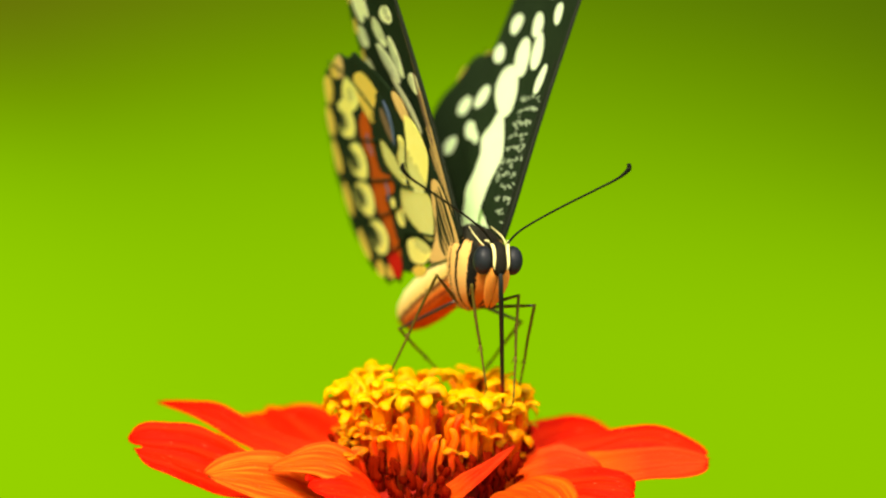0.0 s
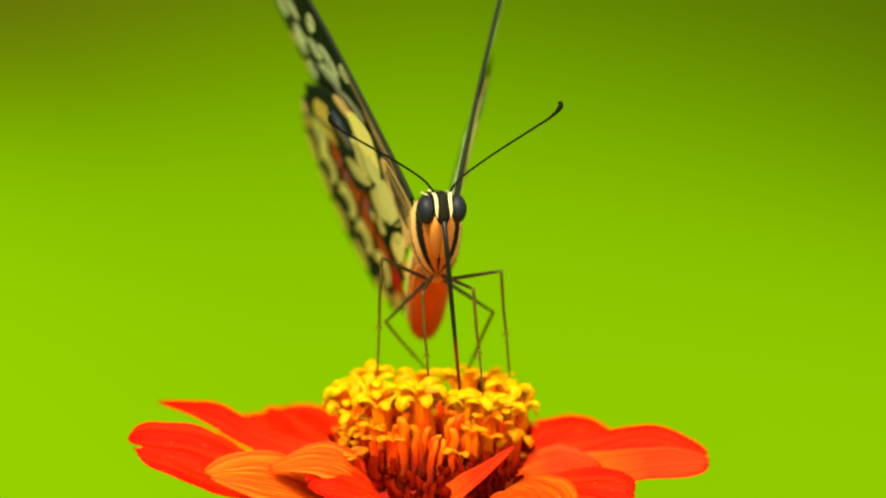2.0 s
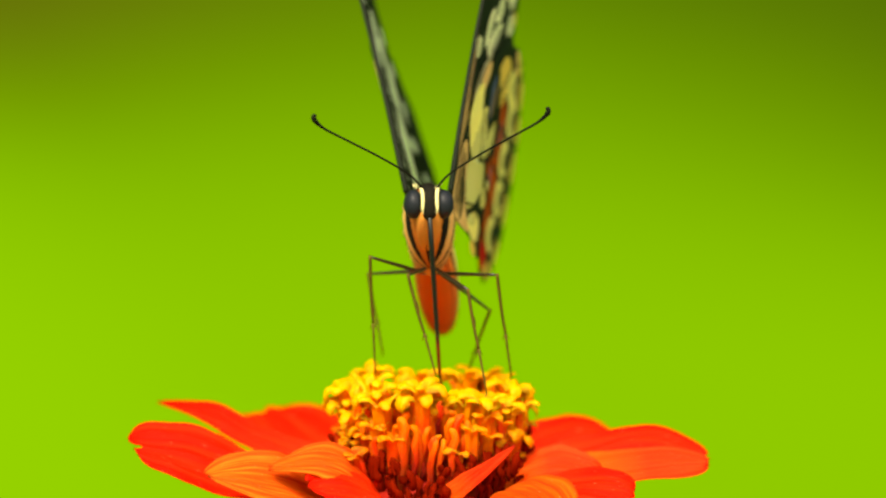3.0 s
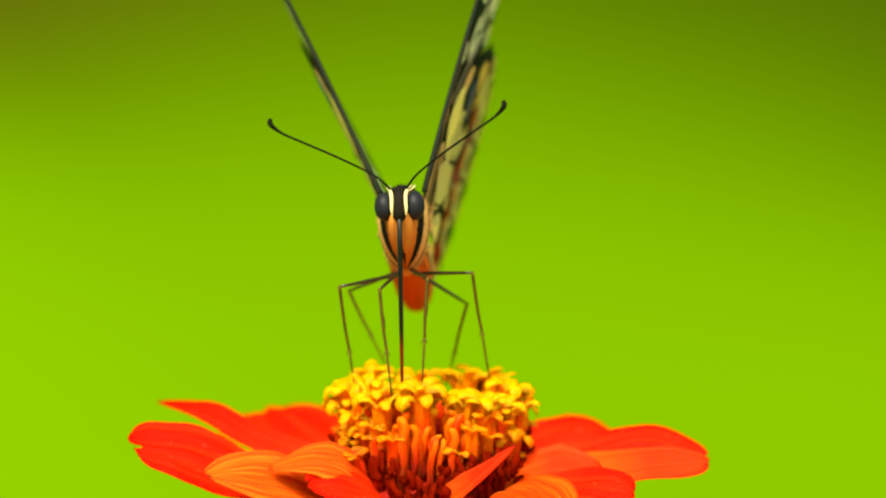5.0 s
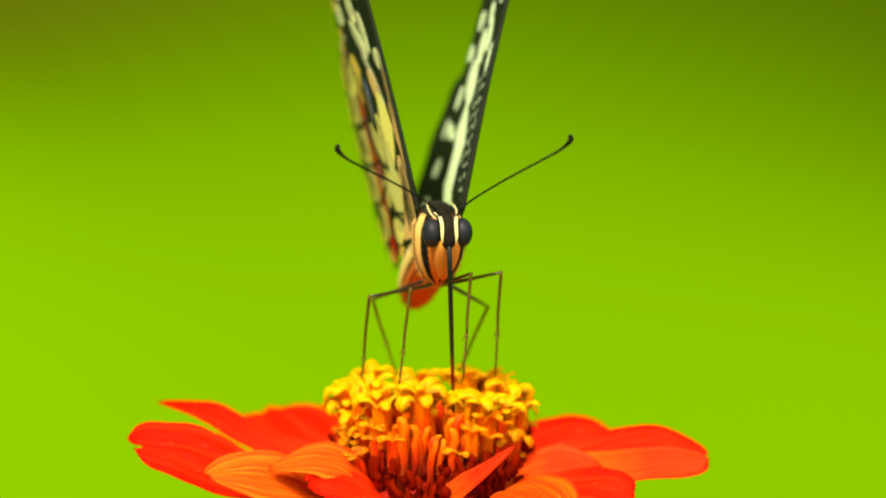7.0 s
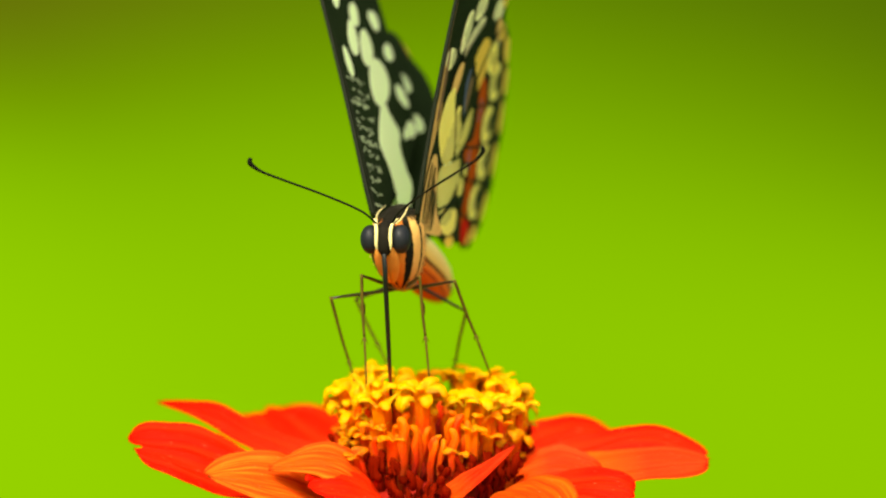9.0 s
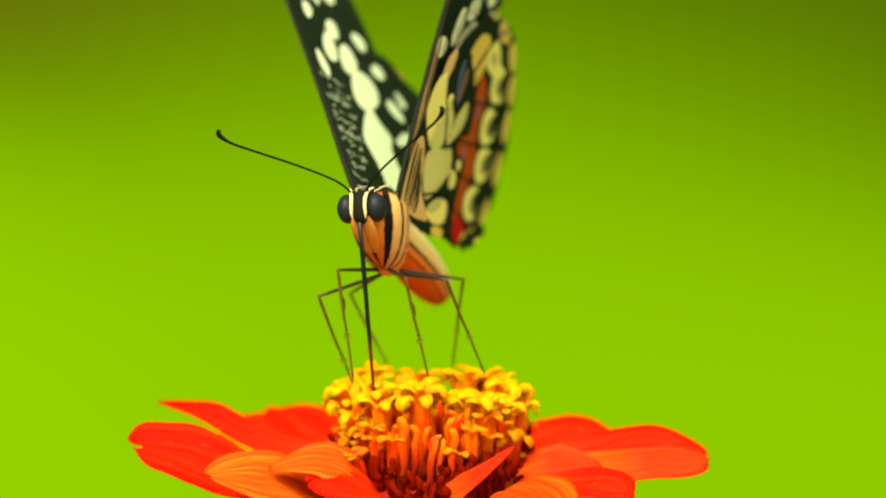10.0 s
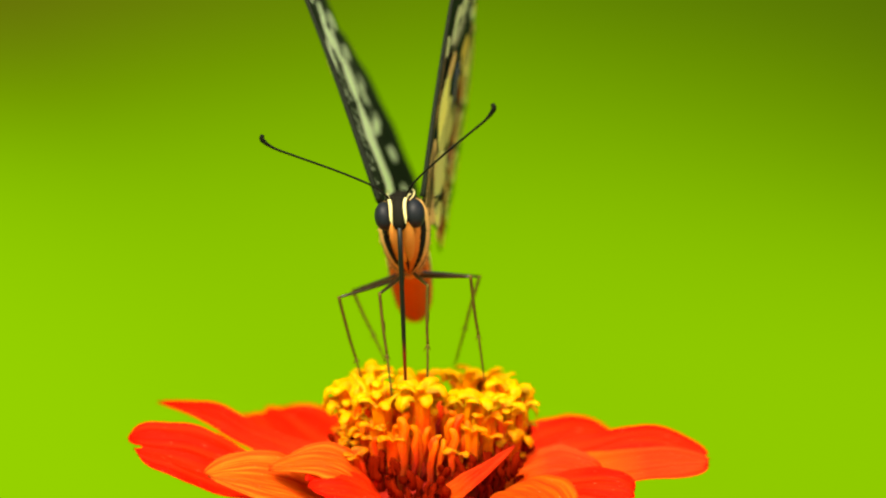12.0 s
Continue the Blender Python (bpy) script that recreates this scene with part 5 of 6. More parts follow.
    walk(wings[1][1], [
        (0, pose(0.001964, 0.005025, 0.001122, 109.3, 7.8, 91.6)), (0.5, pose(0.001964, 0.005025, 0.001122, 117.0, -0.3, 91.3)),
        (0.8, pose(0.001964, 0.005025, 0.001122, 111.2, 4.2, 92.1)), (1, pose(0.001964, 0.005025, 0.001122, 105.7, 9.4, 86.9)),
        (1.5, pose(0.001964, 0.005025, 0.001122, 106.8, 10.1, 91.7)), (1.8, pose(0.001964, 0.005025, 0.001122, 105.6, 5.7, 95.9)),
        (2, pose(0.001964, 0.005025, 0.001122, 106.2, 4.8, 90.6)), (2.5, pose(0.001964, 0.005025, 0.001122, 102.1, 12.5, 92.2)),
        (2.8, pose(0.001964, 0.005025, 0.001122, 100.7, 5.9, 92.0)), (3, pose(0.001964, 0.005025, 0.001122, 99.4, 2.8, 84.7)),
        (3.2, pose(0.001964, 0.005025, 0.001122, 103.4, 1.8, 90.8)), (4.8, pose(0.001964, 0.005025, 0.001122, 107.3, 5.9, 87.8)),
        (5, pose(0.001964, 0.005025, 0.001122, 107.5, 5.2, 89.1)), (5.3, pose(0.001964, 0.005025, 0.001122, 96.2, 3.8, 85.3)),
        (5.5, pose(0.001964, 0.005025, 0.001122, 101.7, 2.6, 89.9)), (5.8, pose(0.001964, 0.005025, 0.001122, 101.4, -0.7, 90.5)),
        (6, pose(0.001964, 0.005025, 0.001122, 97.3, -3.4, 96.9)), (6.5, pose(0.001964, 0.005025, 0.001122, 108.8, 4.3, 98.5)),
        (7, pose(0.001964, 0.005025, 0.001122, 105.8, 15.3, 94.8)), (7.2, pose(0.001964, 0.005025, 0.001122, 102.9, 15.2, 91.5)),
        (8.8, pose(0.001964, 0.005025, 0.001122, 100.2, 5.9, 87.8)), (9, pose(0.001964, 0.005025, 0.001122, 100.0, 4.8, 88.6)),
        (9.5, pose(0.001964, 0.005025, 0.001122, 103.5, -7.9, 88.5)), (9.6, pose(0.001964, 0.005025, 0.001122, 108.1, -3.5, 80.8)),
        (10, pose(0.001964, 0.005025, 0.001122, 105.2, -2.9, 88.7)), (10.2, pose(0.001964, 0.005025, 0.001122, 101.2, 0.1, 83.5)),
        (10.5, pose(0.001964, 0.005025, 0.001122, 104.8, 2.5, 88.4)), (11, pose(0.001964, 0.005025, 0.001122, 102.7, 8.9, 88.4)),
        (11.3, pose(0.001964, 0.005025, 0.001122, 89.1, 2.3, 88.7)), (11.5, pose(0.001964, 0.005025, 0.001122, 104.5, 0.6, 84.9)),
        (12, pose(0.001964, 0.005025, 0.001122, 103.6, 1.9, 86.1)),
    ])
    walk(proboscis, [
        (0, pose(-0.000293, -0.001094, -0.000365, 166.3, 11.8, 180.0)), (0.5, pose(0.000014, -0.001099, -0.001229, 159.9, 9.3, 180.0)),
        (0.8, pose(-0.000112, -0.001125, -0.000955, 160.9, 7.5, 180.0)), (1, pose(-0.000192, -0.001103, -0.000377, 167.2, 10.4, 180.0)),
        (1.5, pose(-0.000223, -0.001110, -0.000459, 164.1, 9.2, 180.0)), (1.8, pose(0.000058, -0.001025, -0.001585, 154.1, 8.7, 180.0)),
        (2, pose(0.000238, -0.001071, -0.001339, 156.7, 4.8, 180.0)), (2.5, pose(0.000135, -0.001065, -0.000129, 166.7, 5.0, 180.0)),
        (2.8, pose(0.000169, -0.001070, -0.000158, 165.7, 5.5, 180.0)), (3, pose(0.000443, -0.000965, -0.001682, 156.1, 1.6, 180.0)),
        (3.2, pose(0.000381, -0.001001, -0.001585, 154.9, -3.7, 180.0)), (4.8, pose(0.000007, -0.001090, -0.001287, 160.6, -1.8, 180.0)),
        (5, pose(-0.000023, -0.001067, -0.001409, 158.8, -2.7, 180.0)), (5.3, pose(-0.000036, -0.000994, -0.001694, 157.1, -0.3, 180.0)),
        (5.5, pose(-0.000170, -0.001127, -0.000864, 165.3, 1.2, 180.0)), (5.8, pose(-0.000140, -0.001100, -0.000335, 166.9, 1.3, 180.0)),
        (6, pose(-0.000312, -0.001038, -0.001468, 157.7, -0.0, 180.0)), (6.5, pose(-0.000049, -0.001082, -0.001328, 161.0, 1.9, 180.0)),
        (7, pose(0.000065, -0.001131, -0.000837, 163.8, 4.4, 180.0)), (7.2, pose(0.000061, -0.001122, -0.000510, 165.7, 4.7, 180.0)),
        (8.8, pose(0.000200, -0.001069, -0.001367, 160.0, -5.4, 180.0)), (9, pose(0.000160, -0.001121, -0.000991, 166.2, -3.2, 180.0)),
        (9.5, pose(0.000253, -0.001061, -0.001384, 161.2, -4.0, 180.0)), (9.6, pose(-0.000110, -0.001118, -0.001047, 161.6, -5.7, 180.0)),
        (10, pose(0.000024, -0.001012, -0.001632, 159.9, -4.1, 180.0)), (10.2, pose(-0.000103, -0.001127, -0.000917, 163.5, -5.0, 180.0)),
        (10.5, pose(0.000208, -0.001124, -0.000874, 164.4, -6.5, 180.0)), (11, pose(-0.000112, -0.001131, -0.000753, 167.9, -4.7, 180.0)),
        (11.3, pose(-0.000334, -0.001113, -0.000659, 167.2, -2.5, 180.0)), (11.5, pose(-0.000301, -0.001012, -0.001579, 158.8, -3.0, 180.0)),
        (12, pose(-0.000342, -0.001097, -0.001093, 161.1, -4.0, 180.0)),
    ])
    walk(LEGS["FL"][0], [
        (0, pose(-0.000408, 0.005816, -0.005612, 49.0, -22.6, -0.0)), (0.5, pose(-0.000408, 0.005816, -0.005612, 69.0, -57.7, -0.0)),
        (0.8, pose(-0.000408, 0.005816, -0.005612, -107.4, -69.8, 180.0)), (1, pose(-0.000408, 0.005816, -0.005612, 47.6, -18.0, -0.0)),
        (1.5, pose(-0.000408, 0.005816, -0.005612, 44.1, -19.6, -0.0)), (1.8, pose(-0.000408, 0.005816, -0.005612, -120.1, -6.9, 180.0)),
        (2, pose(-0.000408, 0.005816, -0.005612, -114.0, -38.1, 180.0)), (2.5, pose(-0.000408, 0.005816, -0.005612, 58.6, -31.8, -0.0)),
        (2.8, pose(-0.000408, 0.005816, -0.005612, 36.3, -17.4, -0.0)), (3, pose(-0.000408, 0.005816, -0.005612, -106.3, -50.9, 180.0)),
        (3.2, pose(-0.000408, 0.005816, -0.005612, -114.2, -44.3, 180.0)), (4.8, pose(-0.000408, 0.005816, -0.005612, -111.7, -66.0, 180.0)),
        (5, pose(-0.000408, 0.005816, -0.005612, -117.2, -43.1, 180.0)), (5.3, pose(-0.000408, 0.005816, -0.005612, -134.9, -23.0, 180.0)),
        (5.5, pose(-0.000408, 0.005816, -0.005612, -113.4, -87.9, 180.0)), (5.8, pose(-0.000408, 0.005816, -0.005612, 51.8, -35.8, -0.0)),
        (6, pose(-0.000408, 0.005816, -0.005612, -125.4, -72.7, 180.0)), (6.5, pose(-0.000408, 0.005816, -0.005612, -123.0, -69.2, 180.0)),
        (7, pose(-0.000408, 0.005816, -0.005612, 61.3, -77.3, -0.0)), (7.2, pose(-0.000408, 0.005816, -0.005612, 55.7, -49.7, -0.0)),
        (8.8, pose(-0.000408, 0.005816, -0.005612, -121.6, -58.0, 180.0)), (9, pose(-0.000408, 0.005816, -0.005612, 57.2, -44.0, -0.0)),
        (9.5, pose(-0.000408, 0.005816, -0.005612, -114.6, -88.8, 180.0)), (9.6, pose(-0.000408, 0.005816, -0.005612, -114.8, -51.3, 180.0)),
        (10, pose(-0.000408, 0.005816, -0.005612, -115.0, -89.5, 180.0)), (10.2, pose(-0.000408, 0.005816, -0.005612, 53.1, -42.6, -0.0)),
        (10.5, pose(-0.000408, 0.005816, -0.005612, 55.7, -48.8, -0.0)), (11, pose(-0.000408, 0.005816, -0.005612, 42.7, -34.2, -0.0)),
        (11.3, pose(-0.000408, 0.005816, -0.005612, 41.4, -33.3, -0.0)), (11.5, pose(-0.000408, 0.005816, -0.005612, -133.5, -80.0, 180.0)),
        (12, pose(-0.000408, 0.005816, -0.005612, -117.9, -63.2, 180.0)),
    ])
    walk(LEGS["FL"][1], [
        (0, pose(-0.001796, 0.001660, -0.002272, -174.5, 12.0, 180.0)), (0.5, pose(-0.002077, 0.000672, -0.004559, 167.7, 13.1, 180.0)),
        (0.8, pose(-0.001956, 0.000559, -0.006182, 166.6, 17.9, 180.0)), (1, pose(-0.001554, 0.001748, -0.002077, -173.0, 15.5, 180.0)),
        (1.5, pose(-0.001735, 0.001985, -0.001881, -173.2, 16.0, 180.0)), (1.8, pose(-0.000742, 0.001048, -0.008354, 158.5, 25.2, 180.0)),
        (2, pose(-0.001788, 0.000782, -0.007375, 158.0, 2.9, 180.0)), (2.5, pose(-0.001921, 0.001115, -0.003168, -179.1, 6.7, 180.0)),
        (2.8, pose(-0.001737, 0.002553, -0.001376, -168.7, 7.5, 180.0)), (3, pose(-0.001607, 0.000527, -0.006588, 160.4, 14.0, 180.0)),
        (3.2, pose(-0.001984, 0.000790, -0.007228, 160.8, 3.7, 180.0)), (4.8, pose(-0.002274, 0.000698, -0.006442, 167.0, 4.8, 180.0)),
        (5, pose(-0.002129, 0.000916, -0.007453, 164.6, 3.1, 180.0)), (5.3, pose(-0.001928, 0.001910, -0.009189, 163.5, 4.6, 180.0)),
        (5.5, pose(-0.002599, 0.000761, -0.005692, 175.7, 0.7, 180.0)), (5.8, pose(-0.002403, 0.001488, -0.002846, -171.5, 1.7, 180.0)),
        (6, pose(-0.003457, 0.001325, -0.006561, 164.0, 0.9, 180.0)), (6.5, pose(-0.003214, 0.001195, -0.006678, 167.0, -3.3, 180.0)),
        (7, pose(-0.002993, 0.000985, -0.005031, 175.2, -5.6, 180.0)), (7.2, pose(-0.002772, 0.001262, -0.003604, -176.3, -6.5, 180.0)),
        (8.8, pose(-0.002857, 0.001123, -0.007142, 168.8, 4.0, 180.0)), (9, pose(-0.002482, 0.001186, -0.003463, -177.3, 0.3, 180.0)),
        (9.5, pose(-0.002702, 0.000807, -0.005660, 171.5, 6.1, 180.0)), (9.6, pose(-0.002210, 0.000814, -0.007058, 168.6, 7.3, 180.0)),
        (10, pose(-0.002740, 0.000824, -0.005634, 169.6, 2.5, 180.0)), (10.2, pose(-0.002649, 0.001411, -0.003176, -178.2, 2.7, 180.0)),
        (10.5, pose(-0.002746, 0.001266, -0.003566, -177.1, -2.2, 180.0)), (11, pose(-0.002685, 0.002082, -0.002261, -170.3, -2.0, 180.0)),
        (11.3, pose(-0.002677, 0.002175, -0.002154, -166.6, -9.6, 180.0)), (11.5, pose(-0.004143, 0.001819, -0.006271, 174.0, -10.9, 180.0)),
        (12, pose(-0.002710, 0.000947, -0.006776, 170.4, 0.6, 180.0)),
    ])
    walk(LEGS["FR"][0], [
        (0, pose(0.000408, 0.005816, -0.005612, 53.2, 41.9, 0.0)), (0.5, pose(0.000408, 0.005816, -0.005612, 65.4, 87.4, 0.0)),
        (0.8, pose(0.000408, 0.005816, -0.005612, -112.3, 58.8, 180.0)), (1, pose(0.000408, 0.005816, -0.005612, 41.6, 33.4, 0.0)),
        (1.5, pose(0.000408, 0.005816, -0.005612, 46.6, 35.2, 0.0)), (1.8, pose(0.000408, 0.005816, -0.005612, -123.0, 47.2, 180.0)),
        (2, pose(0.000408, 0.005816, -0.005612, -121.1, 54.7, 180.0)), (2.5, pose(0.000408, 0.005816, -0.005612, 60.1, 53.0, 0.0)),
        (2.8, pose(0.000408, 0.005816, -0.005612, 46.6, 39.7, 0.0)), (3, pose(0.000408, 0.005816, -0.005612, -134.7, 54.6, 180.0)),
        (3.2, pose(0.000408, 0.005816, -0.005612, -138.4, 55.4, 180.0)), (4.8, pose(0.000408, 0.005816, -0.005612, -109.6, 72.3, 180.0)),
        (5, pose(0.000408, 0.005816, -0.005612, -111.5, 58.8, 180.0)), (5.3, pose(0.000408, 0.005816, -0.005612, -129.6, 26.9, 180.0)),
        (5.5, pose(0.000408, 0.005816, -0.005612, 75.5, 74.2, 0.0)), (5.8, pose(0.000408, 0.005816, -0.005612, 50.2, 26.2, 0.0)),
        (6, pose(0.000408, 0.005816, -0.005612, 44.6, 34.4, 0.0)), (6.5, pose(0.000408, 0.005816, -0.005612, -115.3, 71.8, 180.0)),
        (7, pose(0.000408, 0.005816, -0.005612, 60.4, 45.5, 0.0)), (7.2, pose(0.000408, 0.005816, -0.005612, 42.9, 32.6, 0.0)),
        (8.8, pose(0.000408, 0.005816, -0.005612, -120.3, 70.9, 180.0)), (9, pose(0.000408, 0.005816, -0.005612, 56.1, 48.9, 0.0)),
        (9.5, pose(0.000408, 0.005816, -0.005612, 58.0, 82.5, 0.0)), (9.6, pose(0.000408, 0.005816, -0.005612, -126.5, 81.6, 180.0)),
        (10, pose(0.000408, 0.005816, -0.005612, -124.2, 69.5, 180.0)), (10.2, pose(0.000408, 0.005816, -0.005612, 63.2, 77.3, 0.0)),
        (10.5, pose(0.000408, 0.005816, -0.005612, 63.3, 79.1, 0.0)), (11, pose(0.000408, 0.005816, -0.005612, 63.2, 56.2, 0.0)),
        (11.3, pose(0.000408, 0.005816, -0.005612, 49.7, 31.1, 0.0)), (11.5, pose(0.000408, 0.005816, -0.005612, -110.2, 41.1, 180.0)),
        (12, pose(0.000408, 0.005816, -0.005612, -105.0, 54.2, 180.0)),
    ])
    walk(LEGS["FR"][1], [
        (0, pose(0.002612, 0.001402, -0.003159, -168.8, -1.4, 180.0)), (0.5, pose(0.002698, 0.000805, -0.005510, 173.4, -0.6, 180.0)),
        (0.8, pose(0.002197, 0.000718, -0.006696, 172.7, 9.7, 180.0)), (1, pose(0.002674, 0.002156, -0.002173, -165.4, 3.3, 180.0)),
        (1.5, pose(0.002591, 0.001815, -0.002516, -169.1, 3.3, 180.0)), (1.8, pose(0.002610, 0.001196, -0.007652, 161.3, 3.9, 180.0)),
        (2, pose(0.002731, 0.001098, -0.007257, 164.7, 3.9, 180.0)), (2.5, pose(0.002602, 0.001039, -0.003962, -174.6, 6.9, 180.0)),
        (2.8, pose(0.002826, 0.001810, -0.002703, -167.9, 6.9, 180.0)), (3, pose(0.003565, 0.001897, -0.007856, 165.0, 9.1, 180.0)),
        (3.2, pose(0.003798, 0.002157, -0.007953, 165.9, 13.8, 180.0)), (4.8, pose(0.002170, 0.000626, -0.006174, 166.3, -3.7, 180.0)),
        (5, pose(0.002136, 0.000689, -0.006657, 163.9, -6.2, 180.0)), (5.3, pose(0.001995, 0.001569, -0.008744, 161.3, -2.7, 180.0)),
        (5.5, pose(0.001737, 0.000482, -0.005235, 173.6, -8.2, 180.0)), (5.8, pose(0.001966, 0.001581, -0.002450, -171.6, -8.3, 180.0)),
        (6, pose(0.002626, 0.001946, -0.002377, 179.1, 2.6, 180.0)), (6.5, pose(0.002646, 0.000835, -0.006348, 170.1, 3.8, 180.0)),
        (7, pose(0.002347, 0.001023, -0.003707, 179.5, -3.4, 180.0)), (7.2, pose(0.002582, 0.002068, -0.002209, -168.8, -3.3, 180.0)),
        (8.8, pose(0.003035, 0.001058, -0.006521, 164.0, -1.4, 180.0)), (9, pose(0.002726, 0.001244, -0.003592, 176.8, 2.0, 180.0)),
        (9.5, pose(0.003301, 0.001142, -0.005230, 168.0, 1.9, 180.0)), (9.6, pose(0.003652, 0.001388, -0.006092, 161.1, 7.8, 180.0)),
        (10, pose(0.003305, 0.001256, -0.006697, 161.1, 5.2, 180.0)), (10.2, pose(0.002830, 0.000897, -0.005066, 170.2, 4.3, 180.0)),
        (10.5, pose(0.002840, 0.000894, -0.005143, 169.1, 3.5, 180.0)), (11, pose(0.002473, 0.000898, -0.004231, 177.1, 1.7, 180.0)),
        (11.3, pose(0.002245, 0.001611, -0.002562, -175.4, 3.6, 180.0)), (11.5, pose(0.001659, 0.000645, -0.007045, 161.1, -3.3, 180.0)),
        (12, pose(0.001561, 0.000493, -0.006445, 167.5, -6.0, 180.0)),
    ])
    walk(LEGS["ML"][0], [
        (0, pose(-0.000459, 0.007041, -0.005969, 32.0, -44.7, -0.0)), (0.5, pose(-0.000459, 0.007041, -0.005969, 35.3, -54.4, -0.0)),
        (0.8, pose(-0.000459, 0.007041, -0.005969, 38.1, -70.8, -0.0)), (1, pose(-0.000459, 0.007041, -0.005969, 30.2, -43.9, -0.0)),
        (1.5, pose(-0.000459, 0.007041, -0.005969, 30.6, -41.1, -0.0)), (1.8, pose(-0.000459, 0.007041, -0.005969, 43.9, -69.3, -0.0)),
        (2, pose(-0.000459, 0.007041, -0.005969, 41.9, -67.6, -0.0)), (2.5, pose(-0.000459, 0.007041, -0.005969, 33.8, -48.9, -0.0)),
        (2.8, pose(-0.000459, 0.007041, -0.005969, 32.2, -40.1, -0.0)), (3, pose(-0.000459, 0.007041, -0.005969, 45.1, -75.8, -0.0)),
        (3.2, pose(-0.000459, 0.007041, -0.005969, 47.7, -73.3, -0.0)), (4.8, pose(-0.000459, 0.007041, -0.005969, -145.1, -85.3, 180.0)),
        (5, pose(-0.000459, 0.007041, -0.005969, -144.0, -79.2, 180.0)), (5.3, pose(-0.000459, 0.007041, -0.005969, -146.5, -58.5, 180.0)),
        (5.5, pose(-0.000459, 0.007041, -0.005969, -145.1, -82.2, 180.0)), (5.8, pose(-0.000459, 0.007041, -0.005969, 37.2, -77.2, -0.0)),
        (6, pose(-0.000459, 0.007041, -0.005969, -151.1, -77.9, 180.0)), (6.5, pose(-0.000459, 0.007041, -0.005969, -152.2, -77.6, 180.0)),
        (7, pose(-0.000459, 0.007041, -0.005969, -150.7, -87.7, 180.0)), (7.2, pose(-0.000459, 0.007041, -0.005969, 24.7, -85.6, -0.0)),
        (8.8, pose(-0.000459, 0.007041, -0.005969, -145.6, -73.4, 180.0)), (9, pose(-0.000459, 0.007041, -0.005969, 37.8, -89.1, -0.0)),
        (9.5, pose(-0.000459, 0.007041, -0.005969, -140.7, -84.6, 180.0)), (9.6, pose(-0.000459, 0.007041, -0.005969, -143.6, -74.7, 180.0)),
        (10, pose(-0.000459, 0.007041, -0.005969, -139.2, -68.8, 180.0)), (10.2, pose(-0.000459, 0.007041, -0.005969, 43.8, -89.4, -0.0)),
        (10.5, pose(-0.000459, 0.007041, -0.005969, 44.7, -84.8, -0.0)), (11, pose(-0.000459, 0.007041, -0.005969, 38.9, -84.8, -0.0)),
        (11.3, pose(-0.000459, 0.007041, -0.005969, 40.7, -77.0, -0.0)), (11.5, pose(-0.000459, 0.007041, -0.005969, -166.5, -77.1, 180.0)),
        (12, pose(-0.000459, 0.007041, -0.005969, -153.9, -80.6, 180.0)),
    ])
    walk(LEGS["ML"][1], [
        (0, pose(-0.004473, 0.003470, -0.001909, 159.4, -11.7, 180.0)), (0.5, pose(-0.004925, 0.003144, -0.002770, 149.2, -10.2, 180.0)),
        (0.8, pose(-0.005463, 0.002885, -0.004223, 150.8, -7.6, 180.0)), (1, pose(-0.004498, 0.003658, -0.001774, 164.0, -9.2, 180.0)),
        (1.5, pose(-0.004272, 0.003612, -0.001604, 162.0, -9.3, 180.0)), (1.8, pose(-0.005002, 0.002374, -0.004254, 143.2, -2.3, 180.0)),
        (2, pose(-0.005091, 0.002539, -0.004062, 149.7, -3.0, 180.0)), (2.5, pose(-0.004677, 0.003291, -0.002294, 167.8, -3.5, 180.0)),
        (2.8, pose(-0.004131, 0.003455, -0.001609, 170.5, -5.2, 180.0)), (3, pose(-0.005072, 0.002274, -0.004803, 150.6, -0.6, 180.0)),
        (3.2, pose(-0.004799, 0.002058, -0.004667, 149.8, 2.5, 180.0)), (4.8, pose(-0.005963, 0.003187, -0.006426, 154.6, 2.9, 180.0)),
        (5, pose(-0.005812, 0.003083, -0.006990, 148.1, 3.7, 180.0)), (5.3, pose(-0.005244, 0.003321, -0.008905, 142.0, 3.5, 180.0)),
        (5.5, pose(-0.005929, 0.003184, -0.006723, 156.5, 2.6, 180.0)), (5.8, pose(-0.005688, 0.002965, -0.004785, 165.2, 2.1, 180.0)),
        (6, pose(-0.006223, 0.003782, -0.007201, 142.3, 5.8, 180.0)), (6.5, pose(-0.006275, 0.003895, -0.007248, 147.0, -0.2, 180.0)),
        (7, pose(-0.006329, 0.003747, -0.006203, 156.4, -1.7, 180.0)), (7.2, pose(-0.006560, 0.004228, -0.005500, 166.5, -0.2, 180.0)),
        (8.8, pose(-0.005784, 0.003234, -0.007555, 150.5, 5.7, 180.0)), (9, pose(-0.005781, 0.002915, -0.005887, 162.0, 7.5, 180.0)),
        (9.5, pose(-0.005651, 0.002780, -0.006459, 151.1, 8.9, 180.0)), (9.6, pose(-0.005691, 0.003047, -0.007397, 151.4, 13.3, 180.0)),
        (10, pose(-0.005210, 0.002639, -0.007816, 147.3, 8.9, 180.0)), (10.2, pose(-0.005323, 0.002382, -0.005915, 158.1, 6.3, 180.0)),
        (10.5, pose(-0.005227, 0.002305, -0.005535, 156.8, 5.5, 180.0)), (11, pose(-0.005676, 0.002808, -0.005493, 163.8, 6.6, 180.0)),
        (11.3, pose(-0.005434, 0.002649, -0.004821, 162.3, 9.7, 180.0)), (11.5, pose(-0.006843, 0.005472, -0.007431, 156.0, 8.9, 180.0)),
        (12, pose(-0.006425, 0.004076, -0.006960, 153.5, 8.0, 180.0)),
    ])
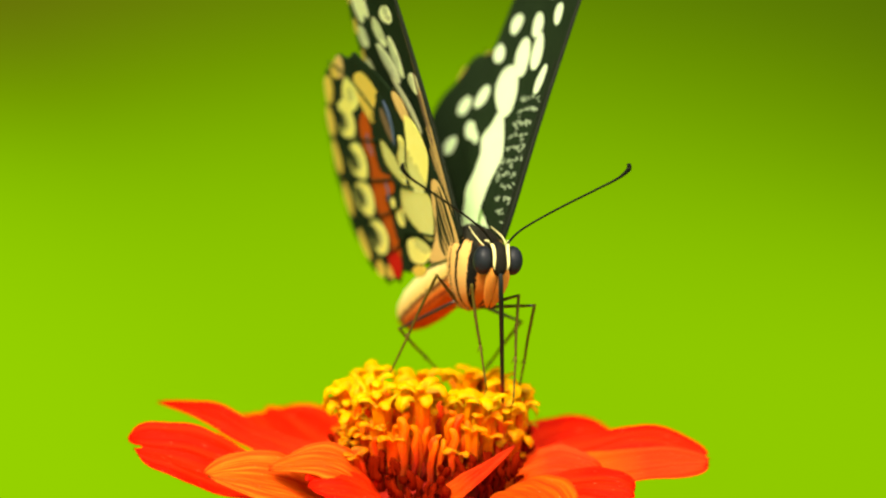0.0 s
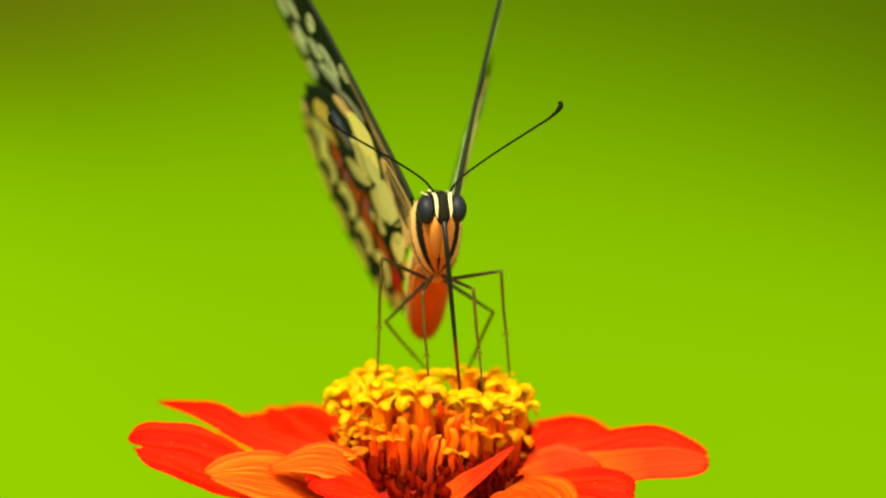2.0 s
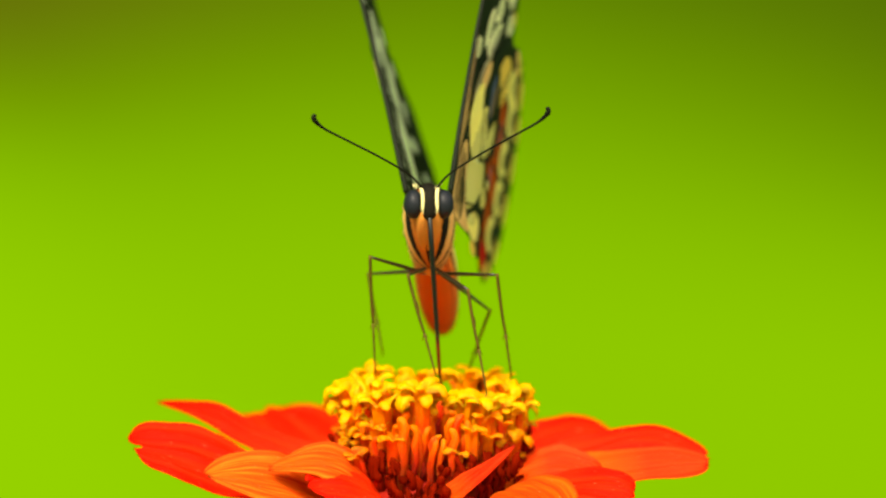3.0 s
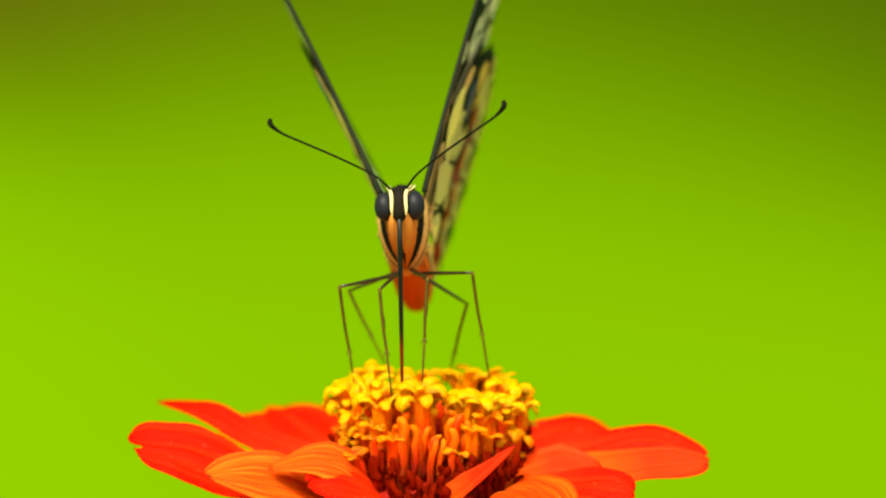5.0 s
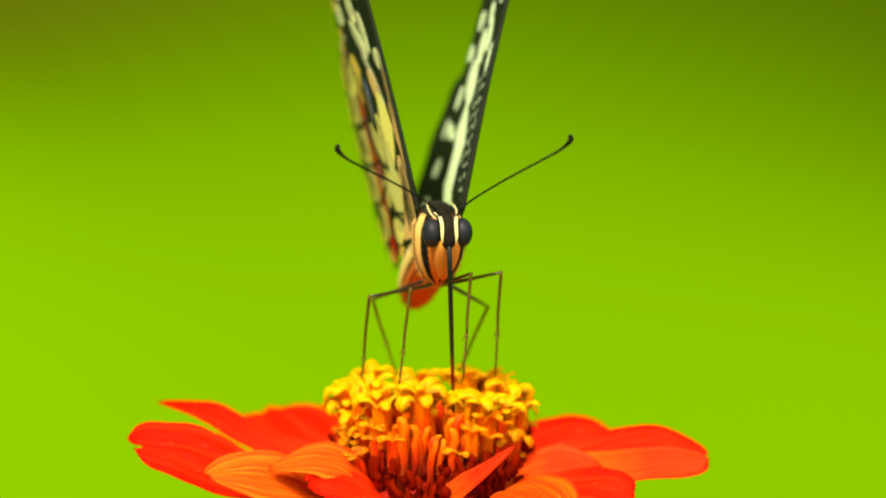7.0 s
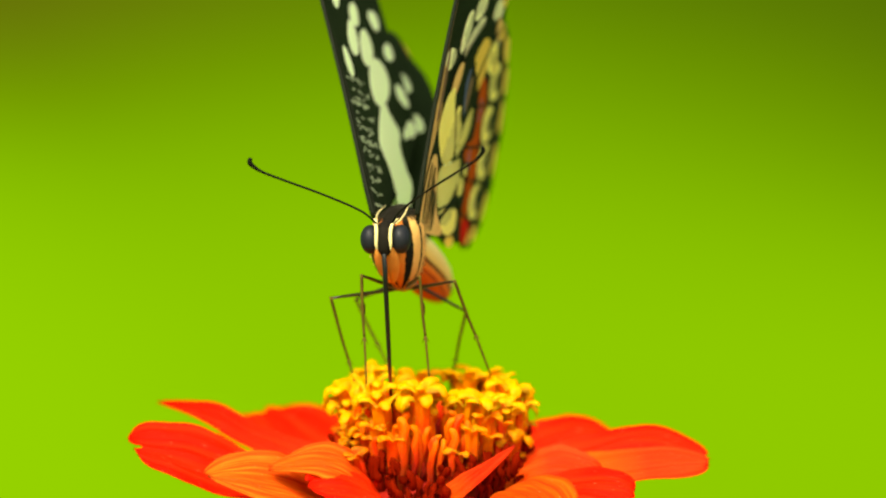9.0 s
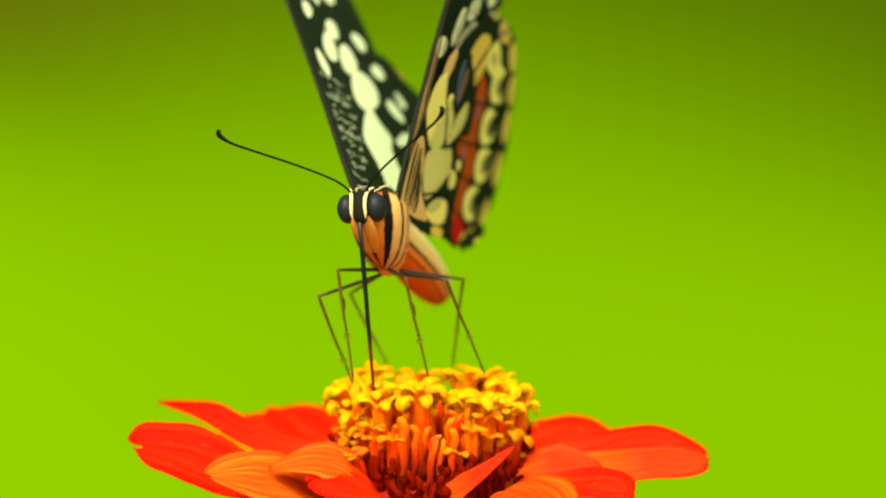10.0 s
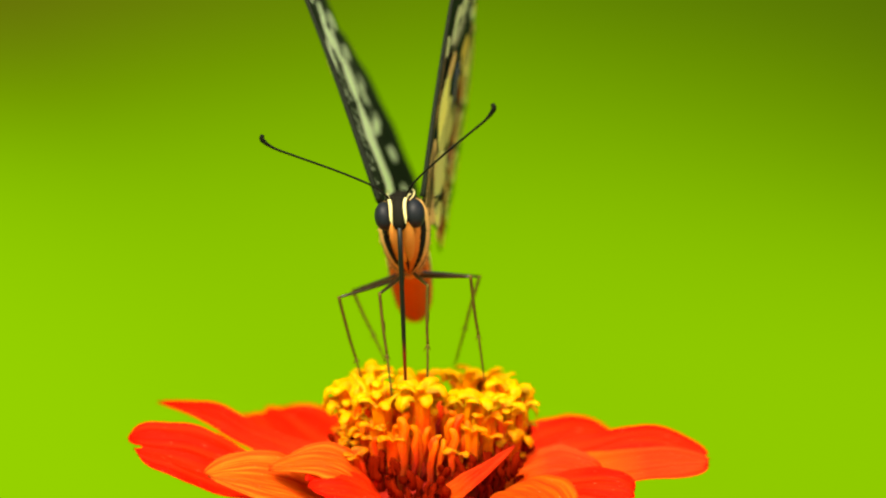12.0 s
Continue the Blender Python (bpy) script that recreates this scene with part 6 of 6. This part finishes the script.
    walk(LEGS["MR"][0], [
        (0, pose(0.000459, 0.007041, -0.005969, 50.3, 66.5, 0.0)), (0.5, pose(0.000459, 0.007041, -0.005969, -128.5, 79.7, 180.0)),
        (0.8, pose(0.000459, 0.007041, -0.005969, -142.3, 67.5, 180.0)), (1, pose(0.000459, 0.007041, -0.005969, 34.8, 83.6, 0.0)),
        (1.5, pose(0.000459, 0.007041, -0.005969, 40.0, 79.7, 0.0)), (1.8, pose(0.000459, 0.007041, -0.005969, -148.3, 70.8, 180.0)),
        (2, pose(0.000459, 0.007041, -0.005969, 42.4, 86.6, 0.0)), (2.5, pose(0.000459, 0.007041, -0.005969, 36.5, 60.3, 0.0)),
        (2.8, pose(0.000459, 0.007041, -0.005969, 30.2, 51.6, 0.0)), (3, pose(0.000459, 0.007041, -0.005969, -147.4, 84.8, 180.0)),
        (3.2, pose(0.000459, 0.007041, -0.005969, -151.3, 86.3, 180.0)), (4.8, pose(0.000459, 0.007041, -0.005969, 35.5, 88.0, 0.0)),
        (5, pose(0.000459, 0.007041, -0.005969, -145.5, 87.0, 180.0)), (5.3, pose(0.000459, 0.007041, -0.005969, -152.6, 70.5, 180.0)),
        (5.5, pose(0.000459, 0.007041, -0.005969, 39.3, 86.7, 0.0)), (5.8, pose(0.000459, 0.007041, -0.005969, 34.6, 58.6, 0.0)),
        (6, pose(0.000459, 0.007041, -0.005969, 40.0, 80.7, 0.0)), (6.5, pose(0.000459, 0.007041, -0.005969, 39.2, 84.5, 0.0)),
        (7, pose(0.000459, 0.007041, -0.005969, 39.2, 67.8, 0.0)), (7.2, pose(0.000459, 0.007041, -0.005969, 36.6, 52.5, 0.0)),
        (8.8, pose(0.000459, 0.007041, -0.005969, -143.5, 84.0, 180.0)), (9, pose(0.000459, 0.007041, -0.005969, 38.1, 72.4, 0.0)),
        (9.5, pose(0.000459, 0.007041, -0.005969, 36.0, 87.8, 0.0)), (9.6, pose(0.000459, 0.007041, -0.005969, -150.6, 86.3, 180.0)),
        (10, pose(0.000459, 0.007041, -0.005969, -151.4, 81.0, 180.0)), (10.2, pose(0.000459, 0.007041, -0.005969, 38.7, 83.1, 0.0)),
        (10.5, pose(0.000459, 0.007041, -0.005969, 39.6, 85.6, 0.0)), (11, pose(0.000459, 0.007041, -0.005969, 39.7, 78.2, 0.0)),
        (11.3, pose(0.000459, 0.007041, -0.005969, 40.5, 68.3, 0.0)), (11.5, pose(0.000459, 0.007041, -0.005969, -138.2, 84.4, 180.0)),
        (12, pose(0.000459, 0.007041, -0.005969, -137.3, 87.0, 180.0)),
    ])
    walk(LEGS["MR"][1], [
        (0, pose(0.004406, 0.001860, -0.004253, 162.1, 3.4, 180.0)), (0.5, pose(0.004584, 0.001770, -0.006717, 144.5, 0.9, 180.0)),
        (0.8, pose(0.005381, 0.002923, -0.008012, 149.0, -1.4, 180.0)), (1, pose(0.005953, 0.003194, -0.005357, 167.5, 0.5, 180.0)),
        (1.5, pose(0.005535, 0.002711, -0.005051, 161.2, 2.3, 180.0)), (1.8, pose(0.005873, 0.003506, -0.007854, 143.1, 4.1, 180.0)),
        (2, pose(0.005420, 0.002495, -0.005676, 151.2, 5.3, 180.0)), (2.5, pose(0.005159, 0.003032, -0.003285, 172.4, 8.5, 180.0)),
        (2.8, pose(0.005020, 0.003650, -0.002356, 176.8, 11.5, 180.0)), (3, pose(0.006112, 0.003416, -0.006484, 149.3, 6.3, 180.0)),
        (3.2, pose(0.006356, 0.003809, -0.006347, 149.8, 12.2, 180.0)), (4.8, pose(0.005936, 0.003126, -0.005774, 153.7, 7.8, 180.0)),
        (5, pose(0.006001, 0.003225, -0.006261, 151.3, 6.0, 180.0)), (5.3, pose(0.006094, 0.003942, -0.007970, 147.6, 7.8, 180.0)),
        (5.5, pose(0.005662, 0.002775, -0.005666, 163.0, 5.1, 180.0)), (5.8, pose(0.005192, 0.003215, -0.003086, 172.8, 8.5, 180.0)),
        (6, pose(0.005554, 0.002715, -0.005137, 155.0, 4.4, 180.0)), (6.5, pose(0.005654, 0.002783, -0.005473, 155.9, 0.8, 180.0)),
        (7, pose(0.005290, 0.002784, -0.003995, 165.1, 0.2, 180.0)), (7.2, pose(0.004750, 0.003025, -0.002680, 171.9, 2.8, 180.0)),
        (8.8, pose(0.005847, 0.003039, -0.006534, 148.2, 9.2, 180.0)), (9, pose(0.005511, 0.002885, -0.004365, 158.4, 12.8, 180.0)),
        (9.5, pose(0.005906, 0.003086, -0.005758, 150.8, 11.1, 180.0)), (9.6, pose(0.006316, 0.003737, -0.006346, 143.8, 15.3, 180.0)),
        (10, pose(0.006298, 0.003814, -0.006896, 146.2, 10.7, 180.0)), (10.2, pose(0.005675, 0.002827, -0.005335, 154.1, 10.6, 180.0)),
        (10.5, pose(0.005637, 0.002752, -0.005575, 151.2, 7.3, 180.0)), (11, pose(0.005528, 0.002735, -0.004908, 160.0, 8.5, 180.0)),
        (11.3, pose(0.005215, 0.002663, -0.004080, 163.5, 11.8, 180.0)), (11.5, pose(0.005456, 0.002552, -0.006459, 146.7, 3.7, 180.0)),
        (12, pose(0.005401, 0.002473, -0.006226, 155.6, 2.0, 180.0)),
    ])
    walk(LEGS["HL"][0], [
        (0, pose(-0.000459, 0.008265, -0.005612, 149.1, -48.1, 180.0)), (0.5, pose(-0.000459, 0.008265, -0.005612, 146.2, -59.7, 180.0)),
        (0.8, pose(-0.000459, 0.008265, -0.005612, 142.6, -39.7, 180.0)), (1, pose(-0.000459, 0.008265, -0.005612, 149.9, -37.3, 180.0)),
        (1.5, pose(-0.000459, 0.008265, -0.005612, 144.7, -48.6, 180.0)), (1.8, pose(-0.000459, 0.008265, -0.005612, 130.1, -48.2, 180.0)),
        (2, pose(-0.000459, 0.008265, -0.005612, 144.7, -47.2, 180.0)), (2.5, pose(-0.000459, 0.008265, -0.005612, 140.5, -80.5, 180.0)),
        (2.8, pose(-0.000459, 0.008265, -0.005612, 137.9, -79.1, 180.0)), (3, pose(-0.000459, 0.008265, -0.005612, -31.1, -89.7, -0.0)),
        (3.2, pose(-0.000459, 0.008265, -0.005612, 144.7, -89.5, 180.0)), (4.8, pose(-0.000459, 0.008265, -0.005612, 150.1, -70.3, 180.0)),
        (5, pose(-0.000459, 0.008265, -0.005612, 145.8, -73.4, 180.0)), (5.3, pose(-0.000459, 0.008265, -0.005612, 145.4, -58.6, 180.0)),
        (5.5, pose(-0.000459, 0.008265, -0.005612, 149.5, -59.8, 180.0)), (5.8, pose(-0.000459, 0.008265, -0.005612, 155.8, -60.7, 180.0)),
        (6, pose(-0.000459, 0.008265, -0.005612, 141.2, -71.2, 180.0)), (6.5, pose(-0.000459, 0.008265, -0.005612, 144.3, -67.5, 180.0)),
        (7, pose(-0.000459, 0.008265, -0.005612, 144.9, -61.1, 180.0)), (7.2, pose(-0.000459, 0.008265, -0.005612, 153.5, -61.3, 180.0)),
        (8.8, pose(-0.000459, 0.008265, -0.005612, 139.4, -71.1, 180.0)), (9, pose(-0.000459, 0.008265, -0.005612, 149.6, -65.4, 180.0)),
        (9.5, pose(-0.000459, 0.008265, -0.005612, 138.9, -75.2, 180.0)), (9.6, pose(-0.000459, 0.008265, -0.005612, 142.2, -70.8, 180.0)),
        (10, pose(-0.000459, 0.008265, -0.005612, 141.7, -69.8, 180.0)), (10.2, pose(-0.000459, 0.008265, -0.005612, 141.9, -69.6, 180.0)),
        (10.5, pose(-0.000459, 0.008265, -0.005612, 154.9, -83.2, 180.0)), (11, pose(-0.000459, 0.008265, -0.005612, 148.7, -71.9, 180.0)),
        (11.3, pose(-0.000459, 0.008265, -0.005612, 151.1, -75.1, 180.0)), (11.5, pose(-0.000459, 0.008265, -0.005612, 138.5, -84.7, 180.0)),
        (12, pose(-0.000459, 0.008265, -0.005612, 141.9, -74.0, 180.0)),
    ])
    walk(LEGS["HL"][1], [
        (0, pose(-0.004630, 0.011620, -0.009353, 164.7, 45.5, 180.0)), (0.5, pose(-0.005143, 0.011902, -0.008348, 150.5, 47.9, 180.0)),
        (0.8, pose(-0.003773, 0.012233, -0.009603, 153.4, 42.7, 180.0)), (1, pose(-0.003878, 0.011544, -0.010108, 160.3, 43.5, 180.0)),
        (1.5, pose(-0.004459, 0.012041, -0.009133, 163.7, 42.3, 180.0)), (1.8, pose(-0.003590, 0.013264, -0.008416, 140.8, 36.2, 180.0)),
        (2, pose(-0.004374, 0.012036, -0.009232, 145.4, 41.0, 180.0)), (2.5, pose(-0.005427, 0.012421, -0.006448, 176.1, 8.1, 180.0)),
        (2.8, pose(-0.005217, 0.012644, -0.006530, -178.5, 9.7, 180.0)), (3, pose(-0.006049, 0.011642, -0.005587, 157.1, 8.0, 180.0)),
        (3.2, pose(-0.005790, 0.012037, -0.005663, 157.8, 11.8, 180.0)), (4.8, pose(-0.005789, 0.011520, -0.007523, 159.2, 24.1, 180.0)),
        (5, pose(-0.005633, 0.011939, -0.007156, 158.0, 22.6, 180.0)), (5.3, pose(-0.005051, 0.011971, -0.008411, 150.5, 20.7, 180.0)),
        (5.5, pose(-0.005323, 0.011577, -0.008446, 166.5, 20.3, 180.0)), (5.8, pose(-0.005653, 0.010945, -0.008527, 174.0, 24.6, 180.0)),
        (6, pose(-0.005273, 0.012362, -0.007253, 155.8, 30.3, 180.0)), (6.5, pose(-0.005358, 0.012079, -0.007638, 156.4, 22.1, 180.0)),
        (7, pose(-0.005135, 0.012022, -0.008195, 167.0, 18.1, 180.0)), (7.2, pose(-0.005585, 0.011182, -0.008417, 171.1, 20.4, 180.0)),
        (8.8, pose(-0.005151, 0.012514, -0.007218, 164.8, 16.8, 180.0)), (9, pose(-0.005579, 0.011574, -0.007955, 172.3, 20.9, 180.0)),
        (9.5, pose(-0.005215, 0.012560, -0.006871, 170.1, 18.7, 180.0)), (9.6, pose(-0.005334, 0.012266, -0.007308, 163.7, 24.3, 180.0)),
        (10, pose(-0.005266, 0.012316, -0.007382, 162.1, 21.2, 180.0)), (10.2, pose(-0.005273, 0.012298, -0.007406, 174.7, 18.4, 180.0)),
        (10.5, pose(-0.006332, 0.011034, -0.006313, 166.5, 22.7, 180.0)), (11, pose(-0.005761, 0.011663, -0.007342, 176.1, 21.1, 180.0)),
        (11.3, pose(-0.005986, 0.011419, -0.007081, 176.7, 27.2, 180.0)), (11.5, pose(-0.005330, 0.012593, -0.006063, 164.7, 13.5, 180.0)),
        (12, pose(-0.005399, 0.012295, -0.007028, 165.5, 18.0, 180.0)),
    ])
    walk(LEGS["HR"][0], [
        (0, pose(0.000459, 0.008265, -0.005612, 169.8, 66.8, 180.0)), (0.5, pose(0.000459, 0.008265, -0.005612, 161.7, 64.4, 180.0)),
        (0.8, pose(0.000459, 0.008265, -0.005612, 160.6, 54.5, 180.0)), (1, pose(0.000459, 0.008265, -0.005612, 168.3, 68.4, 180.0)),
        (1.5, pose(0.000459, 0.008265, -0.005612, 166.5, 70.3, 180.0)), (1.8, pose(0.000459, 0.008265, -0.005612, 156.2, 63.0, 180.0)),
        (2, pose(0.000459, 0.008265, -0.005612, 155.9, 57.0, 180.0)), (2.5, pose(0.000459, 0.008265, -0.005612, 163.3, 58.3, 180.0)),
        (2.8, pose(0.000459, 0.008265, -0.005612, 164.0, 63.9, 180.0)), (3, pose(0.000459, 0.008265, -0.005612, 153.9, 52.8, 180.0)),
        (3.2, pose(0.000459, 0.008265, -0.005612, 152.5, 58.7, 180.0)), (4.8, pose(0.000459, 0.008265, -0.005612, 154.3, 56.4, 180.0)),
        (5, pose(0.000459, 0.008265, -0.005612, 151.6, 55.7, 180.0)), (5.3, pose(0.000459, 0.008265, -0.005612, 158.0, 45.1, 180.0)),
        (5.5, pose(0.000459, 0.008265, -0.005612, 157.7, 46.3, 180.0)), (5.8, pose(0.000459, 0.008265, -0.005612, 158.9, 57.0, 180.0)),
        (6, pose(0.000459, 0.008265, -0.005612, 148.3, 68.0, 180.0)), (6.5, pose(0.000459, 0.008265, -0.005612, 147.3, 56.8, 180.0)),
        (7, pose(0.000459, 0.008265, -0.005612, 155.4, 57.0, 180.0)), (7.2, pose(0.000459, 0.008265, -0.005612, 158.9, 58.2, 180.0)),
        (8.8, pose(0.000459, 0.008265, -0.005612, 151.5, 48.8, 180.0)), (9, pose(0.000459, 0.008265, -0.005612, 148.1, 50.1, 180.0)),
        (9.5, pose(0.000459, 0.008265, -0.005612, 145.1, 53.9, 180.0)), (9.6, pose(0.000459, 0.008265, -0.005612, -40.1, 89.2, 0.0)),
        (10, pose(0.000459, 0.008265, -0.005612, 144.8, 78.6, 180.0)), (10.2, pose(0.000459, 0.008265, -0.005612, 139.0, 77.5, 180.0)),
        (10.5, pose(0.000459, 0.008265, -0.005612, 130.1, 76.9, 180.0)), (11, pose(0.000459, 0.008265, -0.005612, 145.1, 74.3, 180.0)),
        (11.3, pose(0.000459, 0.008265, -0.005612, 145.4, 77.9, 180.0)), (11.5, pose(0.000459, 0.008265, -0.005612, 147.9, 82.3, 180.0)),
        (12, pose(0.000459, 0.008265, -0.005612, 156.7, 78.0, 180.0)),
    ])
    walk(LEGS["HR"][1], [
        (0, pose(0.006365, 0.009424, -0.008147, 157.5, -21.5, 180.0)), (0.5, pose(0.006050, 0.010315, -0.008294, 142.6, -26.7, 180.0)),
        (0.8, pose(0.005472, 0.010432, -0.009193, 143.5, -21.7, 180.0)), (1, pose(0.006403, 0.009592, -0.007971, 159.3, -13.1, 180.0)),
        (1.5, pose(0.006437, 0.009791, -0.007755, 156.3, -20.3, 180.0)), (1.8, pose(0.005781, 0.010902, -0.008328, 132.9, -21.5, 180.0)),
        (2, pose(0.005460, 0.010935, -0.008855, 140.1, -23.0, 180.0)), (2.5, pose(0.005785, 0.010138, -0.008895, 163.5, -14.4, 180.0)),
        (2.8, pose(0.006096, 0.010066, -0.008375, 164.8, -15.7, 180.0)), (3, pose(0.005126, 0.011143, -0.009160, 138.0, -23.2, 180.0)),
        (3.2, pose(0.005410, 0.011282, -0.008618, 137.1, -15.4, 180.0)), (4.8, pose(0.005364, 0.011093, -0.008868, 150.2, -17.7, 180.0)),
        (5, pose(0.005205, 0.011376, -0.008844, 148.8, -18.0, 180.0)), (5.3, pose(0.004744, 0.010715, -0.009888, 134.0, -15.6, 180.0)),
        (5.5, pose(0.004827, 0.010741, -0.009788, 161.5, -13.3, 180.0)), (5.8, pose(0.005566, 0.010618, -0.008934, 174.4, -17.3, 180.0)),
        (6, pose(0.005611, 0.011699, -0.007691, 157.9, -14.1, 180.0)), (6.5, pose(0.005058, 0.011791, -0.008624, 159.0, -18.9, 180.0)),
        (7, pose(0.005442, 0.010980, -0.008845, 163.2, -19.3, 180.0)), (7.2, pose(0.005639, 0.010615, -0.008821, 170.6, -19.8, 180.0)),
        (8.8, pose(0.004775, 0.011382, -0.009395, 144.8, -19.7, 180.0)), (9, pose(0.004714, 0.011714, -0.009170, 163.4, -16.5, 180.0)),
        (9.5, pose(0.004785, 0.012005, -0.008767, 152.9, -19.8, 180.0)), (9.6, pose(0.005457, 0.012468, -0.005539, 155.6, -15.3, 180.0)),
        (10, pose(0.005688, 0.012034, -0.006666, 153.8, -17.6, 180.0)), (10.2, pose(0.005272, 0.012548, -0.006680, 168.5, -14.2, 180.0)),
        (10.5, pose(0.004554, 0.013263, -0.006566, 172.0, -14.8, 180.0)), (11, pose(0.005619, 0.011998, -0.007059, 172.5, -16.8, 180.0)),
        (11.3, pose(0.005714, 0.011976, -0.006735, 177.1, -17.0, 180.0)), (11.5, pose(0.005939, 0.011740, -0.006351, 156.9, -24.2, 180.0)),
        (12, pose(0.006328, 0.010847, -0.006854, 160.0, -20.7, 180.0)),
    ])


motions()
